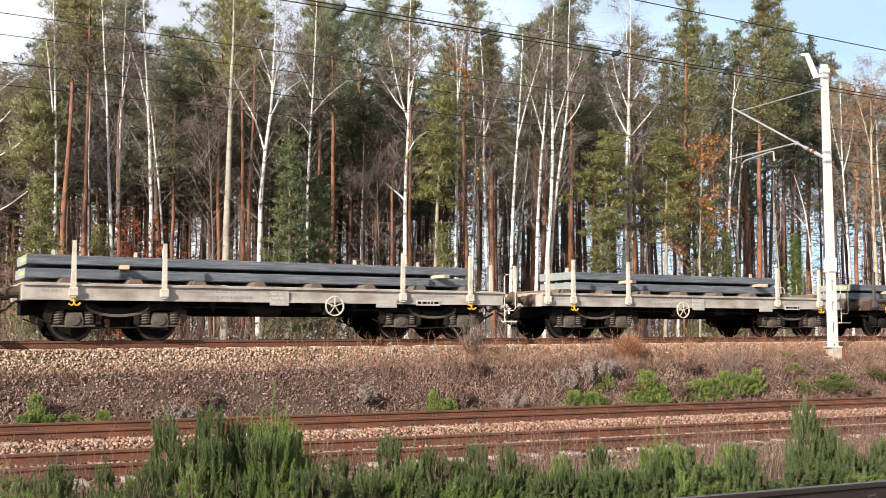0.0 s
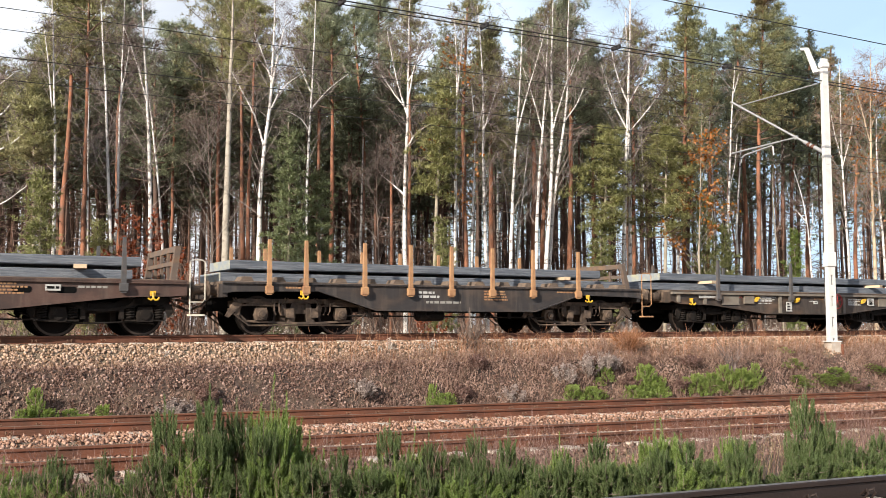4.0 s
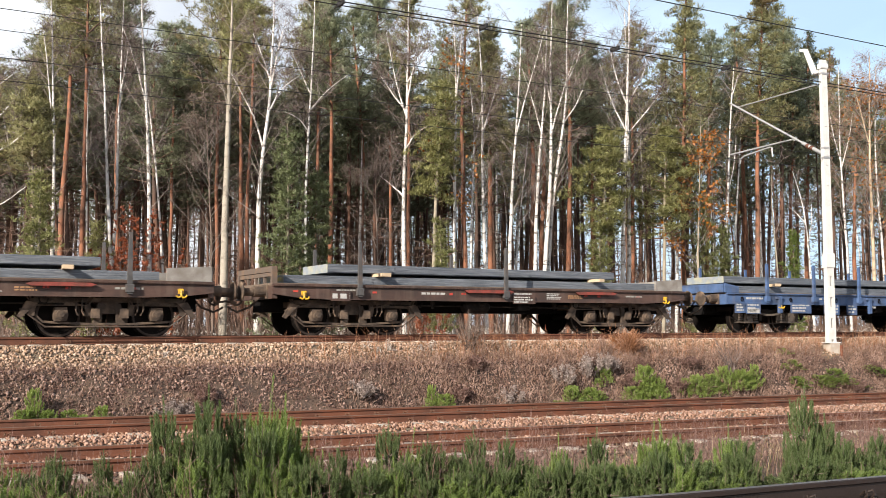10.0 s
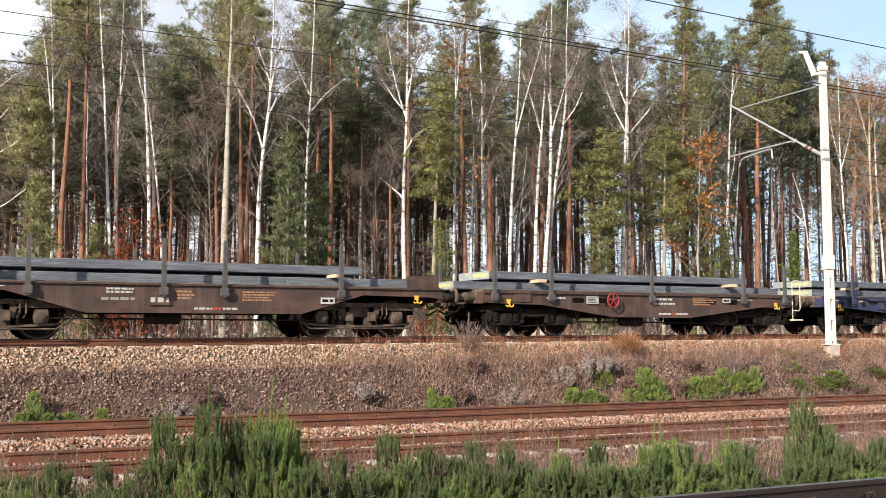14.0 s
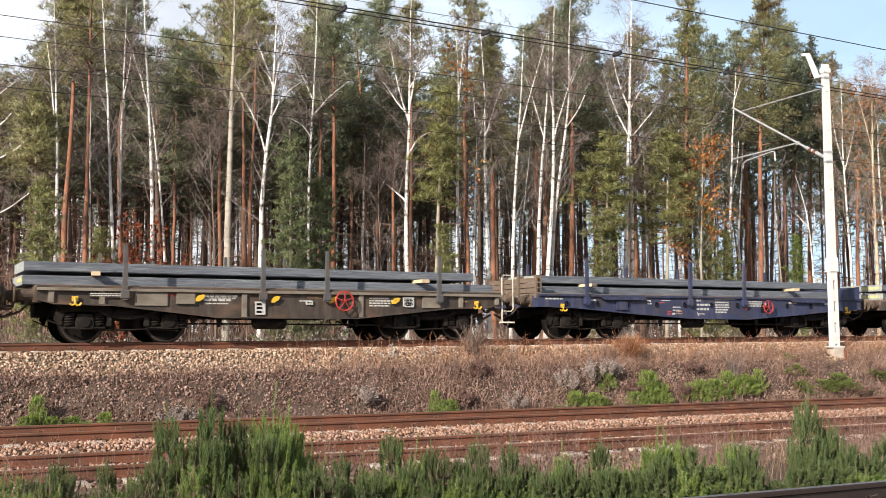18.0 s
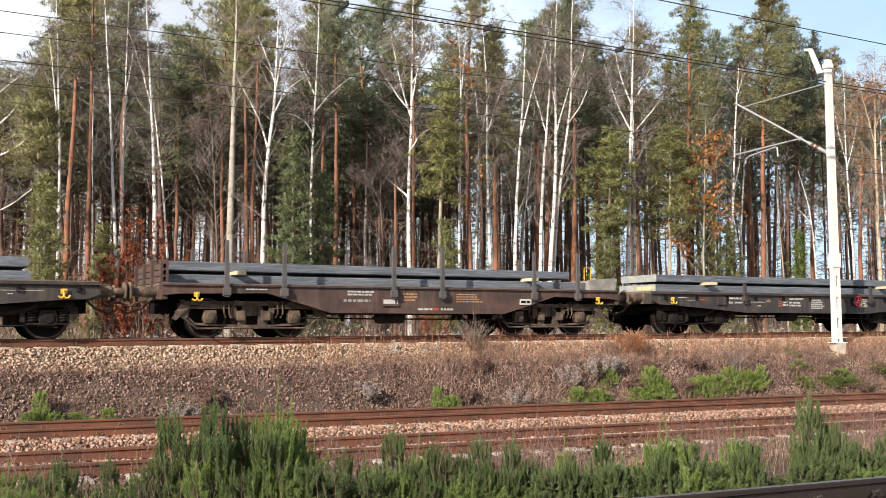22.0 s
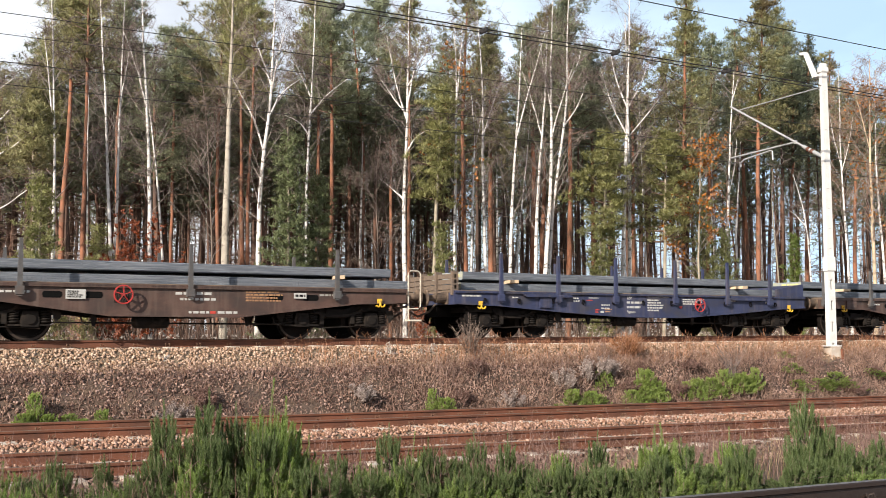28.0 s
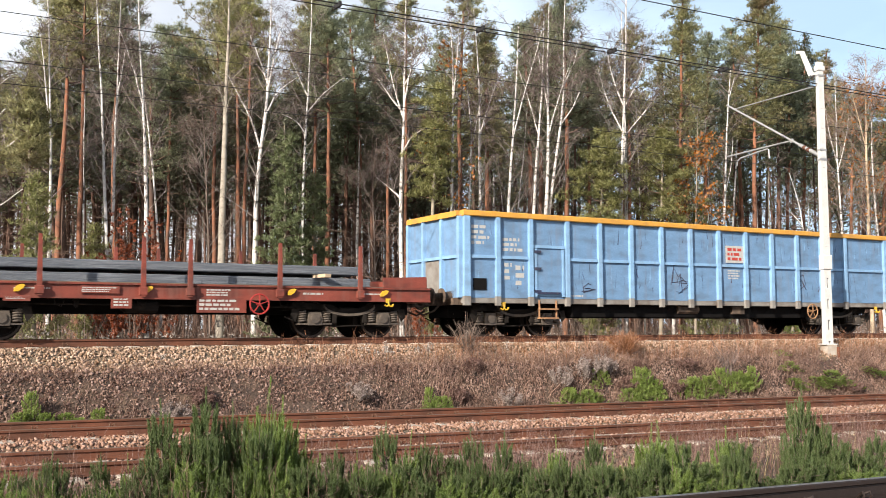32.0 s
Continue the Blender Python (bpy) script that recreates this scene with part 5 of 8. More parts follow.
wagon(40.79, 12.10, 'C', S_deep, P_black, "dark flat wagon with a row of orange-rusted stakes", 4, stakes=[1.07, 1.97, 3.48, 4.73, 5.89, 7.11, 8.38, 9.86], stake_m=M_orange_steel, stake_h=1.0, bog='cast', base=2.0, inset=2.0, frames=[(11.75, 0.72, -0.2)], rail_end=1, rail_m=M_orange_steel, labels=LAB_C, bolsters=[0.6, 1.38, 2.16, 2.94, 3.72, 4.5, 5.28, 6.06, 6.84, 7.62, 8.4, 9.18, 9.96, 10.74, 11.52], tow=(1.9, 1.9))
load(40.79, [(0.1, 13.22), (0.34, 11.13)], [9.77], 4, 1.235)
wagon(54.00, 11.30, 'D', S_ribbed, P_olive, "olive brown flat wagon with ribbed side panels and yellow latches", 5, stakes=[1.79, 4.85, 6.46, 9.46], stake_m=M_stake, stake_h=0.92, wheel=(6.83, 0.95), rail_end=1, bog_m=M_bogie_shade, inset=1.9, labels=LAB_D, latches=[(3.40, 0.98), (5.15, 0.97), (6.58, 0.97), (8.25, 0.97)], ribs=[0.28, 1.30, 4.42, 7.32, 10.1, 11.18], rail=(0.10, 0.085, P_olive_pale), gussets=[5.4, 6.3], panels=[(1.98, 2.68, 0.80, 1.095, P_olive_pale), (9.0, 9.5, 0.80, 1.095, P_olive_pale)])
load(54.00, [(-0.29, 11.35), (0.11, 11.05)], [1.82, 9.32], 5, 1.235)
wagon(66.66, 12.72, 'E', S_long, P_black, "long black-brown flat wagon with fish-bellied sills and red handwheel", 6, stakes=[], wheel=(4.39, 1.0), bog_m=M_bogie_shade, inset=1.9, wheel_r=0.72, rail=(0.06, 0.07, None), rings=[(0.5 + 1.18 * k, 1.06) for k in range(11)], labels=LAB_E, texts=[('RIV', 2.96, 0.87, 0.12), ('Rmms', 3.6, 0.87, 0.10)], tow=(0.74, 0.74))
load(66.66, [(2.5, 9.72), (2.87, 9.55)], [4.15, 8.9], 6, 1.235)
wagon(80.85, 12.55, 'F', S_shallow, P_brown, "grimy brown flat wagon with shallow sills and heavy bogies", 7, stakes=[2.35, 6.47, 10.69], stake_m=M_stake, stake_h=1.05, bog='cast', base=2.0, inset=2.2, boards=[(11.5, 12.5, 0.30, 0.36, P_grey_old)], labels=LAB_F, frames=[(0.08, 0.42, 0.0)], rail=(0.05, 0.05, None), levers=[(5.1, 6.6, 1.09), (8.6, 10.0, 1.09)])
load(80.85, [(0.7, 11.46), (1.46, 10.2)], [2.67, 9.52], 7, 1.235)
wagon(94.78, 12.55, 'F', S_shallow, P_brown, "grimy brown flat wagon with shallow sills and heavy bogies", 8, stakes=[2.18, 6.36], stake_m=M_stake, stake_h=1.05, bog='cast', base=2.0, inset=2.2, boards=[(11.5, 12.5, 0.30, 0.36, P_grey_old)], labels=LAB_F, frames=[(0.08, 0.42, 0.0)], rail=(0.05, 0.05, None), levers=[(5.1, 6.6, 1.09), (8.6, 10.0, 1.09)])
load(94.78, [(0.46, 12.29), (1.61, 10.46)], [2.99, 9.68], 8, 1.235)
wagon(109.04, 12.60, 'G', S_plain, P_blue, "bright blue flat wagon with blue stakes and white plates", 9, stakes=[1.61, 3.68, 5.81, 8.88, 10.96], stake_h=0.92, wheel=(7.8, 0.72), boards=[(11.5, 12.55, 0.22, 0.46, P_blue), (-0.05, 0.5, 0.3, 0.2, P_blue)], labels=LAB_G, rings=[(0.6 + 1.04 * k, 1.04) for k in range(12)], drops=[(0.30, 0.72, 0.60), (0.76, 1.36, 0.58), (2.68, 3.58, 0.60), (4.45, 4.9, 0.56), (5.26, 5.73, 0.56), (7.29, 7.64, 0.58), (9.05, 9.7, 0.58)], posts=[2.17, 4.25, 6.34, 8.39, 10.45], tow=(2.2, 2.0), rail_end=1, rail_m=M_yellow)
load(109.04, [(0.32, 11.91), (0.46, 11.17)], [2.43, 10.28], 9, 1.235)
wagon(122.98, 12.60, 'H', S_deep, P_brown, "brown flat wagon with deep stepped sills and end boards", 10, stakes=[0.11, 1.43, 2.83, 5.6, 6.96, 9.8], stake_m=M_stake, stake_h=1.0, bog='cast', base=2.0, inset=2.15, boards=[(11.6, 12.5, 0.30, 0.36, P_brown)], labels=LAB_H, wall=[(0.06, 0.42, P_brown)])
load(122.98, [(0.58, 12.63), (1.03, 10.65)], [2.15, 9.84], 10, 1.235)
wagon(136.80, 11.30, 'B', S_belly, P_brown, "dark brown flat wagon with fish-bellied sills and oval openings", 11, stakes=[0.3, 2.1, 5.59, 9.18, 10.93], stake_m=M_stake, stake_h=0.92, wheel=(4.11, 0.98), bog_m=M_bogie_shade, wheel_r=0.86, inset=1.75, base=1.8, rail_end=1, rail=(0.075, 0.05, None), panels=[(0.95, 1.45, 0.90, 1.11, None)], holes=[(x_, 0.97, 0.20, 0.07) for x_ in (3.04, 3.86, 7.9, 8.78)], labels=LAB_B)
load(136.80, [(-0.58, 11.28), (0.55, 9.99)], [2.03, 9.13], 11, 1.235)
wagon(149.49, 12.72, 'I', S_navy, P_navy, "navy blue flat wagon with fish-bellied sills and red handwheel", 12, stakes=[1.37, 3.24, 5.17, 7.36, 9.31, 11.14], stake_h=1.0, wheel=(4.23, 0.92), boards=[(11.5, 12.68, 0.24, 0.42, P_navy)], labels=LAB_I, bog_m=M_bogie_shade, inset=1.95, wheel_r=0.85, rail=(0.05, 0.05, None), levers=[(2.04, 3.65, 1.10), (9.4, 10.95, 1.10)], rings=[(0.9 + 1.05 * k, 0.98) for k in range(11)], texts=[('RIV', 5.58, 1.05, 0.125), ('Sgmns', 5.58, 0.67, 0.12)])
load(149.49, [(0.15, 11.18), (0.21, 11.01)], [1.79, 9.75], 12, 1.235)
wagon(163.20, 11.30, 'D', S_ribbed, P_olive, "olive brown flat wagon with ribbed side panels and yellow latches", 13, stakes=[1.76, 4.84, 6.42, 9.45], stake_m=M_stake, stake_h=0.92, wheel=(6.83, 0.95), rail_end=1, bog_m=M_bogie_shade, inset=1.9, labels=LAB_D, latches=[(3.40, 0.98), (5.15, 0.97), (6.58, 0.97), (8.25, 0.97)], ribs=[0.28, 1.30, 4.42, 7.32, 10.1, 11.18], rail=(0.10, 0.085, P_olive_pale), gussets=[5.4, 6.3], panels=[(1.98, 2.68, 0.80, 1.095, P_olive_pale), (9.0, 9.5, 0.80, 1.095, P_olive_pale)])
load(163.39, [(-0.41, 11.22), (-0.38, 10.66)], [1.09, 8.99], 13, 1.235)
wagon(175.70, 12.72, 'I', S_navy, P_navy, "navy blue flat wagon with fish-bellied sills and red handwheel", 14, stakes=[1.55, 5.29, 7.44, 11.38], stake_h=1.0, wheel=(8.34, 0.92), boards=[(11.5, 12.68, 0.24, 0.42, P_navy)], labels=LAB_I, bog_m=M_bogie_shade, inset=1.95, wheel_r=0.85, rail=(0.05, 0.05, None), levers=[(2.04, 3.65, 1.10), (9.4, 10.95, 1.10)], rings=[(0.9 + 1.05 * k, 0.98) for k in range(11)], texts=[('RIV', 5.58, 1.05, 0.125), ('Sgmns', 5.58, 0.67, 0.12)], wall=[(0.06, 0.42, M_oldwood)])
load(175.70, [(0.33, 12.07), (0.33, 11.9)], [1.93, 10.05], 14, 1.235)
wagon(189.82, 12.72, 'E', S_long, P_black, "long black-brown flat wagon with fish-bellied sills and red handwheel", 15, stakes=[(3.32, 0.28), (8.96, 0.28)], wheel=(8.19, 1.0), bog_m=M_bogie_shade, inset=1.9, wheel_r=0.72, rail=(0.06, 0.07, None), rings=[(0.5 + 1.18 * k, 1.06) for k in range(11)], labels=LAB_E, texts=[('RIV', 2.96, 0.87, 0.12), ('Rmms', 3.6, 0.87, 0.10)], far_rail=True, tow=(0.74, 0.74))
load(189.82, [(0.42, 11.4), (0.44, 11.35)], [1.63, 9.7], 15, 1.235)
wagon(203.84, 12.60, 'H', S_deep, P_brown, "brown flat wagon with deep stepped sills and end boards", 16, stakes=[1.42, 2.78, 5.6, 6.96, 9.73, 11.15], stake_m=M_stake, stake_h=1.0, bog='cast', base=2.0, inset=2.15, boards=[(11.6, 12.5, 0.30, 0.36, P_grey_old)], labels=LAB_H, wall=[(0.06, 0.42, P_brown)])
load(203.84, [(0.22, 11.87), (0.24, 11.35)], [1.8, 9.88], 16, 1.235)
wagon(217.63, 12.72, 'E', S_long, P_black, "long black-brown flat wagon with fish-bellied sills and red handwheel", 17, stakes=[(3.55, 0.28), (9.18, 0.28)], wheel=(8.45, 1.0), bog_m=M_bogie_shade, inset=1.9, wheel_r=0.72, rail=(0.06, 0.07, None), rings=[(0.5 + 1.18 * k, 1.06) for k in range(11)], labels=LAB_E, texts=[('RIV', 2.96, 0.87, 0.12), ('Rmms', 3.6, 0.87, 0.10)], far_rail=True, tow=(0.74, 0.74))
load(217.63, [(0.61, 12.21), (0.69, 12.1)], [2.62, 10.48], 17, 1.235)
wagon(231.86, 11.30, 'B', S_belly, P_brown, "dark brown flat wagon with fish-bellied sills and oval openings", 18, stakes=[0.32, 2.12, 5.67, 8.29, 10.94], stake_m=M_stake, stake_h=0.92, wheel=(7.04, 0.98), bog_m=M_bogie_shade, wheel_r=0.86, inset=1.75, base=1.8, rail_end=1, rail=(0.075, 0.05, None), panels=[(0.95, 1.45, 0.90, 1.11, None)], holes=[(x_, 0.97, 0.20, 0.07) for x_ in (3.04, 3.86, 7.9, 8.78)], labels=LAB_B)
load(231.86, [(-0.6, 11.19), (0.69, 9.22)], [2.17, 8.43], 18, 1.235)
wagon(244.11, 11.66, 'A', S_plain, P_beige, "beige flat wagon with white stakes, loaded with slabs", 19, stakes=[0.99, 2.84, 8.68, 10.57], stake_m=M_cream, stake_h=0.92, wheel=(6.86, 0.80), wheel_m=M_cream, inset=1.96, rail_end=1, bolsters=[0.9, 2.3, 3.7, 5.1, 6.5, 7.9, 9.3, 10.7], labels=LAB_A, tow=(1.0, 1.0), deck=P_beige)
load(244.11, [(0.42, 11.59), (0.42, 10.93)], [2.12, 10.41], 19, 1.345)
wagon(256.94, 11.30, 'B', S_belly, P_brown, "dark brown flat wagon with fish-bellied sills and oval openings", 20, stakes=[0.6, 2.4, 5.91, 9.42], stake_m=M_stake, stake_h=0.92, wheel=(4.45, 0.98), bog_m=M_bogie_shade, wheel_r=0.86, inset=1.75, base=1.8, rail_end=1, rail=(0.075, 0.05, None), panels=[(0.95, 1.45, 0.90, 1.11, None)], holes=[(x_, 0.97, 0.20, 0.07) for x_ in (3.04, 3.86, 7.9, 8.78)], labels=LAB_B)
load(256.94, [(0.01, 11.64), (0.08, 11.16)], [1.61, 9.72], 20, 1.235)
wagon(269.62, 12.72, 'I', S_navy, P_navy, "navy blue flat wagon with fish-bellied sills and red handwheel", 21, stakes=[1.36, 3.18, 5.14, 7.32, 9.36, 11.13], stake_h=1.0, wheel=(8.17, 0.92), boards=[(11.5, 12.68, 0.24, 0.42, P_navy)], labels=LAB_I, bog_m=M_bogie_shade, inset=1.95, wheel_r=0.85, rail=(0.05, 0.05, None), levers=[(2.04, 3.65, 1.10), (9.4, 10.95, 1.10)], rings=[(0.9 + 1.05 * k, 0.98) for k in range(11)], texts=[('RIV', 5.58, 1.05, 0.125), ('Sgmns', 5.58, 0.67, 0.12)], wall=[(0.06, 0.42, M_oldwood)])
load(269.62, [(0.5, 12.76), (0.58, 12.0)], [2.03, 10.32], 21, 1.235)
wagon(283.32, 11.30, 'B', S_belly, P_brown, "dark brown flat wagon with fish-bellied sills and oval openings", 22, stakes=[-0.16, 2.08, 5.64, 9.12], stake_m=M_stake, stake_h=0.92, wheel=(7.0, 0.98), bog_m=M_bogie_shade, wheel_r=0.86, inset=1.75, base=1.8, rail_end=1, rail=(0.075, 0.05, None), panels=[(0.95, 1.45, 0.90, 1.11, None)], holes=[(x_, 0.97, 0.20, 0.07) for x_ in (3.04, 3.86, 7.9, 8.78)], labels=LAB_B)
load(283.32, [(-0.58, 10.87), (-0.44, 10.49)], [1.24, 9.03], 22, 1.235)
wagon(295.88, 12.90, 'J', S_plain, P_red, "rust-red flat wagon with red stakes and end boards", 23, stakes=[1.65, 3.68, 5.79, 6.81, 8.9, 10.94], stake_h=1.0, wheel=(8.38, 0.78), boards=[(11.6, 12.8, 0.26, 0.30, P_red), (0.03, 0.35, 0.45, 0.40, P_red)], labels=LAB_J, drops=[(3.0, 3.52, 0.80), (5.13, 5.56, 0.66), (6.98, 8.11, 0.58)], latches=[(0.6, 1.07), (3.3, 1.07), (5.9, 1.07), (9.2, 1.07), (11.6, 1.07)], inset=2.1, tow=(1.2, 1.2))
load(295.88, [(0.28, 11.49), (0.34, 11.18)], [2.05, 10.11], 23, 1.235)
gondola(309.66, 16.4)


# ---- mast and overhead wires ----


def slim(form):
    """Draws a part of the mast in towards its axis, more so towards the top."""
    k = lambda z: 0.66 - 0.021 * (z + 0.28)
    form.v = [(x * k(z), y * k(z), z) for x, y, z in form.v]
    return form


def mast():
    t = thing("catenary_mast", "white painted steel mast with slotted face and concrete footing", "mast")
    t.location = (MX, MY, 0)
    t.rotation_euler = (0, 0, radians(-8))
    for s in (-1, 1):
        part("leg", slim(Form().box(s * 0.14 - 0.075, s * 0.14 + 0.075, -0.12, 0.12, -0.28, 8.2)), M_mast, t, "white painted steel channel")
    z = -0.2
    while z < 8.1:
        h = 0.34 if z < 1.9 else 0.6
        for y in (-0.112, 0.112):
            part("batten", slim(Form().box(-0.07, 0.07, y - 0.008, y + 0.008, z, min(z + h, 8.15))), M_mast, t)
        z += h + (0.30 if z < 1.7 else 0.012)
    part("collar", slim(Form().box(-0.26, 0.26, -0.17, 0.17, 1.98, 2.42, b=0.02)), M_mast, t, "white clamped collar")
    for z in (5.35, 5.65, 7.98):
        part("band", slim(Form().box(-0.235, 0.235, -0.15, 0.15, z, z + 0.06)), M_galv, t, "steel clamping band")
    part("cap", slim(Form().box(-0.28, 0.28, -0.19, 0.19, 8.16, 8.32, b=0.03).box(-0.2, 0.2, -0.14, 0.14, 8.30, 8.44, b=0.03)), M_mast, t)
    part("base_plate", Form().box(-0.24, 0.24, -0.17, 0.17, -0.31, -0.28), M_mast, t)
    part("footing", Form().plate([(-0.17, -0.31), (0.19, -0.31), (0.23, -1.2), (-0.15, -1.2)], -0.17, 0.17), M_concrete, t, "stained concrete footing")
    part("drain_pipe", Form().tube([(0.20, -0.21, -0.38), (0.22, -0.22, -1.15)], 0.045, 8), M_rail, t, "rusty brown pipe stub")
    # slanted bracket of the feeder wire
    a = part("feeder_bracket", Form().box(-0.05, 0.05, -0.05, 0.34, -0.04, 0.04), M_mast, t, "slanted white bracket at the top")
    a.location = (0, 0.0, 8.12)
    b = part("bracket_plate", Form().plate([(-0.09, 0.0), (0.09, 0.0), (0.07, 0.98), (-0.07, 0.98)], -0.04, 0.04), M_mast, t)
    b.location, b.rotation_euler = (0, 0.34, 8.08), (radians(-25), 0, 0)
    c = part("bracket_tip", Form().box(-0.06, 0.06, 0.0, 0.24, -0.04, 0.04), M_mast, t)
    c.location, c.rotation_euler = (0, 0.72, 8.94), (radians(12), 0, 0)
    return t


def cantilever():
    t = thing("cantilever_arm", "galvanised tube bracket reaching over the track", "cantilever")
    t.location = (MX, MY, 0)
    tip = (0.0, 3.92, 7.84)
    part("main_tube", Form().tube([(0, 0.1, 5.52), tip], 0.037, 10), M_galv, t, "sloping galvanised tube")
    part("sleeve", Form().tube([(0, 0.12, 5.54), (0, 0.85, 5.97)], 0.062, 10), M_galv, t)
    part("stay", Form().tube([(0, 0.1, 7.72), (0, 3.6, 7.64)], 0.02, 6), M_galv, t, "thin stay rod")
    part("steady_tube", Form().tube([(0, 1.15, 6.16), (0, 3.95, 6.06)], 0.03, 8), M_galv, t, "lower steady tube")
    part("dropper_clamp", Form().box(-0.03, 0.03, 1.1, 1.2, 6.1, 6.22), M_galv, t)
    part("steady_arm", Form().tube([(0, 2.1, 5.72), (0, 2.12, 6.02), (0, 2.2, 6.05), (0, 3.35, 5.92), (0, 3.5, 5.84), (0, 3.52, 5.68)], 0.028, 7), M_galv, t, "bent steady arm")
    part("insulator", Form().tube([(0, 0.42, 5.71), (0, 0.5, 5.76), (0, 0.58, 5.80), (0, 0.66, 5.85), (0, 0.74, 5.90)], [0.05, 0.085, 0.055, 0.085, 0.05], 10), M_porcelain, t, "ribbed brown insulator")
    return t


mast()
cantilever()


def wire(label, y, z, r, sag=0.0):
    f = Form()
    xs = [-120 + 8 * k for k in range(56)]
    f.tube([(x, y, z + sag * math.cos((x - MX) / 60 * 2 * math.pi)) for x in xs], r, 5)
    return tagged(new("overhead_wire", f.mesh("overhead_wire", M_wire)), label, "wire", "overhead wires")


for y, z, r in ((24.1, 5.66, 0.009), (25.0, 7.54, 0.010), (27.0, 7.58, 0.009), (27.0, 6.88, 0.011), (24.5, 9.12, 0.008)):
    wire("dark overhead wire along the tracks", y, z, r)
wire("dark feeder cable along the tracks", 21.30, 7.74, 0.016)
wire("dark feeder cable along the tracks", 21.46, 7.70, 0.014)
wire("dark feeder cable along the tracks", 18.6, 8.14, 0.013)
for x in (1.2, 5.2, 9.3, 13.2, 17.4, 21.5):
    tagged(new("wire_clamp", Form().box(-0.03, 0.03, -0.09, 0.25, -0.06, 0.05).mesh("wire_clamp", M_wire)), "small dark clamp joining two feeder cables", "clamp", "clamps on the cables").location = (x, 21.30, 7.73)

# ---- trees ----
TURN = -29.4  # a tree's own x lies along the wood's face as the camera sees it


def limb(rng, f, start, way, length, r, bend=0.25, n=5, sides=5, jitter=0.16):
    """A tapering limb that bends upward; returns its points."""
    pts, p, d = [Vector(start)], Vector(start), Vector(way).normalized()
    for k in range(n):
        d = (d + Vector((rng.uniform(-jitter, jitter), rng.uniform(-jitter, jitter), bend / n + rng.uniform(-0.05, 0.05)))).normalized()
        p = p + d * (length / n)
        pts.append(p.copy())
    f.tube(pts, [max(r * (1 - 0.85 * i / n), 0.004) for i in range(n + 1)], sides, cap=False)
    return pts


def along(pts, s):
    s = max(0.0, min(0.9999, s)) * (len(pts) - 1)
    i = int(s)
    return pts[i].lerp(pts[i + 1], s - i)


def stem_line(rng, knots, n=16, wobble=0.03, depth=0.0):
    """Points of a stem through knots of (aside, height), rounded between them."""
    knots = np.array(knots, float)
    z = np.linspace(knots[0, 1], knots[-1, 1], n)
    x = np.interp(z, knots[:, 1], knots[:, 0])
    for _ in range(2):
        x[1:-1] = 0.25 * x[:-2] + 0.5 * x[1:-1] + 0.25 * x[2:]
    y, v, pts = 0.0, 0.0, []
    for i in range(n):
        pts.append(Vector((x[i] + rng.uniform(-wobble, wobble) * 0.6 * (0 < i < n - 1), y + depth * i / n, z[i])))
        v = 0.7 * v + rng.uniform(-wobble, wobble)
        y += v
    return pts


def clumps(g, centres, spread, tufts, per, size, width, up=0.35):
    """Needle tufts scattered round the centres: blades pointing out of each tuft."""
    c = np.repeat(np.asarray(centres, float), tufts, 0)
    c = c + g.normal(size=c.shape) * np.asarray(spread)
    t = np.repeat(c, per, 0)
    way = g.normal(size=t.shape)
    way[:, 2] = np.abs(way[:, 2]) * 0.6 + up
    return blades(g, t - 0.3 * size * way / np.linalg.norm(way, axis=1, keepdims=True), way, g.uniform(0.6, 1.2, len(t)) * size, width)


def unit(v):
    return v / (np.linalg.norm(v, axis=1, keepdims=True) + 1e-9)


def puffs(g, name, centres, radii, shoots, per, size, width, material, flat=0.5):
    """Cushions of needles: in each, short shoots that point outward and up, each a brush of blades. Normals follow the cushion's round form, so that it takes light as a soft whole."""
    c = np.repeat(np.asarray(centres, float), shoots, 0)
    r = np.repeat(np.asarray(radii, float), shoots)[:, None]
    out = g.normal(size=c.shape)
    out[:, 2] = np.where(g.random(len(out)) < 0.75, np.abs(out[:, 2]), out[:, 2])
    out = unit(out)
    spot = c + out * r * g.random((len(c), 1)) ** 0.45 * np.array([1, 1, flat])
    way = unit(out + np.array([0, 0, 0.55]) + 0.35 * g.normal(size=c.shape))
    b = np.repeat(spot, per, 0)
    w = np.repeat(way, per, 0) * 0.75 + 0.62 * g.normal(size=b.shape)
    b = b + np.repeat(way, per, 0) * size * g.uniform(-0.6, 0.6, (len(b), 1))
    v, f = blades(g, b, w, g.uniform(0.7, 1.2, len(b)) * size, width)
    me = tri_mesh(name, v, f, material)
    nrm = unit(np.repeat(out * np.array([1, 1, 1.3]) + np.array([0, 0, 0.25]), per, 0) + 0.7 * g.normal(size=b.shape))
    me.shade_smooth()
    me.normals_split_custom_set_from_vertices(np.repeat(nrm, 3, 0).tolist())
    return me


def joined(sets):
    vs, fs, k = [], [], 0
    for v, f in sets:
        vs.append(v), fs.append(f + k)
        k += len(v)
    return np.concatenate(vs), np.concatenate(fs)


def set_tree(t, x, y, tilt=0.0, spin=TURN):
    z = float(ground_z(np.array([x]), np.array([y]))[0]) - 0.05
    t.matrix_basis = pose(x, y, z, 0, tilt, spin)
    return t


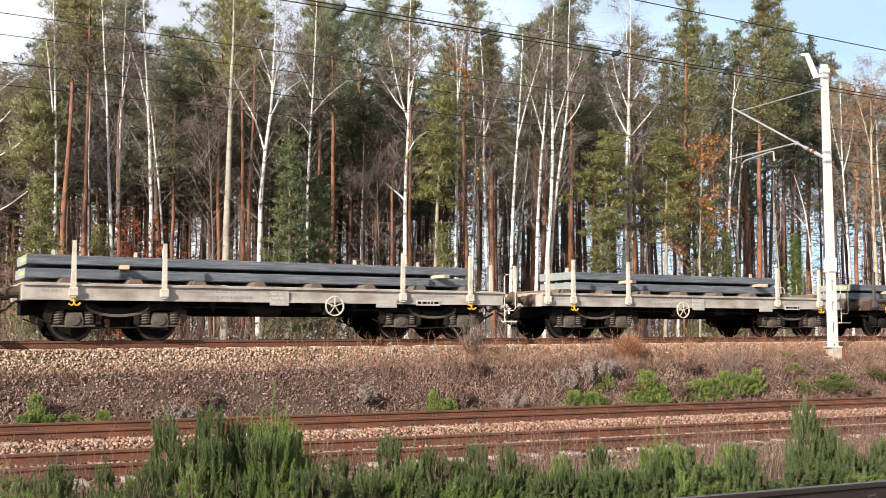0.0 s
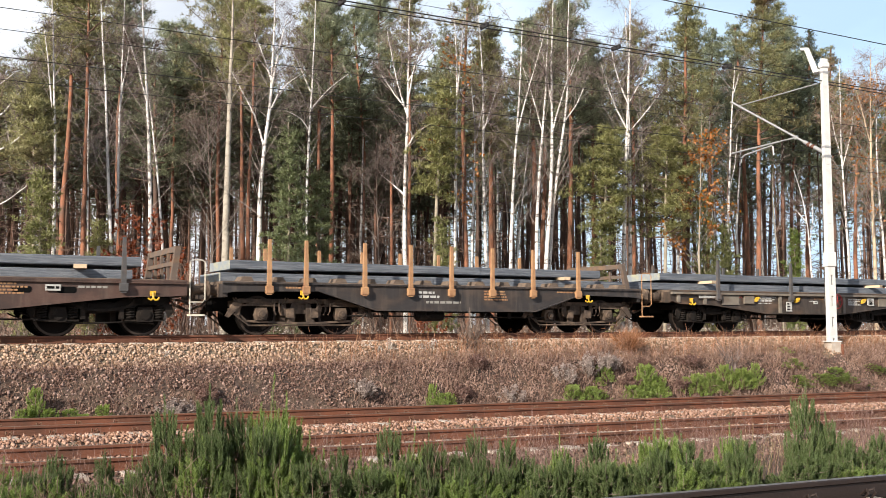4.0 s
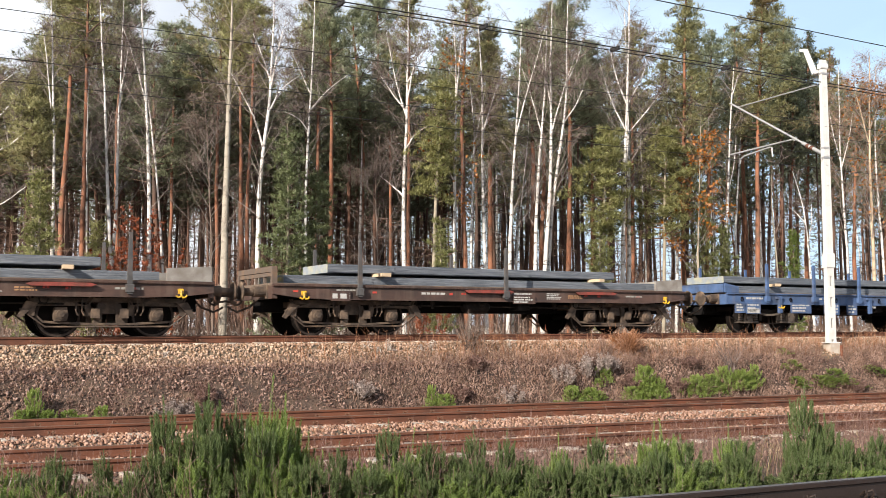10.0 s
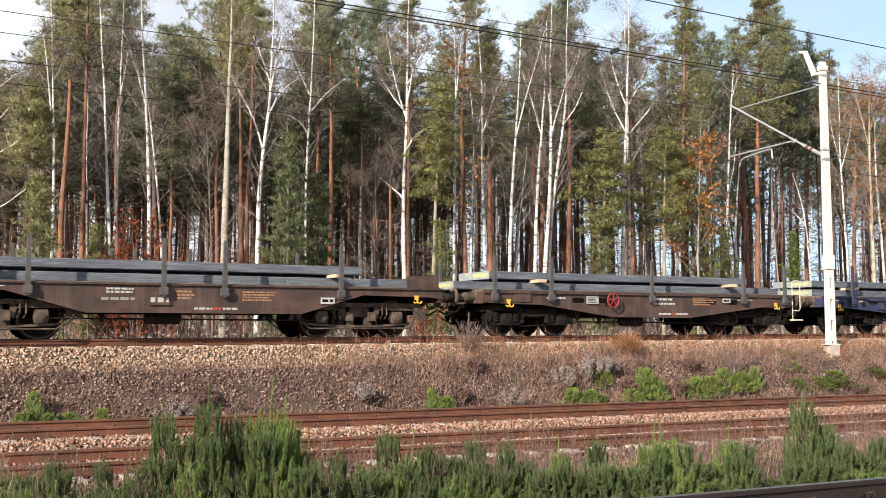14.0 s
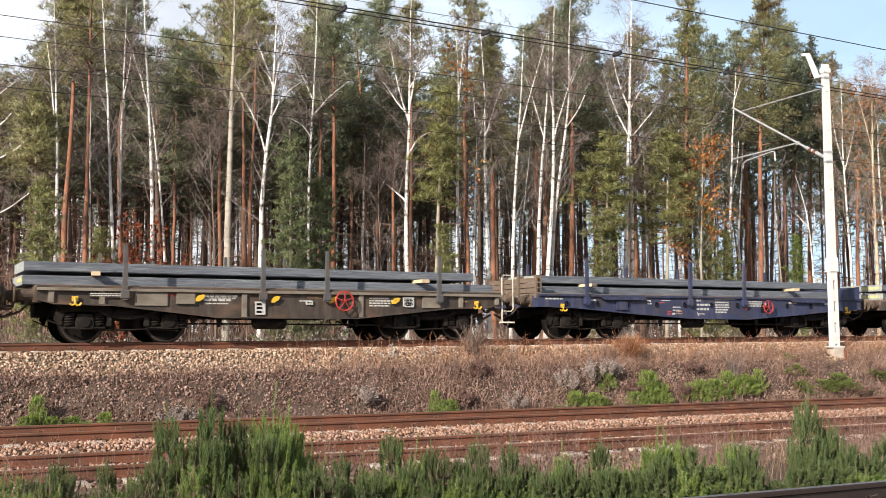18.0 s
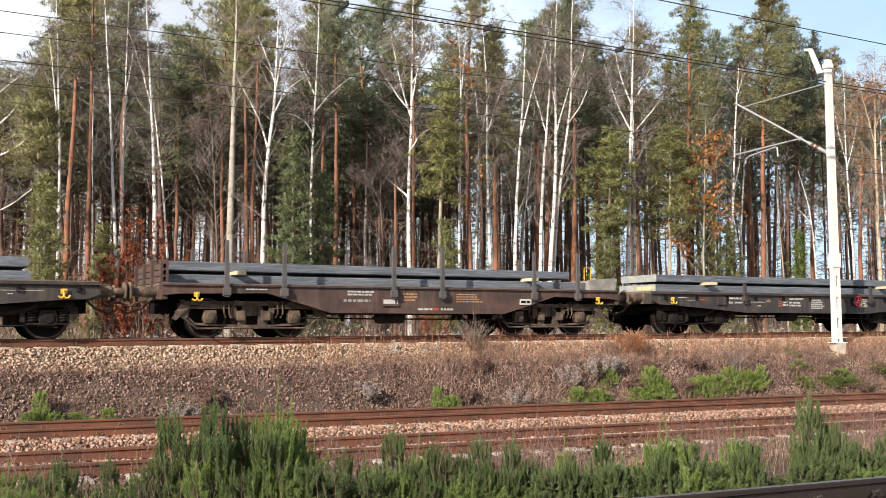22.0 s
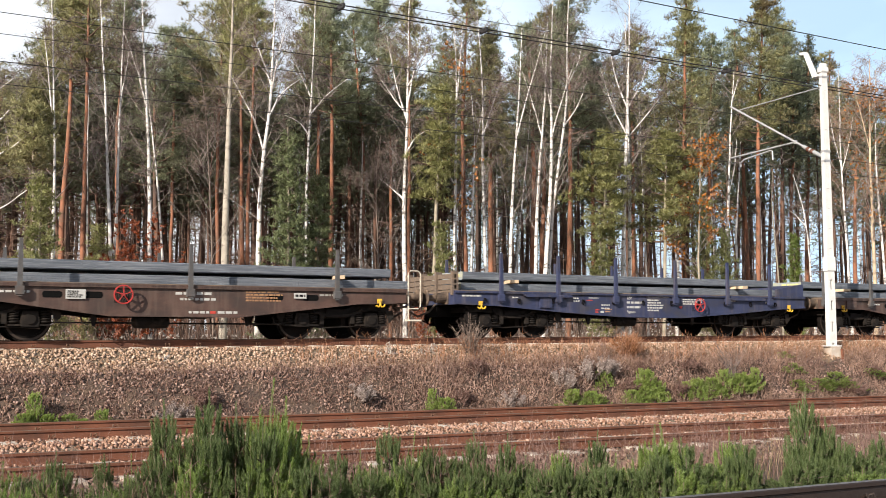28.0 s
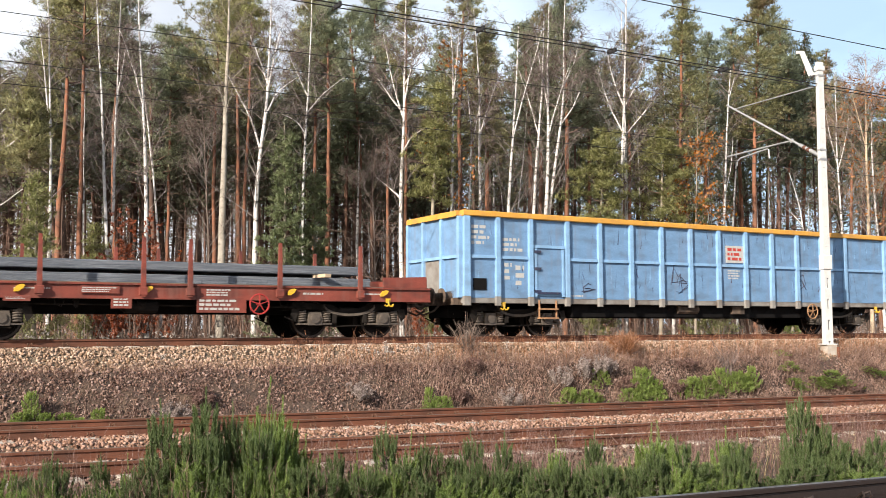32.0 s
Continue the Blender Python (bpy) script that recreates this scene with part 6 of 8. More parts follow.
def pine_form(t, line, d, crown, R, needles, seed, bark, cone=0.0, ragged=0.0, low=0, dense=1.0, dead=14, per=8, shoots=18):
    """Fills the thing t with a Scots pine: flaking trunk, crooked limbs, shelves of needle cushions from the height crown upward."""
    rng, g = random.Random(seed), np.random.default_rng(seed)
    H = line[-1].z
    f, boughs = Form(), Form()
    n = len(line)
    f.tube(line, [d / 2 * (1 - 0.80 * (i / (n - 1)) ** 1.3) + 0.012 for i in range(n)], 9, cap=False)
    centres, radii = [], []
    span = H - crown
    count = int((15 + 5.4 * span) * dense)
    lean = rng.uniform(0, 6.28)
    for k in range(count):
        u = (k + rng.random()) / count
        z = crown + span * u
        w = k * 2.4 + rng.uniform(-0.6, 0.6)
        dome = (0.45 + 0.75 * math.sin(math.pi * min(1.0, 0.16 + 0.74 * u)) ** 0.8) * (1 - 0.62 * u**3)
        spire = 1.12 - 1.0 * u
        reach = R * ((1 - cone) * dome + cone * spire) * rng.uniform(0.5, 1.12) * (1 + 0.18 * math.cos(w - lean))
        if rng.random() < ragged * 0.6:
            continue
        s = (z - line[0].z) / (H - line[0].z)
        rise = (-0.12 if low else 0.05) + 0.55 * u
        pts = limb(rng, boughs, along(line, s), (math.cos(w), math.sin(w), rise), reach, 0.034 * (1.35 - u), 0.4)
        for q in (0.38, 0.55, 0.72, 0.88, 1.0):
            if rng.random() < 0.84 * (1 - 0.35 * ragged) and q * reach > 0.25:
                p = along(pts, q)
                spread = 0.16 + 0.10 * reach
                centres.append((p.x + rng.uniform(-spread, spread), p.y + rng.uniform(-spread, spread), p.z + rng.uniform(-0.06, 0.14)))
                radii.append(rng.uniform(0.22, 0.46) * (1.15 - 0.3 * u))
    for k in range(4):
        p = along(line, 0.93 + 0.022 * k)
        centres.append((p.x, p.y, p.z + 0.06))
        radii.append(0.30 - 0.045 * k)
    for k in range(dead):
        w = rng.uniform(0, 6.28)
        z = rng.uniform(0.25 * crown, crown) if crown > 2 else 1.0
        s = (z - line[0].z) / (H - line[0].z)
        pts = limb(rng, boughs, along(line, s), (math.cos(w), math.sin(w), rng.uniform(-0.25, 0.25)), rng.uniform(0.5, 1.7), 0.016, 0.05, 5, 4, 0.24)
        for j in range(3):
            limb(rng, boughs, along(pts, rng.uniform(0.3, 0.9)), (math.cos(w) + rng.uniform(-0.9, 0.9), math.sin(w) + rng.uniform(-0.9, 0.9), rng.uniform(-0.4, 0.4)), rng.uniform(0.2, 0.6), 0.008, 0.0, 3, 3, 0.24)
    part("trunk", f, bark, t, "flaking pine trunk", smooth=True)
    part("branch_tier", boughs, M_bough, t, "crooked brown boughs", smooth=True)
    part("crown", puffs(g, "crown", centres, radii, shoots, per, 0.14, 0.025, needles), needles, t)
    return t


def pine_at(x, y, d, knots, crown, R, needles, seed, cone=0.0, ragged=0.0, low=0):
    """A pine of the front rows, its trunk led through knots of (aside, height)."""
    words = {"L_pine": "green", "L_pine_blue": "grey-green", "L_pine_light": "yellow-green", "L_pine_deep": "dark green"}
    tone = {L_pine: "green", L_pine_blue: "grey-green", L_pine_light: "yellow-green", L_pine_deep: "dark green"}[needles]
    form = "young Scots pine with sunlit %s boughs low down" if low else "Scots pine with a pointed %s crown and orange-brown trunk" if cone > 0.5 else "thin-crowned Scots pine, %s needles on an orange trunk" if ragged > 0.3 else "tall Scots pine with a %s crown and bare orange-brown trunk"
    t = thing("pine_tree", form % tone, "tree", "pines of the wood")
    line = stem_line(random.Random(seed), [(0.0, 0.0), *knots], 15, 0.035)
    pine_form(t, line, max(d, 0.12), crown, R, needles, seed, M_greybark if low else M_pine, cone, ragged, low)
    return set_tree(t, x, y)


def conifer_at(x, y, H, R, needles, seed):
    """Young conifer leafy down to the ground, in tiers of spreading boughs."""
    rng, g = random.Random(seed), np.random.default_rng(seed)
    tone = "dark green" if needles == L_spruce else "bright green"
    t = thing("young_conifer", "bushy %s young conifer with boughs to the ground" % tone, "tree", "young conifers at the wood's edge")
    f = Form()
    line = stem_line(rng, [(0, 0), (0.05, H * 0.5), (0, H)], 12, 0.02)
    f.tube(line, [0.08 * (1 - 0.85 * i / 11) + 0.006 for i in range(12)], 7, cap=False)
    centres, radii = [], []
    n = int(16 + 11 * H)
    for k in range(n):
        s = 0.06 + 0.91 * k / n
        w = k * 2.4 + rng.uniform(-0.5, 0.5)
        reach = R * (1.08 - s) ** 0.75 * rng.uniform(0.55, 1.2) + 0.1
        pts = limb(rng, f, along(line, s), (math.cos(w), math.sin(w), 0.08), reach, 0.016, 0.3, 4)
        for q in np.arange(0.35, 1.01, 0.26 / max(reach, 0.26)):
            p = along(pts, q)
            centres.append((p.x + rng.uniform(-0.1, 0.1), p.y + rng.uniform(-0.1, 0.1), p.z + rng.uniform(-0.05, 0.05)))
            radii.append(rng.uniform(0.16, 0.30))
    part("trunk", f, M_greybark, t, smooth=True)
    part("crown", puffs(g, "crown", centres, radii, 15, 8, 0.115, 0.023, needles, 0.45), needles, t)
    return set_tree(t, x, y)


def birch_at(x, y, d, knots, seed, forks=(), low=0.36, dense=1.0, bark=None, twig=None, leaves=None, leafy_share=0.2, words=""):
    """Bare birch: white stem led through knots of (aside, height), forks of their own, rising limbs and hanging hair-thin twigs."""
    rng, g = random.Random(seed), np.random.default_rng(seed)
    words = words or ("white birch with a few last orange leaves" if leaves else "bare white birch with forked stems" if len(forks) > 1 else "thin bare birch sapling" if d < 0.1 else "slender bare white birch")
    t = thing("birch_tree", words, "tree", "birches of the wood")
    f, fl = Form(), Form()
    main = stem_line(rng, [(0.0, 0.0), *knots], 18, 0.022)
    n = len(main)
    f.tube(main, [d / 2 * (1 - 0.88 * (i / (n - 1)) ** 1.25) + 0.004 for i in range(n)], 8, cap=False)
    H = main[-1].z
    lines = [(main, low, int(20 * dense), 1.0)]
    for k in forks:
        line = stem_line(rng, k, 8, 0.02, rng.uniform(-0.8, 0.8))
        # a fork leaves the stem where it starts
        near = min(main, key=lambda p: abs(p.z - line[0].z))
        shift = Vector((0, near.y, 0))
        line = [p + shift for p in line]
        f.tube(line, [d * 0.18 * (1 - 0.85 * i / 7) + 0.005 for i in range(8)], 6, cap=False)
        lines.append((line, 0.2, int(9 * dense), 0.6))
    base, way, length = [], [], []
    for line, start, count, big in lines:
        for k in range(count):
            s = start + (0.98 - start) * (k + rng.random()) / max(count, 1)
            w = rng.uniform(0, 6.28)
            r = (0.9 + 0.16 * H * (1.05 - s)) * rng.uniform(0.5, 1.25) * big
            pts = limb(rng, fl, along(line, s), (math.cos(w), math.sin(w), rng.uniform(0.7, 1.7)), r, (0.015 * (1.25 - s) + 0.004) * (0.6 + 2.2 * d), 0.25, 6, 5, 0.13)
            for j in range(3):
                v = w + rng.uniform(-1.3, 1.3)
                sub = limb(rng, fl, along(pts, rng.uniform(0.3, 0.85)), (math.cos(v), math.sin(v), rng.uniform(0.5, 1.5)), r * rng.uniform(0.25, 0.5), 0.008, 0.1, 4, 3, 0.2)
                for q in range(6):
                    p = along(sub, rng.uniform(0.2, 1.0))
                    base.append(tuple(p))
                    way.append((rng.gauss(0, 1) + 0.5 * math.cos(v), rng.gauss(0, 1) + 0.5 * math.sin(v), rng.uniform(-0.8, 1.2)))
                    length.append(rng.uniform(0.2, 0.65))
    base, way, length = np.array(base), np.array(way), np.array(length)
    nn = unit(way)
    more = np.concatenate([base + nn * (length * q)[:, None] for q in (0.35, 0.6, 0.85)])
    mw = np.concatenate([nn] * 3) * 0.6 + g.normal(size=more.shape) * 0.7
    mw[:, 2] -= 0.25
    sets = [blades(g, base, way, length, 0.012), blades(g, more, mw, g.uniform(0.12, 0.42, len(more)), 0.009)]
    part("trunk", f, bark or M_birch, t, "", smooth=True)
    part("branch_tier", fl, M_limb if bark != M_aspen else M_aspen, t, "thin grey-brown boughs", smooth=True)
    part("branchwork", tri_mesh("branchwork", *joined(sets), twig or M_paletwig), M_paletwig, t, "bare hair-thin twigs")
    if leaves:
        pick = more[(g.random(len(more)) < leafy_share) & (more[:, 2] < 0.92 * H)]
        part("foliage", tri_mesh("foliage", *blades(g, pick, g.normal(size=pick.shape), 0.13, 0.12), leaves), leaves, t, "last orange autumn leaves")
    return set_tree(t, x, y)


# birches and the aspen of the front row
birch_at(2.30, 34.49, 0.17, [(-0.02, 3.79), (-0.04, 7.13), (-0.01, 10.53)], 201, forks=[[(-0.05, 6.25), (1.2, 6.63), (1.89, 7.21), (2.71, 7.92)], [(-0.06, 6.78), (1.17, 7.66), (1.94, 8.51), (2.21, 9.3)], [(-0.02, 4.49), (1.25, 4.91), (2.28, 5.5)], [(-0.05, 7.31), (1.15, 8.52), (1.84, 8.91)]], low=0.5)
birch_at(5.09, 34.78, 0.14, [(-0.04, 3.91), (-0.09, 6.49), (-0.2, 9.3), (-0.35, 12.71)], 202, forks=[[(-0.23, 8.36), (-0.36, 10.24), (-0.44, 11.19)]])
birch_at(6.45, 36.48, 0.08, [(-0.04, 4.08), (-0.07, 6.24), (-0.08, 8.72), (-0.1, 10.42)], 203, low=0.6)
birch_at(7.05, 34.51, 0.14, [(-0.19, 3.96), (-0.29, 5.28), (-0.36, 7.55), (-0.5, 9.85), (-0.74, 12.96)], 204)
birch_at(6.93, 34.94, 0.13, [(0.08, 3.99), (0.14, 5.7), (0.16, 7.61), (0.21, 9.74), (0.26, 12.67)], 205, forks=[[(0.2, 8.96), (0.41, 10.13), (0.51, 10.71)]])
birch_at(8.08, 34.16, 0.18, [(-0.08, 3.97), (-0.16, 6.44), (-0.3, 8.74), (-0.44, 10.87), (-0.56, 13.22)], 206, forks=[[(-0.3, 8.74), (-0.64, 10.29), (-1.0, 11.26)]])
birch_at(8.78, 34.80, 0.10, [(-0.2, 4.04), (-0.37, 6.18), (-0.62, 8.15), (-0.84, 9.73), (-1.0, 11.53)], 207, low=0.55)
birch_at(10.33, 33.51, 0.30, [(0.02, 4.01), (0.05, 7.68), (0.11, 10.22), (0.15, 13.4)], 208, bark=M_aspen, twig=M_twig, low=0.62, words='tall aspen with a pale olive trunk and bare limbs')
birch_at(11.34, 33.03, 0.20, [(0.06, 4.01), (0.11, 6.32), (0.21, 7.3), (0.4, 8.47), (0.5, 10.04), (0.54, 11.62), (0.55, 13.02)], 209, forks=[[(0.21, 7.33), (-0.09, 8.37), (-0.48, 9.06), (-0.96, 9.95)], [(0.41, 8.56), (0.83, 9.35), (1.45, 9.74)], [(0.48, 9.45), (0.82, 10.83), (1.05, 11.62)], [(0.48, 9.45), (0.18, 10.43), (-0.15, 11.23)]])
birch_at(14.11, 35.49, 0.14, [(-0.02, 4.28), (-0.03, 6.4), (0.06, 8.76), (0.17, 11.14), (0.28, 14.43)], 210, forks=[[(0.06, 9.32), (0.67, 10.17), (1.46, 10.81)], [(0.06, 8.55), (-0.28, 9.02), (-0.75, 9.2)], [(0.09, 10.06), (-0.3, 10.93), (-0.62, 11.58)]])
birch_at(17.47, 33.97, 0.19, [(-0.05, 4.29), (-0.1, 6.22), (0.01, 7.94), (0.06, 9.9), (0.08, 12.09), (0.13, 14.08)], 211, forks=[[(0.04, 9.25), (-0.31, 10.34), (-0.57, 11.55), (-0.74, 12.54)], [(0.06, 9.9), (0.36, 11.43), (0.62, 12.97)], [(0.04, 9.47), (-0.35, 9.9), (-0.95, 10.78)], [(0.03, 7.99), (0.4, 8.59), (1.04, 8.85)], [(-0.1, 6.22), (-0.52, 6.65), (-1.04, 7.08)], [(0.04, 10.56), (0.51, 11.21), (0.77, 11.98)]])
birch_at(19.38, 33.61, 0.16, [(0.03, 4.33), (0.07, 8.49), (0.12, 10.7), (0.0, 13.16)], 212, forks=[[(0.1, 10.03), (0.24, 11.59), (0.35, 12.93)], [(0.06, 6.73), (-0.26, 7.39), (-0.52, 8.05)]], leaves=L_orange)
birch_at(20.25, 33.94, 0.11, [(0.08, 4.38), (0.16, 7.27), (0.28, 8.61), (0.11, 9.97), (0.05, 10.87)], 213, forks=[[(0.28, 8.57), (0.49, 9.63), (0.63, 10.42)]], low=0.5)
birch_at(20.84, 33.55, 0.16, [(-0.1, 4.38), (-0.19, 6.82), (-0.15, 9.73), (-0.2, 11.76), (-0.37, 13.82)], 214, forks=[[(-0.16, 8.83), (0.18, 9.95), (0.5, 10.85)]])
birch_at(21.70, 33.46, 0.17, [(0.12, 4.4), (0.23, 6.86), (0.38, 8.89), (0.54, 10.93), (0.63, 13.23)], 215, forks=[[(0.41, 8.89), (0.83, 10.59), (1.17, 11.66), (1.53, 12.99)]])
birch_at(23.27, 35.65, 0.09, [(0.3, 4.61), (0.56, 6.99), (0.77, 8.92), (0.91, 10.61)], 216, low=0.5)
birch_at(22.78, 33.25, 0.17, [(0.1, 4.43), (0.2, 6.91), (0.38, 8.95), (0.56, 11.24), (0.63, 13.56)], 217, forks=[[(0.38, 8.95), (0.05, 10.33), (-0.32, 11.71)]])
birch_at(22.98, 33.01, 0.20, [(0.22, 4.41), (0.43, 6.89), (0.48, 9.16), (0.44, 11.45), (0.57, 14.45)], 218, forks=[[(0.48, 8.93), (0.79, 10.07), (1.07, 10.98), (1.49, 12.13)], [(0.49, 9.84), (0.17, 11.68), (0.03, 13.06)]])
birch_at(23.20, 33.12, 0.17, [(0.24, 4.43), (0.5, 7.37), (0.86, 9.19), (1.02, 11.03), (0.98, 13.12), (1.09, 14.75)], 219, forks=[[(0.88, 9.42), (1.39, 10.11), (1.68, 11.03)], [(1.02, 11.03), (1.46, 11.96), (1.66, 12.88)]])
birch_at(26.51, 32.45, 0.20, [(0.11, 4.5), (0.23, 7.75), (0.34, 10.1), (0.46, 12.46), (0.56, 15.81)], 220, forks=[[(0.28, 9.27), (-0.28, 10.33), (-0.77, 11.99)], [(0.35, 10.33), (-0.14, 11.51), (-0.35, 12.94)]], dense=1.5)
birch_at(26.97, 32.52, 0.17, [(0.05, 4.52), (0.11, 7.79), (0.09, 9.45), (0.06, 11.82), (0.04, 14.46)], 221, forks=[[(0.09, 9.21), (0.8, 10.03), (1.41, 10.86)], [(0.09, 10.39), (0.72, 11.58), (1.09, 12.78)]], dense=1.5)
birch_at(29.24, 33.96, 0.09, [(-0.09, 4.7), (-0.18, 7.67), (-0.23, 9.91), (-0.28, 11.41)], 222, low=0.55)
birch_at(29.98, 33.08, 0.15, [(0.16, 4.67), (0.32, 7.35), (0.24, 10.57), (0.23, 12.31)], 223, low=0.6)
birch_at(31.48, 31.65, 0.15, [(0.1, 4.62), (0.18, 7.03), (0.35, 9.71), (0.57, 12.42)], 224, forks=[[(0.18, 6.91), (0.6, 8.25), (0.78, 9.47)], [(0.45, 10.94), (0.76, 11.68), (0.95, 12.17)]], low=0.5, dense=0.6)
birch_at(36.05, 30.86, 0.11, [(-0.29, 4.72), (-0.44, 6.22), (-0.77, 7.48), (-0.93, 8.03)], 225, forks=[[(-0.28, 4.97), (-0.0, 5.85), (0.12, 6.6)], [(-0.4, 5.72), (-0.73, 6.35), (-0.97, 6.6)]], low=0.5, dense=0.35)
birch_at(34.55, 31.27, 0.09, [(-0.27, 4.7), (-0.36, 5.69), (-0.46, 7.43), (-0.36, 8.18)], 226, low=0.6, dense=0.3, bark=M_greybark)
birch_at(38.74, 31.15, 0.13, [(-0.1, 4.84), (-0.19, 7.43), (-0.24, 9.78), (-0.2, 13.21)], 227, forks=[[(-0.22, 8.73), (-0.54, 10.04), (-0.63, 11.36)], [(-0.21, 8.47), (0.23, 9.78), (0.45, 11.09)]], dense=1.6, twig=M_goldtwig)
birch_at(39.65, 30.61, 0.19, [(0.01, 4.83), (0.02, 7.16), (0.11, 11.08), (0.23, 13.73)], 228, forks=[[(0.08, 9.51), (-0.41, 11.09), (-0.75, 12.41)], [(0.11, 10.29), (0.64, 11.34), (0.99, 12.4)]], leaves=L_orange, leafy_share=0.12, dense=2.2, twig=M_goldtwig, bark=M_goldbirch)
birch_at(40.98, 30.93, 0.14, [(-0.15, 4.9), (-0.25, 7.01), (-0.37, 8.87), (-0.14, 13.44)], 229, leaves=L_orange, dense=1.8, twig=M_goldtwig)
birch_at(29.14, 30.85, 0.11, [(0.11, 4.48), (0.22, 7.02), (0.34, 10.06)], 230, low=0.3, dense=1.3, bark=M_greybark, twig=M_twig, leaves=L_orange, leafy_share=0.85, words='slim tree hung with orange autumn leaves')
birch_at(10.20, 34.14, 0.07, [(-0.12, 4.05), (-0.23, 6.19), (-0.38, 8.76), (-0.64, 10.35)], 231, forks=[[(-0.23, 6.19), (-0.59, 7.18), (-0.81, 8.56)], [(-0.28, 6.78), (0.08, 7.97), (0.26, 8.76)]], low=0.3, dense=1.4, bark=M_twig, twig=M_twig, words='brown bare tree with tangled hanging twigs')
birch_at(17.00, 35.15, 0.08, [(-0.1, 4.36), (-0.19, 6.77), (-0.01, 8.75)], 232, forks=[[(-0.14, 6.11), (-0.71, 6.77), (-1.37, 6.99)], [(-0.17, 6.55), (0.38, 7.42), (0.6, 8.09)]], low=0.25, dense=1.2, bark=M_twig, twig=M_twig, words='brown bare tree with tangled hanging twigs')
# pines of the front rows
pine_at(6.26, 36.50, 0.18, [(0.0, 4.07), (0.01, 8.8), (0.03, 12.82), (0.04, 14.04)], 10.3, 1.09, L_pine, 233, ragged=0.5)
pine_at(5.66, 37.50, 0.22, [(-0.0, 4.12), (-0.0, 6.51), (0.17, 8.32), (0.19, 9.94), (0.26, 13.63)], 9.9, 1.11, L_pine, 234)
pine_at(4.39, 33.15, 0.11, [(-0.09, 3.77), (-0.2, 6.22), (-0.22, 8.52)], 6.2, 0.63, L_pine, 235, low=1)
pine_at(8.24, 39.96, 0.17, [(-0.08, 4.39), (-0.22, 9.21), (0.09, 11.89), (0.27, 14.13)], 10.3, 1.17, L_pine_blue, 236)
pine_at(11.21, 43.99, 0.16, [(-0.02, 4.78), (-0.05, 9.47), (0.02, 14.37)], 11.0, 1.26, L_pine_blue, 237)
pine_at(12.76, 41.97, 0.18, [(-0.06, 4.69), (-0.13, 8.3), (0.0, 12.95), (0.1, 16.43)], 10.4, 1.80, L_pine, 238)
pine_at(12.52, 37.96, 0.17, [(-0.08, 4.4), (-0.15, 6.82), (-0.25, 9.94), (-0.35, 12.87), (-0.26, 14.46)], 10.2, 1.06, L_pine, 239)
pine_at(12.62, 37.56, 0.15, [(-0.08, 4.37), (-0.15, 6.56), (0.07, 8.32), (0.05, 10.09), (0.13, 13.68)], 10.3, 1.12, L_pine_light, 240, ragged=0.4)
pine_at(16.00, 38.99, 0.20, [(-0.02, 4.59), (-0.05, 10.26), (0.03, 13.14), (-0.1, 14.84)], 9.9, 1.38, L_pine, 241)
pine_at(15.78, 37.21, 0.21, [(0.02, 4.46), (0.05, 8.08), (0.04, 10.13), (-0.05, 14.18)], 9.8, 1.33, L_pine_blue, 242, ragged=0.2)
pine_at(19.35, 42.02, 0.20, [(0.04, 4.92), (0.11, 9.6), (-0.24, 13.29), (-0.45, 15.69)], 9.9, 1.38, L_pine_blue, 243)
pine_at(23.08, 48.00, 0.16, [(-0.0, 5.48), (-0.01, 12.68), (-0.02, 18.96)], 16.2, 0.96, L_pine_blue, 244)
pine_at(19.83, 40.00, 0.16, [(-0.0, 4.8), (-0.0, 8.31), (-0.15, 13.91)], 9.3, 1.20, L_pine_blue, 245)
pine_at(19.69, 38.00, 0.16, [(0.0, 4.65), (0.01, 7.29), (0.02, 15.13)], 10.7, 1.03, L_pine, 246, ragged=0.4)
pine_at(17.99, 32.85, 0.16, [(0.1, 4.23), (0.19, 6.54), (0.37, 9.73), (0.44, 10.38)], 5.9, 0.72, L_pine_light, 247, low=1)
pine_at(21.33, 35.97, 0.23, [(-0.06, 4.57), (-0.14, 7.86), (-0.2, 9.04), (0.07, 15.05)], 7.9, 1.38, L_pine, 248, ragged=0.4)
pine_at(22.87, 36.49, 0.24, [(-0.02, 4.66), (-0.04, 8.04), (-0.01, 11.72), (-0.09, 14.2)], 8.5, 1.16, L_pine, 249)
pine_at(24.53, 36.05, 0.27, [(0.11, 4.68), (0.21, 7.37), (0.15, 10.57), (-0.06, 14.32)], 8.8, 1.17, L_pine_blue, 250)
pine_at(26.40, 38.06, 0.23, [(0.13, 4.89), (0.27, 8.0), (0.4, 12.2), (0.7, 15.92)], 9.8, 1.33, L_pine, 251)
pine_at(26.09, 35.54, 0.25, [(0.09, 4.7), (0.17, 7.41), (0.23, 9.89), (0.11, 15.8)], 9.4, 1.58, L_pine_blue, 252)
pine_at(29.42, 38.00, 0.20, [(-0.01, 4.99), (-0.02, 7.93), (-0.07, 11.44), (-0.08, 14.3)], 9.8, 1.37, L_pine_blue, 253)
pine_at(24.88, 31.64, 0.15, [(0.09, 4.39), (0.17, 6.84), (0.36, 8.76)], 4.8, 1.00, L_pine_light, 254, low=1)
pine_at(30.99, 37.02, 0.19, [(0.03, 4.98), (0.08, 8.72), (0.06, 10.6), (0.22, 15.23)], 10.6, 1.20, L_pine, 255)
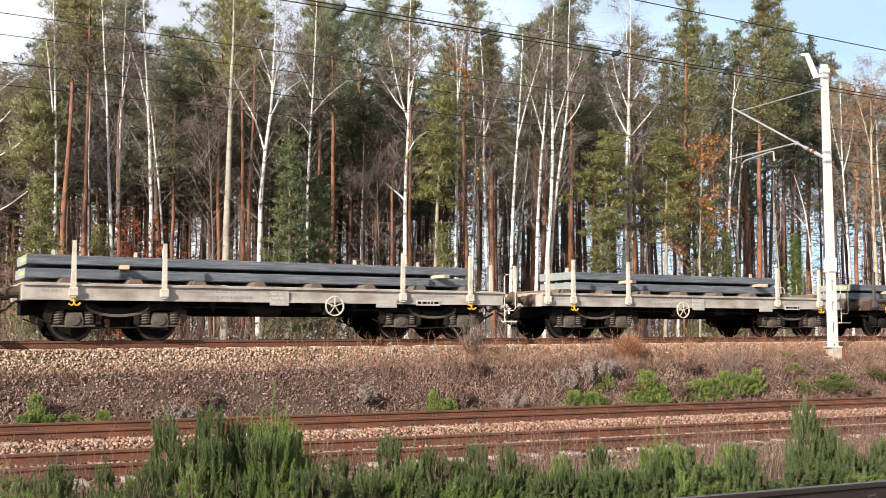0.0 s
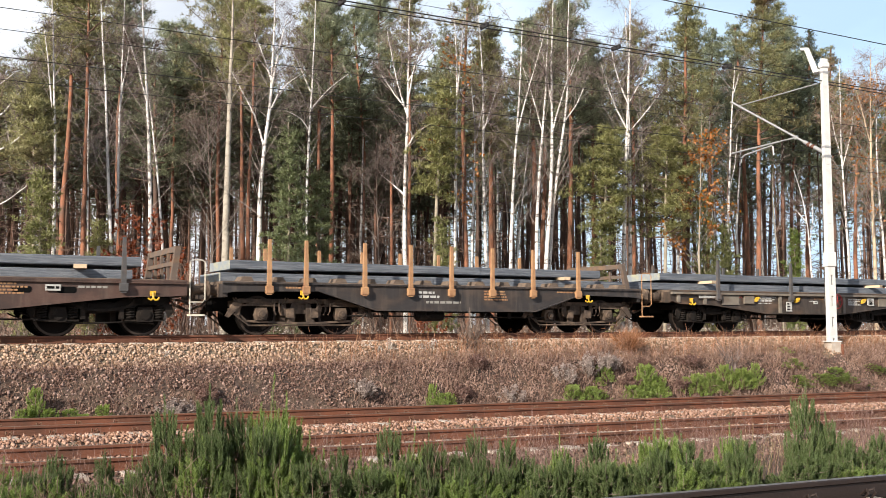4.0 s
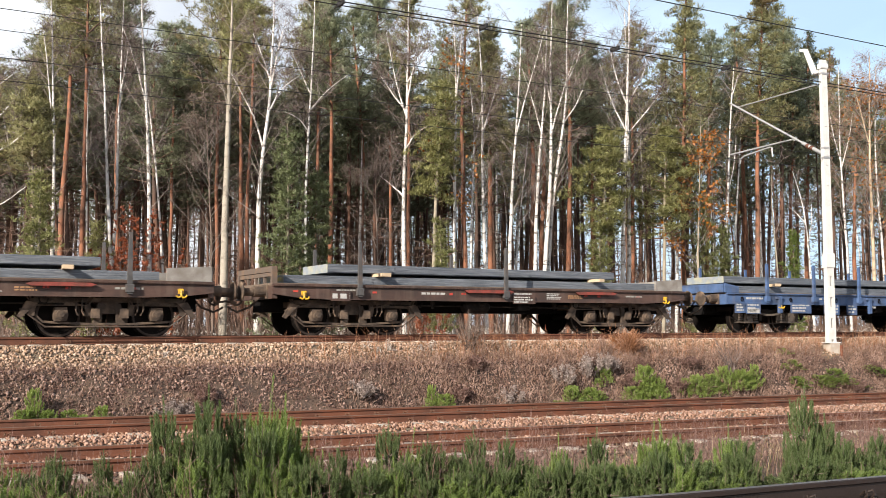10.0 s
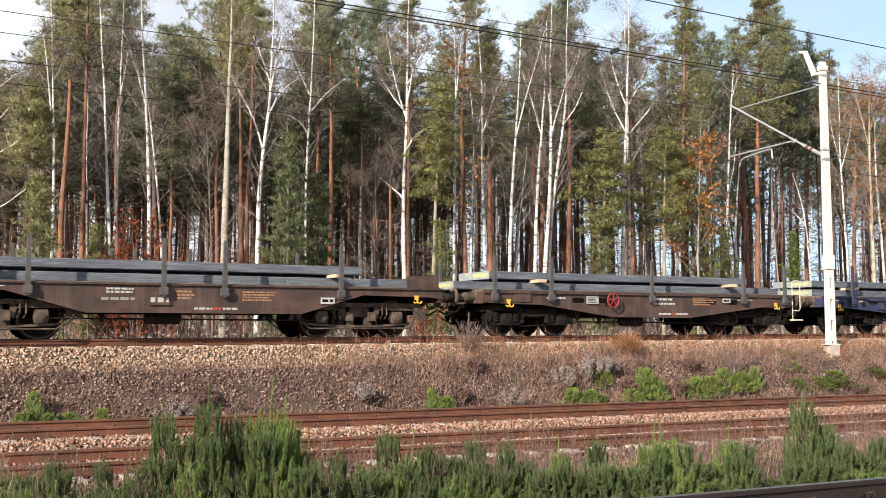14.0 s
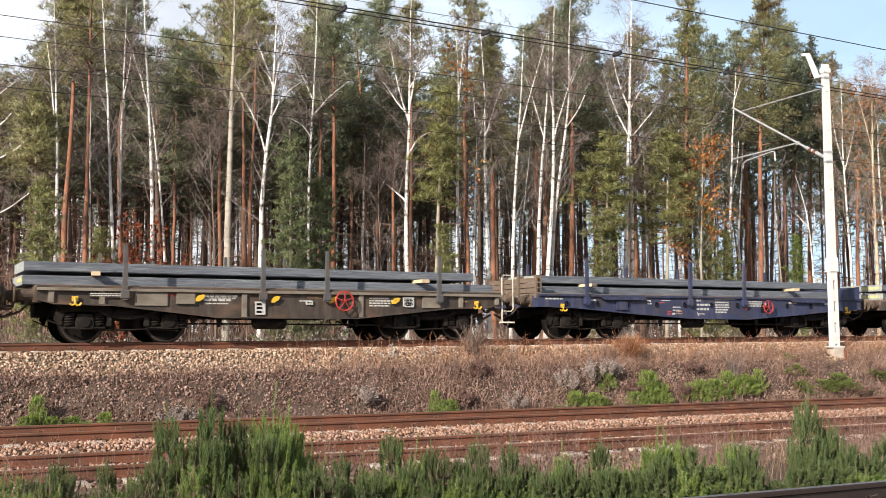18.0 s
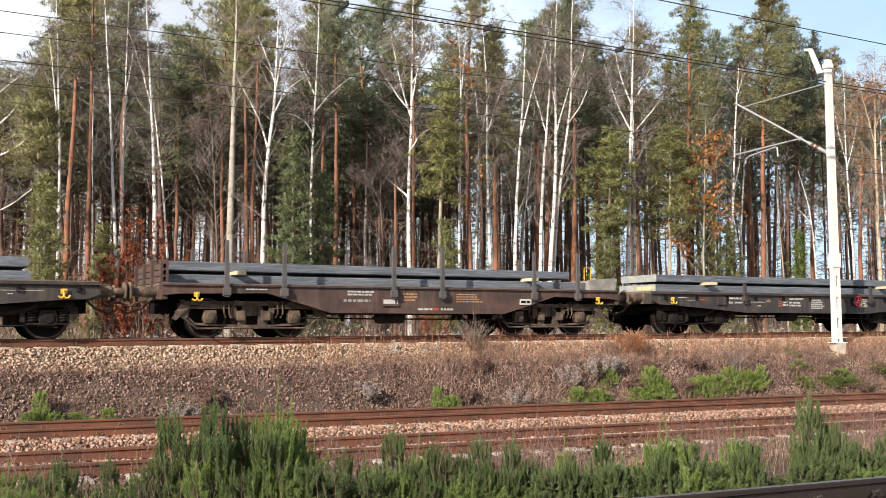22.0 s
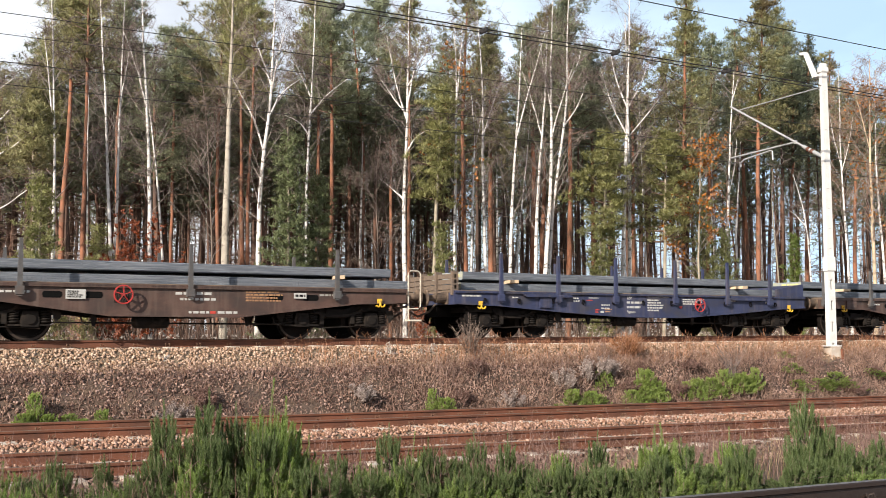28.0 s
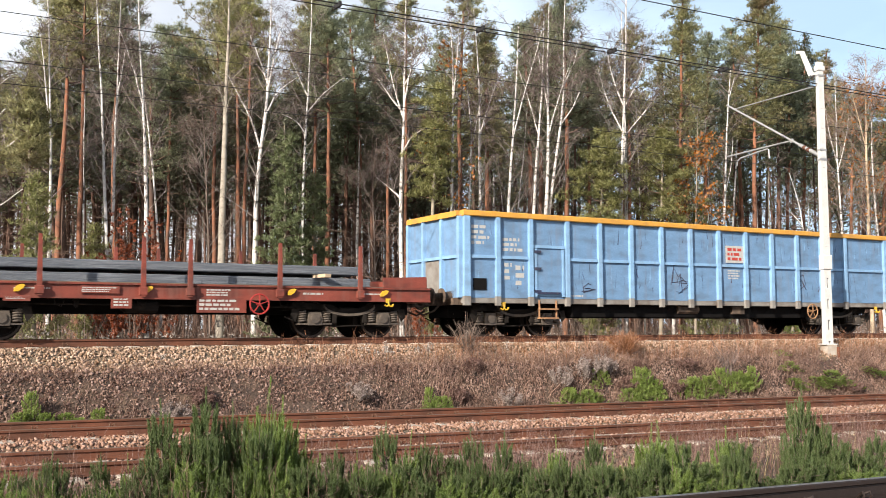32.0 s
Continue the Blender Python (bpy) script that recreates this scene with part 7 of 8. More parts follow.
pine_at(30.03, 32.61, 0.21, [(0.01, 4.64), (0.02, 7.3), (0.09, 10.48), (0.3, 15.58)], 6.9, 1.71, L_pine, 256, cone=0.8)
pine_at(27.86, 31.46, 0.15, [(0.12, 4.48), (0.21, 6.32), (0.36, 9.34)], 4.7, 1.23, L_pine_light, 257, low=1)
pine_at(34.58, 36.06, 0.18, [(0.12, 5.04), (0.26, 8.85), (0.59, 15.48)], 8.3, 1.22, L_pine_blue, 258, cone=0.6)
pine_at(34.00, 32.24, 0.23, [(0.08, 4.75), (0.16, 7.51), (0.22, 9.8), (0.63, 16.1)], 9.4, 1.83, L_pine, 259, cone=0.3)
pine_at(37.38, 35.99, 0.24, [(-0.03, 5.13), (-0.06, 8.2), (-0.12, 11.87), (-0.29, 16.15)], 10.0, 1.49, L_pine_blue, 260, cone=0.5)
pine_at(39.27, 35.02, 0.18, [(0.04, 5.13), (0.08, 8.2), (0.3, 11.88), (0.27, 14.44)], 9.0, 1.43, L_pine_blue, 261)
pine_at(40.93, 36.98, 0.22, [(-0.05, 5.33), (-0.08, 7.97), (0.2, 12.41), (0.33, 16.92)], 10.0, 1.41, L_pine_blue, 262, cone=0.4)
pine_at(43.75, 38.07, 0.20, [(0.15, 5.5), (0.35, 9.8), (0.59, 17.24)], 11.0, 1.18, L_pine_deep, 263, cone=0.6)
pine_at(44.45, 37.05, 0.20, [(0.11, 5.46), (0.25, 9.71), (0.47, 16.2)], 10.3, 1.17, L_pine, 264, cone=0.6)
pine_at(45.05, 36.07, 0.23, [(0.14, 5.41), (0.29, 8.71), (0.6, 13.27)], 9.6, 1.16, L_pine_blue, 265)
pine_at(46.07, 35.10, 0.23, [(0.21, 5.37), (0.42, 8.66), (0.8, 13.19)], 9.6, 1.28, L_pine, 266)
# young conifers at the wood's edge
conifer_at(4.36, 32.60, 6.1, 0.98, L_edge, 267)
conifer_at(6.38, 34.60, 4.8, 0.74, L_pine_light, 268)
conifer_at(12.09, 32.20, 8.1, 1.21, L_spruce, 269)
conifer_at(13.49, 33.00, 6.9, 1.10, L_spruce, 270)
conifer_at(30.01, 31.40, 6.9, 1.05, L_edge, 271)
conifer_at(30.77, 31.00, 5.5, 0.66, L_edge, 272)
conifer_at(35.48, 31.50, 5.6, 0.55, L_lime, 273)
conifer_at(18.04, 32.30, 5.3, 0.70, L_edge, 274)
conifer_at(24.57, 31.30, 5.3, 0.87, L_edge, 275)
# the second rows, up to the wood's ragged skyline
BACK_ROWS = [(3.6, 49.5, 12.0, 0.9, 4, 0.2), (4.6, 53.3, 12.8, 1.2, 0, 2.2), (4.7, 46.6, 12.4, -0.8, 1, 2.4), (5.8, 52.4, 13.0, 0.8, 0, 0.8), (5.4, 43.5, 11.8, 1.1, 1, 4.6), (6.2, 44.0, 13.3, -0.6, 1, 3.2), (6.9, 44.5, 12.8, 0.6, 3, 1.8), (7.3, 44.0, 14.9, -1.3, 2, 4.9), (8.9, 49.2, 15.2, -1.3, 2, 4.9), (9.0, 45.8, 14.7, 0.6, 0, 1.5), (11.4, 53.4, 16.3, -0.3, 4, 4.7), (11.1, 48.9, 14.7, -1.4, 1, 3.7), (10.7, 43.4, 12.7, 1.0, 3, 2.1), (12.5, 48.3, 13.5, -1.2, 2, 5.2)]
BACK_ROWS += [(14.4, 53.3, 16.9, -0.5, 4, 2.2), (12.8, 45.3, 13.6, -1.2, 2, 1.8), (14.9, 49.5, 15.8, -0.6, 3, 1.0), (16.8, 53.8, 17.8, -0.3, 1, 4.4), (14.7, 45.0, 14.7, -1.1, 0, 4.8), (15.2, 44.5, 13.2, 0.2, 1, 3.8), (15.6, 43.3, 13.4, -1.1, 3, 1.8), (20.3, 54.0, 15.4, 1.4, 3, 5.8), (18.1, 45.8, 15.6, -0.1, 1, 0.7), (20.1, 48.4, 17.0, 1.3, 2, 1.1), (20.8, 48.2, 15.5, 0.0, 0, 4.7), (22.8, 50.3, 14.9, 0.8, 2, 3.4), (24.6, 52.0, 16.2, 1.4, 2, 5.7), (21.6, 44.1, 12.6, -0.1, 2, 2.0)]
BACK_ROWS += [(23.0, 45.5, 13.9, 0.5, 2, 2.1), (26.8, 50.9, 15.6, -0.4, 1, 5.2), (29.4, 53.7, 16.2, 0.1, 4, 5.9), (26.1, 46.3, 15.1, -0.7, 0, 4.3), (25.8, 44.1, 15.4, 0.2, 3, 1.8), (31.8, 52.4, 18.7, 1.5, 1, 1.0), (31.2, 49.8, 14.7, 0.6, 0, 5.9), (28.7, 44.0, 11.9, -1.2, 1, 2.9), (31.8, 47.0, 16.5, 0.5, 0, 3.5), (36.7, 52.8, 20.1, -0.3, 2, 5.1), (36.3, 50.3, 18.6, 1.4, 4, 3.7), (35.9, 48.5, 18.9, 0.2, 2, 4.9), (39.4, 51.8, 18.1, -0.4, 1, 0.9), (37.4, 47.7, 16.5, -1.1, 0, 2.1)]
BACK_ROWS += [(34.1, 42.0, 15.3, 0.2, 4, 3.2), (43.8, 52.5, 17.4, -0.2, 1, 3.0), (43.3, 50.5, 15.1, 1.1, 1, 3.6), (47.3, 53.8, 16.2, -0.3, 2, 5.7), (48.0, 53.2, 19.7, -1.4, 4, 5.8), (39.4, 42.5, 17.8, -0.3, 3, 3.2), (50.5, 53.2, 19.1, -0.8, 2, 5.1), (44.4, 45.4, 16.2, 1.5, 4, 3.9), (51.4, 50.9, 19.4, 0.8, 2, 1.7), (51.3, 49.4, 18.5, -1.4, 2, 2.2), (52.8, 49.1, 22.5, -0.7, 3, 4.1), (55.1, 50.2, 21.6, -0.2, 3, 3.6), (60.3, 53.4, 19.9, 1.1, 3, 2.9), (58.7, 50.6, 17.0, -0.1, 0, 1.8)]
BACK_ROWS += [(60.8, 51.3, 18.5, 0.4, 3, 5.5), (57.7, 47.7, 17.6, -0.0, 2, 3.2), (60.2, 48.5, 18.3, 0.7, 2, 4.9), (63.9, 50.0, 18.9, 0.7, 0, 6.0), (55.9, 42.6, 13.8, -0.8, 0, 4.3), (61.0, 45.5, 14.6, -1.1, 4, 1.1), (59.3, 42.8, 16.5, 0.2, 3, 4.5), (69.3, 48.9, 19.6, -0.3, 4, 0.8)]


def back_row_pines():
    """Taller pines behind, copied from five of their kind."""
    kinds = []
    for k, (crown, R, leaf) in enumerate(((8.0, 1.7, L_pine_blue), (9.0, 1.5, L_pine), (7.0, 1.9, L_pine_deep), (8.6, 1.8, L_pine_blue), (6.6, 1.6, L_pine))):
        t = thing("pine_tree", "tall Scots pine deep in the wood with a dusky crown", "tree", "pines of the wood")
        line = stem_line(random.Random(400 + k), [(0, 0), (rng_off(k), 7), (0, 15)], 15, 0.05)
        kinds.append([pine_form(t, line, 0.24, crown, R, leaf, 400 + k, M_pine_deep, 0.15, 0.1, shoots=13), False])
    for x, y, h, tilt, k, spin in BACK_ROWS:
        z = float(ground_z(np.array([x]), np.array([y]))[0]) - 0.05
        m = pose(x, y, z, 0, tilt, 0) @ Matrix.Rotation(spin, 4, "Z") @ Matrix.Diagonal((1.05, 1.05, h / 15, 1))
        if kinds[k][1]:
            copy_thing(kinds[k][0], m @ Matrix.Diagonal([1 / v for v in (*kinds[k][0].scale, 1)]))
        else:
            kinds[k][0].matrix_basis, kinds[k][1] = m, True


def rng_off(k):
    return 0.35 * math.sin(2.1 * k + 0.4)


back_row_pines()


def open_wood(b):
    """How much undergrowth stands in the direction b (radians from straight across the tracks): the sky shows through where the wood is thin."""
    b = np.asarray(b)
    thin = ((b > 0.53) & (b < 0.675)) | ((b > 0.71) & (b < 0.80)) | ((b > 0.83) & (b < 0.95)) | ((b > 0.20) & (b < 0.29)) | ((b > 0.40) & (b < 0.435))
    return np.where(thin, 0.12, 0.62)


def far_wood():
    """The depth of the wood behind the first rows: trunks, canopy, dead lower boughs and brush, each one mesh."""
    g = np.random.default_rng(51)
    rng = random.Random(51)
    tr, pale, canopy, dead = Form(), Form(), [], []
    for k in range(640):
        depth = 46 + 86 * rng.random() ** 1.25
        b = rng.uniform(-0.05, 1.02) if k % 5 < 3 else rng.uniform(-0.05, 0.52)
        x, y = depth * math.sin(b), depth * math.cos(b)
        if y < 34:
            continue
        h = rng.uniform(11.5, 16.0) * (0.9 + depth / 600) * (1.0 if b < 0.36 else 0.86)
        h = min(h, 0.225 * depth)
        r = rng.uniform(0.06, 0.13)
        if b > 0.42 and k % 4 == 0:
            pale.tube([(x, y, -1.1), (x + rng.uniform(-0.3, 0.3), y, h * 0.4), (x + rng.uniform(-0.6, 0.6), y, h * 0.9)], [r * 0.75, r * 0.6, r * 0.2], 5, cap=False)
            continue
        tr.tube([(x, y, -1.1), (x + rng.uniform(-0.3, 0.3), y, h * 0.5), (x + rng.uniform(-0.5, 0.5), y, h)], [r, r * 0.8, r * 0.25], 5, cap=False)
        for j in range(38 if depth < 80 else 22):
            u = rng.random() ** 0.75
            w, q = rng.uniform(0, 6.28), rng.uniform(0.2, 2.2) * (1.15 - u)
            canopy.append((x + q * math.cos(w), y + q * math.sin(w), h * (0.56 + 0.47 * u)))
        for j in range(13):
            dead.append((x, y, rng.uniform(1.0, h * 0.7)))
    tagged(new("distant_birches", pale.mesh("distant_birches", M_birch, True)), "pale thin birch trunks deep in the wood", "wood", kind="stuff")
    tagged(new("distant_trunks", tr.mesh("distant_trunks", M_pine_deep, True)), "crowded trunks deep in the pine wood", "wood", kind="stuff")
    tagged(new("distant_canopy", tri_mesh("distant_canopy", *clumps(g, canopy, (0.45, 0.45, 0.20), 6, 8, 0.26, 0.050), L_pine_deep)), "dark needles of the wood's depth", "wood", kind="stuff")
    d = np.repeat(np.array(dead), 6, 0)
    way = g.normal(size=d.shape)
    way[:, 2] *= 0.35
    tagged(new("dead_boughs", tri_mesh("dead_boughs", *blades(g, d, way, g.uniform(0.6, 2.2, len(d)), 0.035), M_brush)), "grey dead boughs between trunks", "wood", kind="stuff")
    # young growth and brush between the trunks; thin towards the open end of the wood
    n = 90000
    depth = 44 + 80 * g.random(n)
    b = -0.02 + 1.02 * g.random(n) ** 0.85
    x, y = depth * np.sin(b), depth * np.cos(b)
    tall = np.interp(b, [0.0, 0.42, 0.60, 1.0], [6.8, 6.4, 5.6, 5.4]) * (0.66 + 0.34 * np.sin(x * 0.35 + 2 * np.sin(y * 0.21)))
    ok = (y > 33) & (g.random(n) < open_wood(b))
    x, y, tall = x[ok], y[ok], tall[ok]
    # a far edge of young trees closes the wood
    m = 34000
    b2, far = g.uniform(-0.02, 1.02, m), g.uniform(112, 150, m)
    b2 = b2[g.random(m) < open_wood(b2)]
    far = far[:len(b2)]
    x, y = np.append(x, far * np.sin(b2)), np.append(y, far * np.cos(b2))
    tall = np.append(tall, np.interp(b2, [0.3, 0.6], [7.5, 4.5]) + 2.2 * np.sin(b2 * 60) + 1.3 * np.sin(b2 * 23))
    base = np.stack([x, y, -1.0 + g.random(len(x)) * np.abs(tall)], 1)
    way = g.normal(size=base.shape) * 0.6
    way[:, 2] += 0.6
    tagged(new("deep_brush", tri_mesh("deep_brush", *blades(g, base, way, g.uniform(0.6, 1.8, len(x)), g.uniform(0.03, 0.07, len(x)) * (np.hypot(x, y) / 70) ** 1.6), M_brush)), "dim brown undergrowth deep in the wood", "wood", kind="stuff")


far_wood()


def thicket():
    """Bare brush and dead grass under the trees, behind the train."""
    g = np.random.default_rng(61)
    n = 9000
    x, y = g.uniform(0, 48, n), 28.5 + 14 * g.random(n) ** 1.3
    patch = np.sin(x * 0.7 + 1.3 * np.sin(y * 0.6)) * 0.5 + 0.5
    keep = g.random(n) < 0.25 + 0.75 * patch
    x, y = x[keep], y[keep]
    base = np.stack([x, y, ground_z(x, y)], 1)
    h = g.uniform(0.5, 1.0, len(x)) * (1.0 + 1.6 * g.random(len(x)) ** 2)
    way = g.normal(size=base.shape) * 0.22
    way[:, 2] = 1
    n1 = way / np.linalg.norm(way, axis=1, keepdims=True)
    sets = [blades(g, base, way, h, 0.022)]
    for q in (0.35, 0.5, 0.65, 0.8):
        s = n1 + g.normal(size=base.shape) * 0.55
        sets.append(blades(g, base + n1 * (h * q)[:, None], s, h * g.uniform(0.25, 0.5, len(h)), 0.013))
    tagged(new("brushwood", tri_mesh("brushwood", *joined(sets), M_twig)), "bare brown brushwood under the trees", "brush", kind="stuff")
    # taller bare growth among the first trunks
    n = 3200
    x, y = g.uniform(-2, 46, n), 34.5 + 13 * g.random(n)
    keep = g.random(n) < 0.35 + 0.65 * (np.sin(x * 0.9 + 2 * np.sin(y * 0.5)) > 0)
    x, y = x[keep], y[keep]
    base = np.stack([x, y, ground_z(x, y)], 1)
    h = g.uniform(1.6, 4.6, len(x)) * np.interp(x, [14, 30], [1.0, 0.65])
    way = g.normal(size=base.shape) * 0.16
    way[:, 2] = 1
    n1 = way / np.linalg.norm(way, axis=1, keepdims=True)
    sets = [blades(g, base, way, h, 0.035)]
    for q in np.linspace(0.2, 0.92, 9):
        s = n1 * 0.8 + g.normal(size=base.shape) * 0.6
        sets.append(blades(g, base + n1 * (h * q)[:, None], s, h * g.uniform(0.12, 0.28, len(h)), 0.016))
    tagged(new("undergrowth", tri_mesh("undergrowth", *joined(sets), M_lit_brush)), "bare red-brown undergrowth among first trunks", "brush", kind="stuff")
    x, y = g.uniform(0, 45, 24000), 26.9 + 5.5 * g.random(24000)
    base = np.stack([x, y, ground_z(x, y)], 1)
    way = g.normal(size=base.shape) * 0.35
    way[:, 2] = 1
    n1 = unit(way)
    h = g.uniform(0.35, 1.0, 2600)
    pick = g.choice(len(base), 2600, replace=False)
    tips = base[pick] + n1[pick] * h[:, None]
    sets = [blades(g, base[pick], way[pick], h, 0.012), clumps(g, tips, 0.05, 4, 4, 0.07, 0.022, 0.2)]
    tagged(new("seed_weeds", tri_mesh("seed_weeds", *joined(sets), L_fluff)), "pale weeds with fluffy seed heads behind the raised track", "weeds", kind="stuff")
    tagged(new("dry_grass", tri_mesh("dry_grass", *blades(g, base, way, g.uniform(0.2, 0.75, len(x)), 0.016), L_straw)), "pale dead grass behind the raised track", "grass", kind="stuff")


thicket()


def bush(x, y, h, r, leaves, n, label, seed, size=0.07, category="shrub", name="shrub", stems=M_twig, bend=0.5):
    """A shrub of rising stems with leaves along their outer part."""
    rng, g = random.Random(seed), np.random.default_rng(seed)
    z = float(ground_z(np.array([x]), np.array([y]))[0]) - 0.03
    t = thing(name, label, category)
    t.location = (x, y, z)
    f, spots = Form(), []
    for k in range(n):
        w, q = rng.uniform(0, 6.28), rng.random() ** 0.6
        tipx, tipy = r * q * math.cos(w), r * q * math.sin(w)
        hh = h * (1 - 0.45 * q * q) * rng.uniform(0.75, 1.1)
        pts = [(tipx * 0.25, tipy * 0.25, 0), (tipx * 0.7, tipy * 0.7, hh * 0.5), (tipx, tipy, hh)]
        f.tube(pts, [0.012, 0.008, 0.003], 4, cap=False)
        for j in range(14):
            u = rng.uniform(0.3, 1.0)
            spots.append((tipx * (0.4 + 0.6 * u), tipy * (0.4 + 0.6 * u), hh * u))
    part("stalk", f, stems, t)
    part("foliage", tri_mesh("foliage", *clumps(g, spots, 0.03, 3, 3, size, size * 0.35, 0.2), leaves), leaves, t)
    return t


def twig_bush(x, y, h, r, n, twig, label, seed):
    """A leafless bush: stems that spread upward, each with a spray of thin twigs."""
    rng, g = random.Random(seed), np.random.default_rng(seed)
    t = thing("bare_bush", label, "shrub")
    t.location = (x, y, float(ground_z(np.array([x]), np.array([y]))[0]) - 0.03)
    f, base, way, length = Form(), [], [], []
    for k in range(n):
        w, q = rng.uniform(0, 6.28), rng.random() ** 0.7
        tip = Vector((r * q * math.cos(w), r * q * math.sin(w), h * (1 - 0.3 * q) * rng.uniform(0.6, 1.1)))
        mid = Vector((tip.x * 0.3, tip.y * 0.3, tip.z * 0.5))
        f.tube([(tip.x * 0.08, tip.y * 0.08, 0), mid, tip], [0.012, 0.008, 0.003], 4, cap=False)
        for j in range(12):
            u = rng.uniform(0.2, 0.95)
            p = mid.lerp(tip, (u - 0.5) * 2) if u > 0.5 else mid * (u * 2)
            base.append(tuple(p)), length.append(h * rng.uniform(0.1, 0.28))
            way.append((rng.gauss(0, 0.6) + 0.5 * math.cos(w), rng.gauss(0, 0.6) + 0.5 * math.sin(w), rng.uniform(0.3, 1.4)))
    st = part("stalk", f, twig, t)
    part("spray", tri_mesh("spray", *blades(g, np.array(base), np.array(way), np.array(length), 0.013), twig), twig, t)
    return t


# shrubs on the bank and by the raised track
bush(7.5, 33.6, 5.0, 1.9, L_rust, 80, "russet-leaved oak bush at the wood's edge", 71, 0.16)
bush(17.2, 31.6, 3.0, 1.1, L_rust, 16, "small russet bush among trunks", 73, 0.13)
twig_bush(17.6, 21.3, 0.8, 0.6, 190, L_redstem, "red-brown dry bush beside the raised track", 95)
twig_bush(16.8, 21.3, 0.6, 0.45, 40, L_dry, "brown dry bush beside the raised track", 98)
twig_bush(12.95, 21.7, 1.2, 0.6, 50, M_twig, "bare twiggy bush beside the raised track", 97)
twig_bush(20.7, 20.6, 1.5, 0.65, 11, M_paletwig, "pale bare sapling with spread stems on the bank", 99)
for k, (x, y, h) in enumerate(((15.8, 20.7, 0.5), (15.0, 20.6, 0.45), (13.3, 20.3, 0.4), (9.4, 20.5, 0.35), (16.4, 20.8, 0.45), (5.3, 20.3, 0.3))):
    bush(x, y, h * 1.15, 0.42, L_seed, 22, "dead weed clump with pale fluffy seed heads", 100 + k, 0.06, "weed", "dead_weed")

# thin weeds with white seed heads close to the rail, and a bare bush
for k, (x, y, h) in enumerate(((10.2, 21.8, 0.5), (10.8, 21.8, 0.55), (10.4, 21.7, 0.42), (11.6, 21.8, 0.5), (11.9, 21.8, 0.6), (5.5, 21.7, 0.35), (14.2, 21.8, 0.45))):
    bush(x, y, h, 0.14, L_fluff, 6, "thin dry weed with white seed heads by the rail", 150 + k, 0.06, "weed", "seed_weed")
for k in range(12):
    u = random.Random(900 + k)
    bush(u.uniform(0.5, 27), u.uniform(20.2, 20.95), u.uniform(0.18, 0.42), u.uniform(0.25, 0.5), L_heather, 26, "low dark brown heather clump on the bank", 920 + k, 0.06, "heather", "heather")


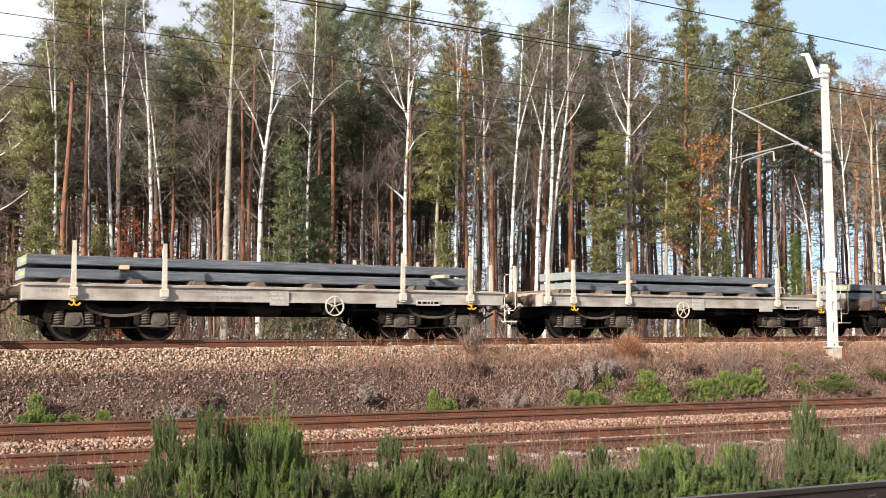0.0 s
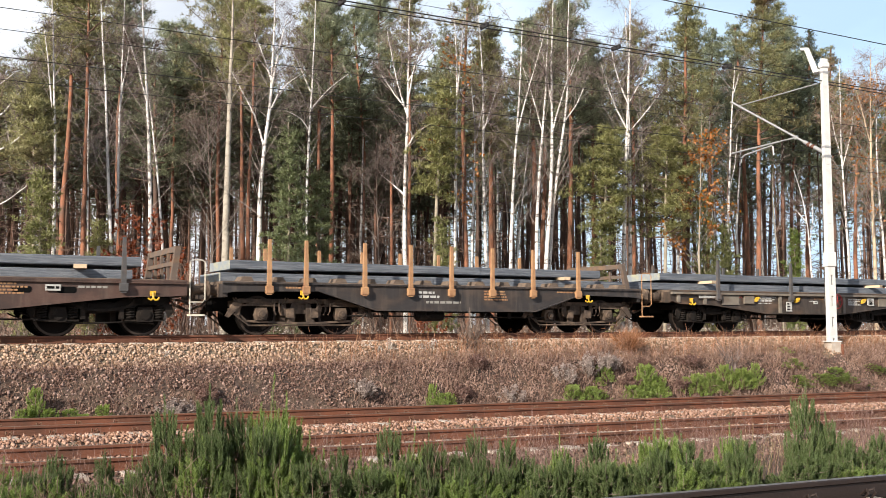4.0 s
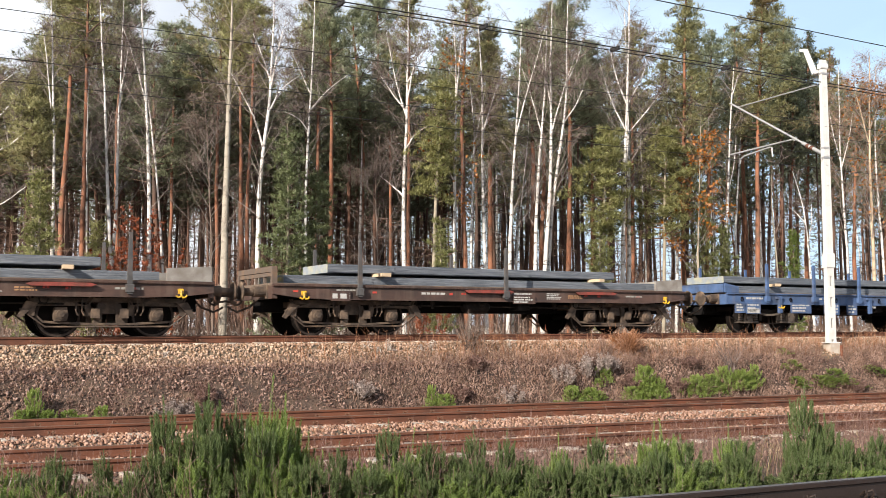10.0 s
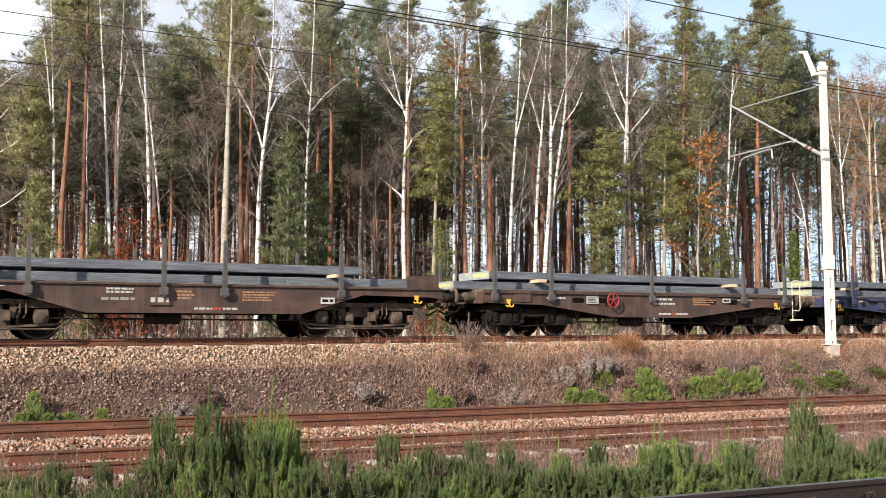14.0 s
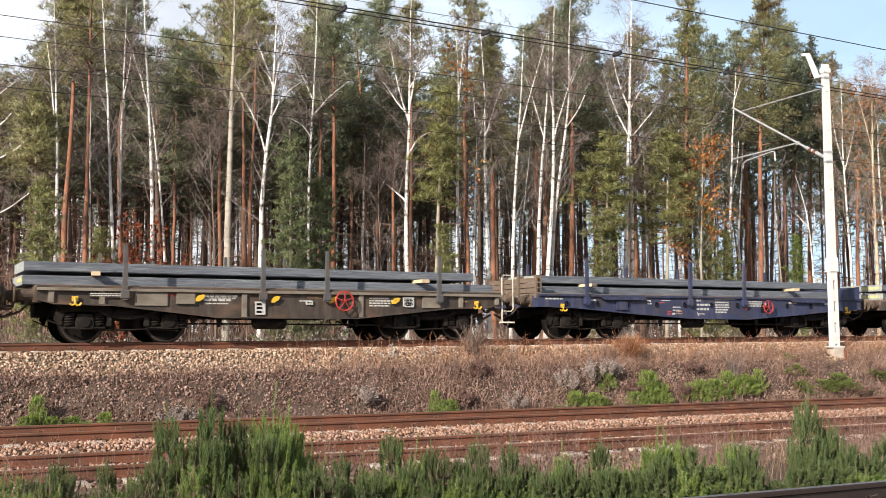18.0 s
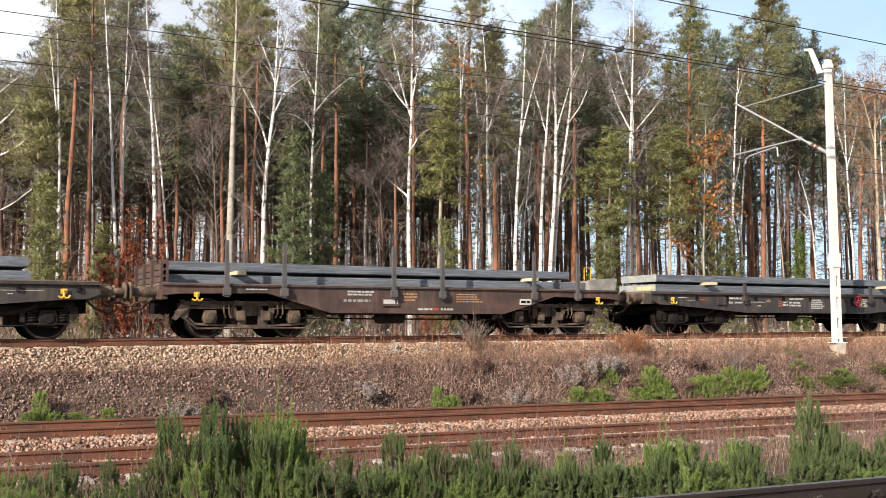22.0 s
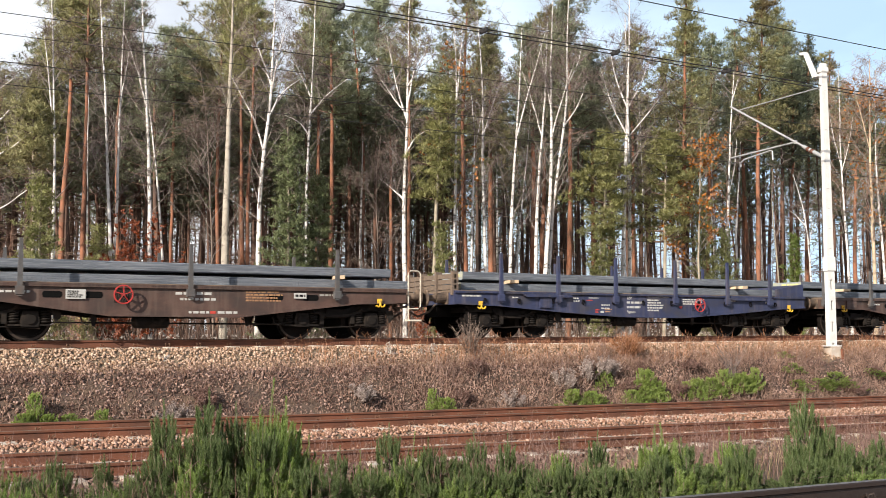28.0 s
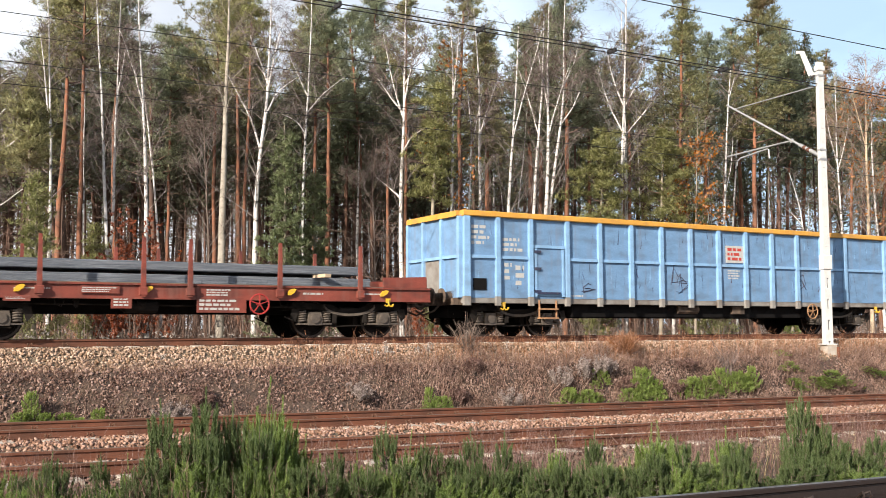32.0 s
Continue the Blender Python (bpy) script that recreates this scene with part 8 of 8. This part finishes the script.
def bank_weeds():
    """Dry stems and fallen litter on the slope below the raised track, thicker towards the mast."""
    g = np.random.default_rng(111)
    n = 44000
    x, y = g.uniform(-2, 36, n), 19.95 + 1.45 * g.random(n) ** 1.15
    thick = np.clip((x - 3) / 10, 0.5, 0.85) * (0.2 + 0.8 * (np.sin(x * 2.1 + 3 * np.sin(y * 3.7)) + 0.6 * np.sin(x * 5.3 + y * 4) > -0.2))
    keep = (g.random(n) < np.maximum(thick, 0.4)) & ~((np.abs(x - y * MX / MY) < 0.42) & (y > 20.4) & (y < MY + 0.3))
    x, y = x[keep], y[keep]
    base = np.stack([x, y, np.maximum(ground_z(x, y), np.where(y > FAR_Y - 2.62, far_bed(x, y), -9)) - 0.02], 1)
    h = g.uniform(0.08, 0.30, len(x)) * np.clip((x - 2) / 10, 0.6, 1.1) * (1 + 0.9 * (g.random(len(x)) < 0.12))
    way = g.normal(size=base.shape) * 0.45
    way[:, 2] = 1
    n1 = way / np.linalg.norm(way, axis=1, keepdims=True)
    sets = [blades(g, base, way, h, 0.014)]
    for q in (0.45, 0.65, 0.85):
        sets.append(blades(g, base + n1 * (h * q)[:, None], n1 + g.normal(size=base.shape) * 0.6, h * g.uniform(0.2, 0.45, len(h)), 0.011))
    tagged(new("dry_weeds", tri_mesh("dry_weeds", *joined(sets), L_dry)), "dense dry brown weeds on the bank", "weeds", kind="stuff")
    # tall thin stems by the ballast's foot
    n = 1500
    x, y = 8 + 26 * g.random(n) ** 0.8, FAR_Y - 2.75 + 0.75 * g.random(n)
    base = np.stack([x, y, far_bed(x, y) - 0.03], 1)
    h = g.uniform(0.25, 0.7, n) * np.where(np.abs(x - y * MX / MY) < 0.5, 0.15, 1)
    way = g.normal(size=base.shape) * 0.16
    way[:, 2] = 1
    n1 = way / np.linalg.norm(way, axis=1, keepdims=True)
    sets = [blades(g, base, way, h, 0.012)]
    for q in (0.4, 0.55, 0.7, 0.85):
        sets.append(blades(g, base + n1 * (h * q)[:, None], n1 + g.normal(size=base.shape) * 0.5, h * 0.3, 0.009))
    tagged(new("tall_dry_stems", tri_mesh("tall_dry_stems", *joined(sets), L_redstem)), "thin red-brown stems at the ballast's edge", "weeds", kind="stuff")
    # dark flattened heather and twigs, in patches
    n = 36000
    x, y = g.uniform(-2, 36, n), 19.95 + 1.35 * g.random(n)
    keep = np.sin(x * 1.7 + 2.2 * np.sin(y * 4.1)) + 0.7 * np.sin(x * 4.3 - y * 3) > -0.5
    x, y = x[keep], y[keep]
    base = np.stack([x, y, ground_z(x, y) + 0.01], 1)
    way = g.normal(size=base.shape)
    way[:, 2] = np.abs(way[:, 2]) * 0.7
    tagged(new("flat_heather", tri_mesh("flat_heather", *blades(g, base, way, g.uniform(0.05, 0.2, len(x)), 0.016), L_heather)), "dark flattened heather in patches on the bank", "heather", kind="stuff")
    # litter and small stones on the slope
    n = 20000
    x, y = g.uniform(-2, 36, n), 19.9 + 1.6 * g.random(n)
    base = np.stack([x, y, ground_z(x, y) + 0.015], 1)
    tagged(new("leaf_litter", tri_mesh("leaf_litter", *blades(g, base, g.normal(size=base.shape) * (1, 1, 0.3), g.uniform(0.03, 0.09, n), 0.03), L_dry)), "fallen brown leaves on the bank", "litter", kind="stuff")


bank_weeds()

# ---- the strip of young growth between the lower tracks ----


def sapling(seed, label, leaf=L_young, group="young pines between the tracks", leader=0.24):
    """A young pine: stem, whorls of boughs that sweep upward, each ending in an upright brush of needles, and a tall leader. One metre tall."""
    rng, g = random.Random(seed), np.random.default_rng(seed)
    t = thing("young_pine", label, "sapling", group)
    f = Form()
    f.tube([(0, 0, -0.05), (0.01, 0, 0.5), (0, 0, 0.97)], [0.016, 0.011, 0.004], 6, cap=False)
    shoots = [((0, 0, 1.0 - leader), (0.01, 0, 0.98), 1.0)]
    for k in range(4):
        w = 1.57 * k + rng.uniform(-0.5, 0.5)
        h = rng.uniform(0.10, 0.2)
        shoots.append(((0.012 * math.cos(w), 0.012 * math.sin(w), 1.0 - leader), (0.11 * math.cos(w), 0.11 * math.sin(w), 1.0 - leader + h), 0.9))
    for z in [(0.97 - leader) * q for q in (0.08, 0.26, 0.44, 0.62, 0.80, 0.94)]:
        m = rng.randint(6, 8)
        for k in range(m):
            w = 2 * math.pi * (k + rng.uniform(-0.3, 0.3)) / m
            r = (0.52 - 0.42 * z) * rng.uniform(0.55, 1.15)
            a, b = Vector((0, 0, z)), Vector((r * math.cos(w), r * math.sin(w), z + 0.04 + 0.06 * rng.random()))
            c = b + Vector((0.03 * math.cos(w), 0.03 * math.sin(w), rng.uniform(0.09, 0.19)))
            f.tube([a, b, c], [0.007, 0.005, 0.003], 4, cap=False)
            shoots += [(a.lerp(b, 0.35), b, 0.7), (b, c, 1.0)]
            for j in range(2):
                v = w + rng.uniform(-0.9, 0.9)
                s = a.lerp(b, rng.uniform(0.45, 0.95))
                e = s + Vector((0.06 * math.cos(v), 0.06 * math.sin(v), rng.uniform(0.10, 0.2)))
                shoots.append((s, e, 0.9))
    part("stem", f, M_twig, t)
    base, way, size = [], [], []
    for a, b, full in shoots:
        a, b = Vector(a), Vector(b)
        d = b - a
        k = int((24 + 620 * d.length) * full)
        q = g.random(k)
        base.append(np.array(a)[None] + q[:, None] * np.array(d)[None])
        u = np.array(d.normalized())
        out = g.normal(size=(k, 3))
        out -= (out @ u)[:, None] * u[None]
        way.append(unit(out) * g.uniform(0.45, 0.95, (k, 1)) + u[None] * 0.75)
        size.append(g.uniform(0.042, 0.072, k) * (1.05 - 0.35 * q))
    base, way = np.concatenate(base), np.concatenate(way)
    part("needles", tri_mesh("needles", *blades(g, base, way, np.concatenate(size), 0.0068), leaf), leaf, t)
    return t


SAPLINGS = [(sapling(121 + k, "young %s pine sapling with upright shoots" % tone, leaf, leader=(0.40, 0.34, 0.44, 0.30)[k]), []) for k, (tone, leaf) in enumerate((("bright green", L_young), ("grey-green", L_young_grey), ("bright green", L_young), ("dull green", L_young_grey)))]
SEEDLINGS = [(sapling(126 + k, "small bright green pine seedling on the bank", L_lime, "pine seedlings on the bank", 0.14), []) for k in range(2)]


def plant(x, y, tip, wide, k, spin, kinds=SAPLINGS):
    """Sets a sapling, tip metres tall."""
    z = float(ground_z(np.array([x]), np.array([y]))[0]) - 0.03
    proto, used = kinds[k % len(kinds)]
    m = Matrix.Translation((x, y, z)) @ Euler((radians(4 * math.sin(spin * 3)), radians(5 * math.cos(spin * 5)), spin)).to_matrix().to_4x4() @ Matrix.Diagonal((wide, wide, tip, 1))
    if used:
        return copy_thing(proto, m @ Matrix.Diagonal([1 / v for v in (*proto.scale, 1)]))
    proto.matrix_basis = m
    used.append(1)
    return proto


# x, y, height, width and kind of each sapling
SPOTS = [(1.58, 10.75, 0.82, 0.34, 1), (1.55, 10.43, 0.66, 0.40, 0), (1.56, 10.46, 0.48, 0.32, 1), (1.71, 10.70, 0.69, 0.37, 3), (2.08, 10.57, 0.79, 0.32, 3), (1.98, 10.14, 0.49, 0.37, 3), (2.10, 10.35, 0.49, 0.34, 0), (2.35, 10.47, 0.77, 0.32, 2), (2.35, 10.19, 0.45, 0.30, 3), (2.36, 10.28, 0.42, 0.32, 3), (2.66, 10.36, 1.32, 0.54, 1), (2.76, 10.33, 1.01, 0.67, 2), (2.55, 10.28, 0.81, 0.58, 3), (2.85, 10.12, 0.66, 0.84, 2), (2.90, 10.28, 1.06, 0.75, 3), (2.91, 10.14, 0.69, 1.04, 2), (3.11, 10.04, 0.75, 0.84, 0), (3.03, 10.23, 1.46, 0.59, 1)]
SPOTS += [(2.93, 9.77, 1.09, 0.45, 3), (3.06, 10.03, 1.06, 0.43, 3), (3.18, 10.18, 1.15, 0.64, 1), (2.84, 9.80, 0.94, 0.58, 0), (3.09, 10.07, 0.86, 0.64, 2), (3.36, 10.12, 1.29, 0.53, 1), (3.45, 9.80, 1.06, 0.43, 0), (3.39, 9.67, 0.93, 0.45, 0), (3.55, 10.06, 1.53, 0.63, 2), (3.39, 9.72, 1.15, 0.47, 3), (3.56, 9.80, 1.27, 0.52, 0), (3.66, 10.02, 1.18, 0.68, 2), (3.50, 9.65, 0.87, 0.58, 2), (3.55, 9.68, 0.90, 0.52, 2), (3.74, 9.99, 1.34, 0.55, 0), (3.63, 9.76, 1.05, 0.43, 2), (3.66, 9.78, 1.03, 0.42, 3), (3.84, 9.96, 0.99, 0.68, 0)]
SPOTS += [(3.75, 9.59, 0.63, 0.70, 3), (3.59, 9.57, 0.73, 0.73, 2), (3.99, 9.90, 0.96, 0.51, 2), (3.73, 9.44, 0.76, 0.53, 1), (3.76, 9.52, 0.78, 0.55, 1), (4.27, 9.80, 0.85, 0.35, 3), (4.49, 9.72, 0.78, 0.32, 0), (4.33, 9.58, 0.54, 0.37, 3), (4.47, 9.49, 0.40, 0.32, 1), (4.77, 9.62, 1.06, 0.43, 3), (4.65, 9.53, 0.71, 0.44, 2), (4.66, 9.20, 0.73, 0.46, 0), (4.95, 9.56, 0.98, 0.42, 2), (4.89, 9.39, 0.72, 0.55, 3), (4.73, 9.24, 0.74, 0.51, 3), (5.12, 9.50, 0.94, 0.39, 1), (4.92, 9.27, 0.68, 0.44, 3), (4.87, 9.00, 0.59, 0.42, 3)]
SPOTS += [(5.26, 9.44, 0.82, 0.52, 3), (5.19, 9.28, 0.46, 0.76, 2), (5.03, 9.32, 0.61, 0.55, 1), (5.48, 9.37, 0.76, 0.43, 3), (5.25, 8.93, 0.64, 0.60, 3), (5.12, 8.92, 0.64, 0.55, 0), (5.68, 9.30, 0.98, 0.40, 3), (5.47, 9.16, 0.58, 0.50, 0), (5.53, 9.14, 0.77, 0.38, 1), (5.91, 9.22, 0.96, 0.42, 1), (5.89, 9.02, 0.56, 0.61, 0), (5.78, 9.02, 0.66, 0.51, 1), (6.15, 9.15, 0.71, 0.46, 3), (5.93, 8.78, 0.47, 0.36, 0), (5.92, 8.65, 0.43, 0.36, 3), (6.53, 9.06, 0.90, 0.37, 0), (6.35, 8.67, 0.75, 0.42, 3), (6.16, 8.71, 0.68, 0.40, 3)]
SPOTS += [(6.92, 8.97, 0.96, 0.43, 1), (6.69, 8.44, 0.73, 0.46, 3), (6.77, 8.64, 0.67, 0.44, 3), (7.15, 8.92, 0.72, 0.48, 0), (6.94, 8.61, 0.48, 0.44, 3), (6.80, 8.53, 0.44, 0.44, 3), (7.59, 8.82, 1.03, 0.55, 0), (7.30, 8.31, 0.84, 0.45, 3), (7.19, 8.44, 0.68, 0.76, 3), (7.81, 8.78, 1.04, 0.70, 0), (7.79, 8.43, 0.70, 1.02, 3), (7.49, 8.30, 0.73, 0.89, 0), (8.04, 8.73, 0.86, 0.63, 3), (7.43, 8.30, 0.55, 0.63, 0), (7.78, 8.35, 0.62, 0.89, 0), (8.37, 8.66, 0.69, 0.73, 0), (8.40, 8.50, 0.33, 0.82, 3), (8.21, 8.33, 0.53, 0.78, 1)]
SPOTS += [(8.58, 8.62, 0.97, 0.49, 0), (8.31, 8.33, 0.79, 0.48, 1), (8.31, 8.19, 0.73, 0.53, 3), (8.73, 8.59, 0.87, 0.58, 3), (8.31, 8.27, 0.62, 0.66, 0), (8.49, 8.44, 0.64, 0.86, 1), (9.65, 8.51, 1.39, 0.57, 3), (9.63, 8.51, 0.84, 0.39, 3), (9.01, 8.09, 0.54, 0.56, 3), (9.34, 8.18, 0.41, 0.50, 1), (9.83, 8.50, 0.92, 0.55, 1), (9.27, 8.13, 0.67, 0.72, 1), (9.73, 8.25, 0.58, 0.78, 3), (10.07, 8.48, 1.05, 0.52, 3), (10.04, 8.28, 0.77, 0.46, 1), (9.66, 8.30, 0.78, 0.47, 1), (10.27, 8.46, 0.80, 0.68, 3), (10.20, 8.12, 0.44, 0.91, 0)]
SPOTS += [(9.83, 8.12, 0.40, 0.97, 0), (10.83, 8.41, 0.85, 0.48, 3), (10.77, 8.21, 0.38, 0.66, 0), (10.49, 7.98, 0.35, 0.55, 3), (10.59, 8.43, 0.67, 0.68, 1), (10.23, 8.31, 0.29, 0.76, 3), (9.83, 7.98, 0.43, 0.56, 0), (1.21, 11.12, 0.70, 0.56, 0), (1.25, 10.35, 0.67, 0.66, 2), (1.43, 10.82, 0.64, 0.50, 3), (1.52, 10.48, 0.64, 0.50, 3), (1.60, 10.29, 0.57, 0.76, 2), (2.12, 10.83, 0.53, 0.72, 2), (2.17, 10.49, 0.50, 0.60, 0), (2.27, 10.22, 0.63, 0.48, 1), (2.43, 10.22, 0.57, 0.51, 3), (2.54, 10.15, 0.52, 0.51, 3), (2.67, 10.09, 0.59, 0.63, 1)]
SPOTS += [(2.87, 10.23, 0.71, 0.55, 3), (3.08, 10.44, 0.62, 0.63, 0), (3.14, 10.10, 0.67, 0.72, 2), (3.19, 9.69, 0.67, 0.73, 3), (3.36, 9.65, 0.74, 0.56, 0), (3.68, 10.08, 0.46, 0.53, 3), (3.67, 9.57, 0.67, 0.80, 1), (3.85, 9.54, 0.55, 0.66, 1), (3.92, 9.38, 0.71, 0.73, 3), (4.27, 9.74, 0.46, 0.63, 2), (4.33, 9.48, 0.48, 0.72, 3), (4.37, 9.28, 0.71, 0.70, 1), (4.54, 9.30, 0.60, 0.63, 1), (4.75, 9.46, 0.58, 0.72, 2), (5.08, 9.67, 0.43, 0.56, 0), (5.07, 9.39, 0.54, 0.68, 0), (5.35, 9.48, 0.59, 0.82, 1), (5.16, 8.91, 0.53, 0.76, 0)]
SPOTS += [(5.76, 9.57, 0.55, 0.82, 1), (5.50, 8.86, 0.54, 0.64, 0), (5.79, 9.03, 0.48, 0.76, 3), (6.10, 9.19, 0.52, 0.66, 3), (6.11, 8.99, 0.57, 0.76, 3), (6.28, 8.89, 0.50, 0.63, 3), (6.36, 8.72, 0.66, 0.50, 3), (6.49, 8.68, 0.58, 0.56, 1), (6.62, 8.58, 0.57, 0.73, 1), (6.96, 8.76, 0.62, 0.82, 3), (7.12, 8.72, 0.47, 0.53, 3), (7.19, 8.55, 0.43, 0.84, 3), (7.44, 8.59, 0.62, 0.76, 0), (8.07, 9.06, 0.33, 0.66, 3), (7.99, 8.67, 0.34, 0.72, 0), (7.85, 8.25, 0.49, 0.64, 3), (8.03, 8.15, 0.46, 0.51, 0), (8.29, 8.25, 0.49, 0.70, 3)]
SPOTS += [(8.97, 8.72, 0.27, 0.76, 3), (9.00, 8.09, 0.38, 0.91, 3), (9.60, 8.44, 0.44, 0.76, 3), (10.06, 8.66, 0.28, 0.89, 3), (9.78, 8.15, 0.43, 0.72, 3), (10.51, 8.55, 0.24, 0.80, 3), (10.83, 8.52, 0.48, 0.66, 3), (10.58, 8.16, 0.27, 0.84, 0)]
for k, (x, y, tip, wide, kind) in enumerate(SPOTS):
    plant(x, y, tip, wide, kind, 1.7 * k)

u = random.Random(88)
# x, y, height and width of the seedlings on the bank, each with smaller ones at its foot
for x, y, h, r in ((2.72, 20.25, 0.64, 0.22), (2.54, 20.10, 0.41, 0.62), (2.94, 20.15, 0.36, 0.58), (3.89, 20.10, 0.44, 0.50), (11.08, 20.20, 0.61, 0.41), (11.41, 20.15, 0.46, 0.71), (14.95, 20.20, 0.52, 0.70), (15.55, 20.25, 0.43, 0.78), (16.31, 20.60, 0.39, 0.46), (16.81, 20.20, 0.48, 0.73), (17.36, 20.35, 0.79, 0.87), (17.78, 20.30, 0.56, 0.74), (19.08, 20.30, 0.61, 0.76), (19.70, 20.40, 0.49, 0.91), (20.22, 20.40, 0.68, 0.71), (20.83, 20.40, 0.59, 1.00), (21.38, 20.45, 0.63, 0.58), (23.34, 21.20, 0.20, 0.61), (23.26, 20.80, 0.22, 0.53), (23.04, 20.50, 0.23, 0.82), (23.93, 20.50, 0.25, 0.91), (24.75, 20.60, 0.28, 1.00), (25.23, 20.50, 0.20, 0.93), (26.92, 20.60, 0.20, 0.96)):
    plant(x, y, h * 1.05, max(r, 0.75 * h), u.randrange(2), u.uniform(0, 6), SEEDLINGS)
    for k in range(2):
        plant(x + r * u.uniform(-0.7, 0.7), y + u.uniform(-0.12, 0.12), h * u.uniform(0.5, 0.85), r * u.uniform(0.7, 0.95), k, u.uniform(0, 6), SEEDLINGS)


def strip_growth():
    """Grass, straw and dead stalks between the saplings."""
    g = np.random.default_rng(131)

    def tuft(name, n, x0, x1, y0, y1, h0, h1, width, leaf, label, category, lean, side=False):
        x, y = g.uniform(x0, x1, n), g.uniform(y0, y1, n)
        patch = 0.5 + 0.5 * np.sin(x * 1.9 + 2 * np.sin(y * 1.3) + n)
        keep = g.random(n) < 0.15 + 0.85 * patch
        x, y = x[keep], y[keep]
        base = np.stack([x, y, ground_z(x, y) - 0.02], 1)
        way = g.normal(size=base.shape) * lean
        way[:, 2] = 1
        h = g.uniform(h0, h1, len(x))
        sets = [blades(g, base, way, h, width)]
        if side:
            n1 = way / np.linalg.norm(way, axis=1, keepdims=True)
            for q in (0.4, 0.55, 0.7, 0.85):
                sets.append(blades(g, base + n1 * (h * q)[:, None], n1 + g.normal(size=base.shape) * 0.5, h * 0.22, width * 0.7))
        tagged(new(name, tri_mesh(name, *joined(sets), leaf)), label, category, kind="stuff")

    tuft("green_grass", 9000, -1, 22, 8.0, 11.6, 0.12, 0.42, 0.009, L_grass, "dull green grass between young pines", "grass", 0.3)
    tuft("straw_grass", 900, 7, 17, 9.0, 12.2, 0.25, 0.75, 0.008, L_straw, "yellow dead grass between young pines", "grass", 0.22)
    tuft("dead_stalks", 8500, -1, 24, 9.0, 12.6, 0.3, 0.95, 0.007, L_heather, "thin dead red-brown stalks between young pines", "weeds", 0.16, True)


strip_growth()


def motions():
    knots = [2.0 * k for k in range(17)]
    for ob, q, y, z, turn in RIDERS:
        walk(ob, [(t, pose(q - gone(t), FAR_Y + y, z, 0, 0, turn)) for t in knots])
    for w, x, q in ROLLERS:
        # a wheel turns by the way it has run; rows lie close while it is in view
        rows = [(0.0, pose(x, 0, 0.46))]
        start = next((k / 15 for k in range(481) if q - gone(k / 15) < 34), None)
        if start is not None:
            k0 = int(start * 15)
            k = max(k0, 1)
            while k <= 480 and q - gone(k / 15) > -4:
                rows.append((k / 15, pose(x, 0, 0.46, 0, -math.degrees((gone(k / 15) - gone(k0 / 15)) / 0.46) % 360, 0)))
                k += 1
            if k <= 480:
                rows.append((32.0, rows[-1][1]))
        if len(rows) == 1:
            rows.append((32.0, pose(x, 0, 0.46)))
        walk(w, rows)


motions()
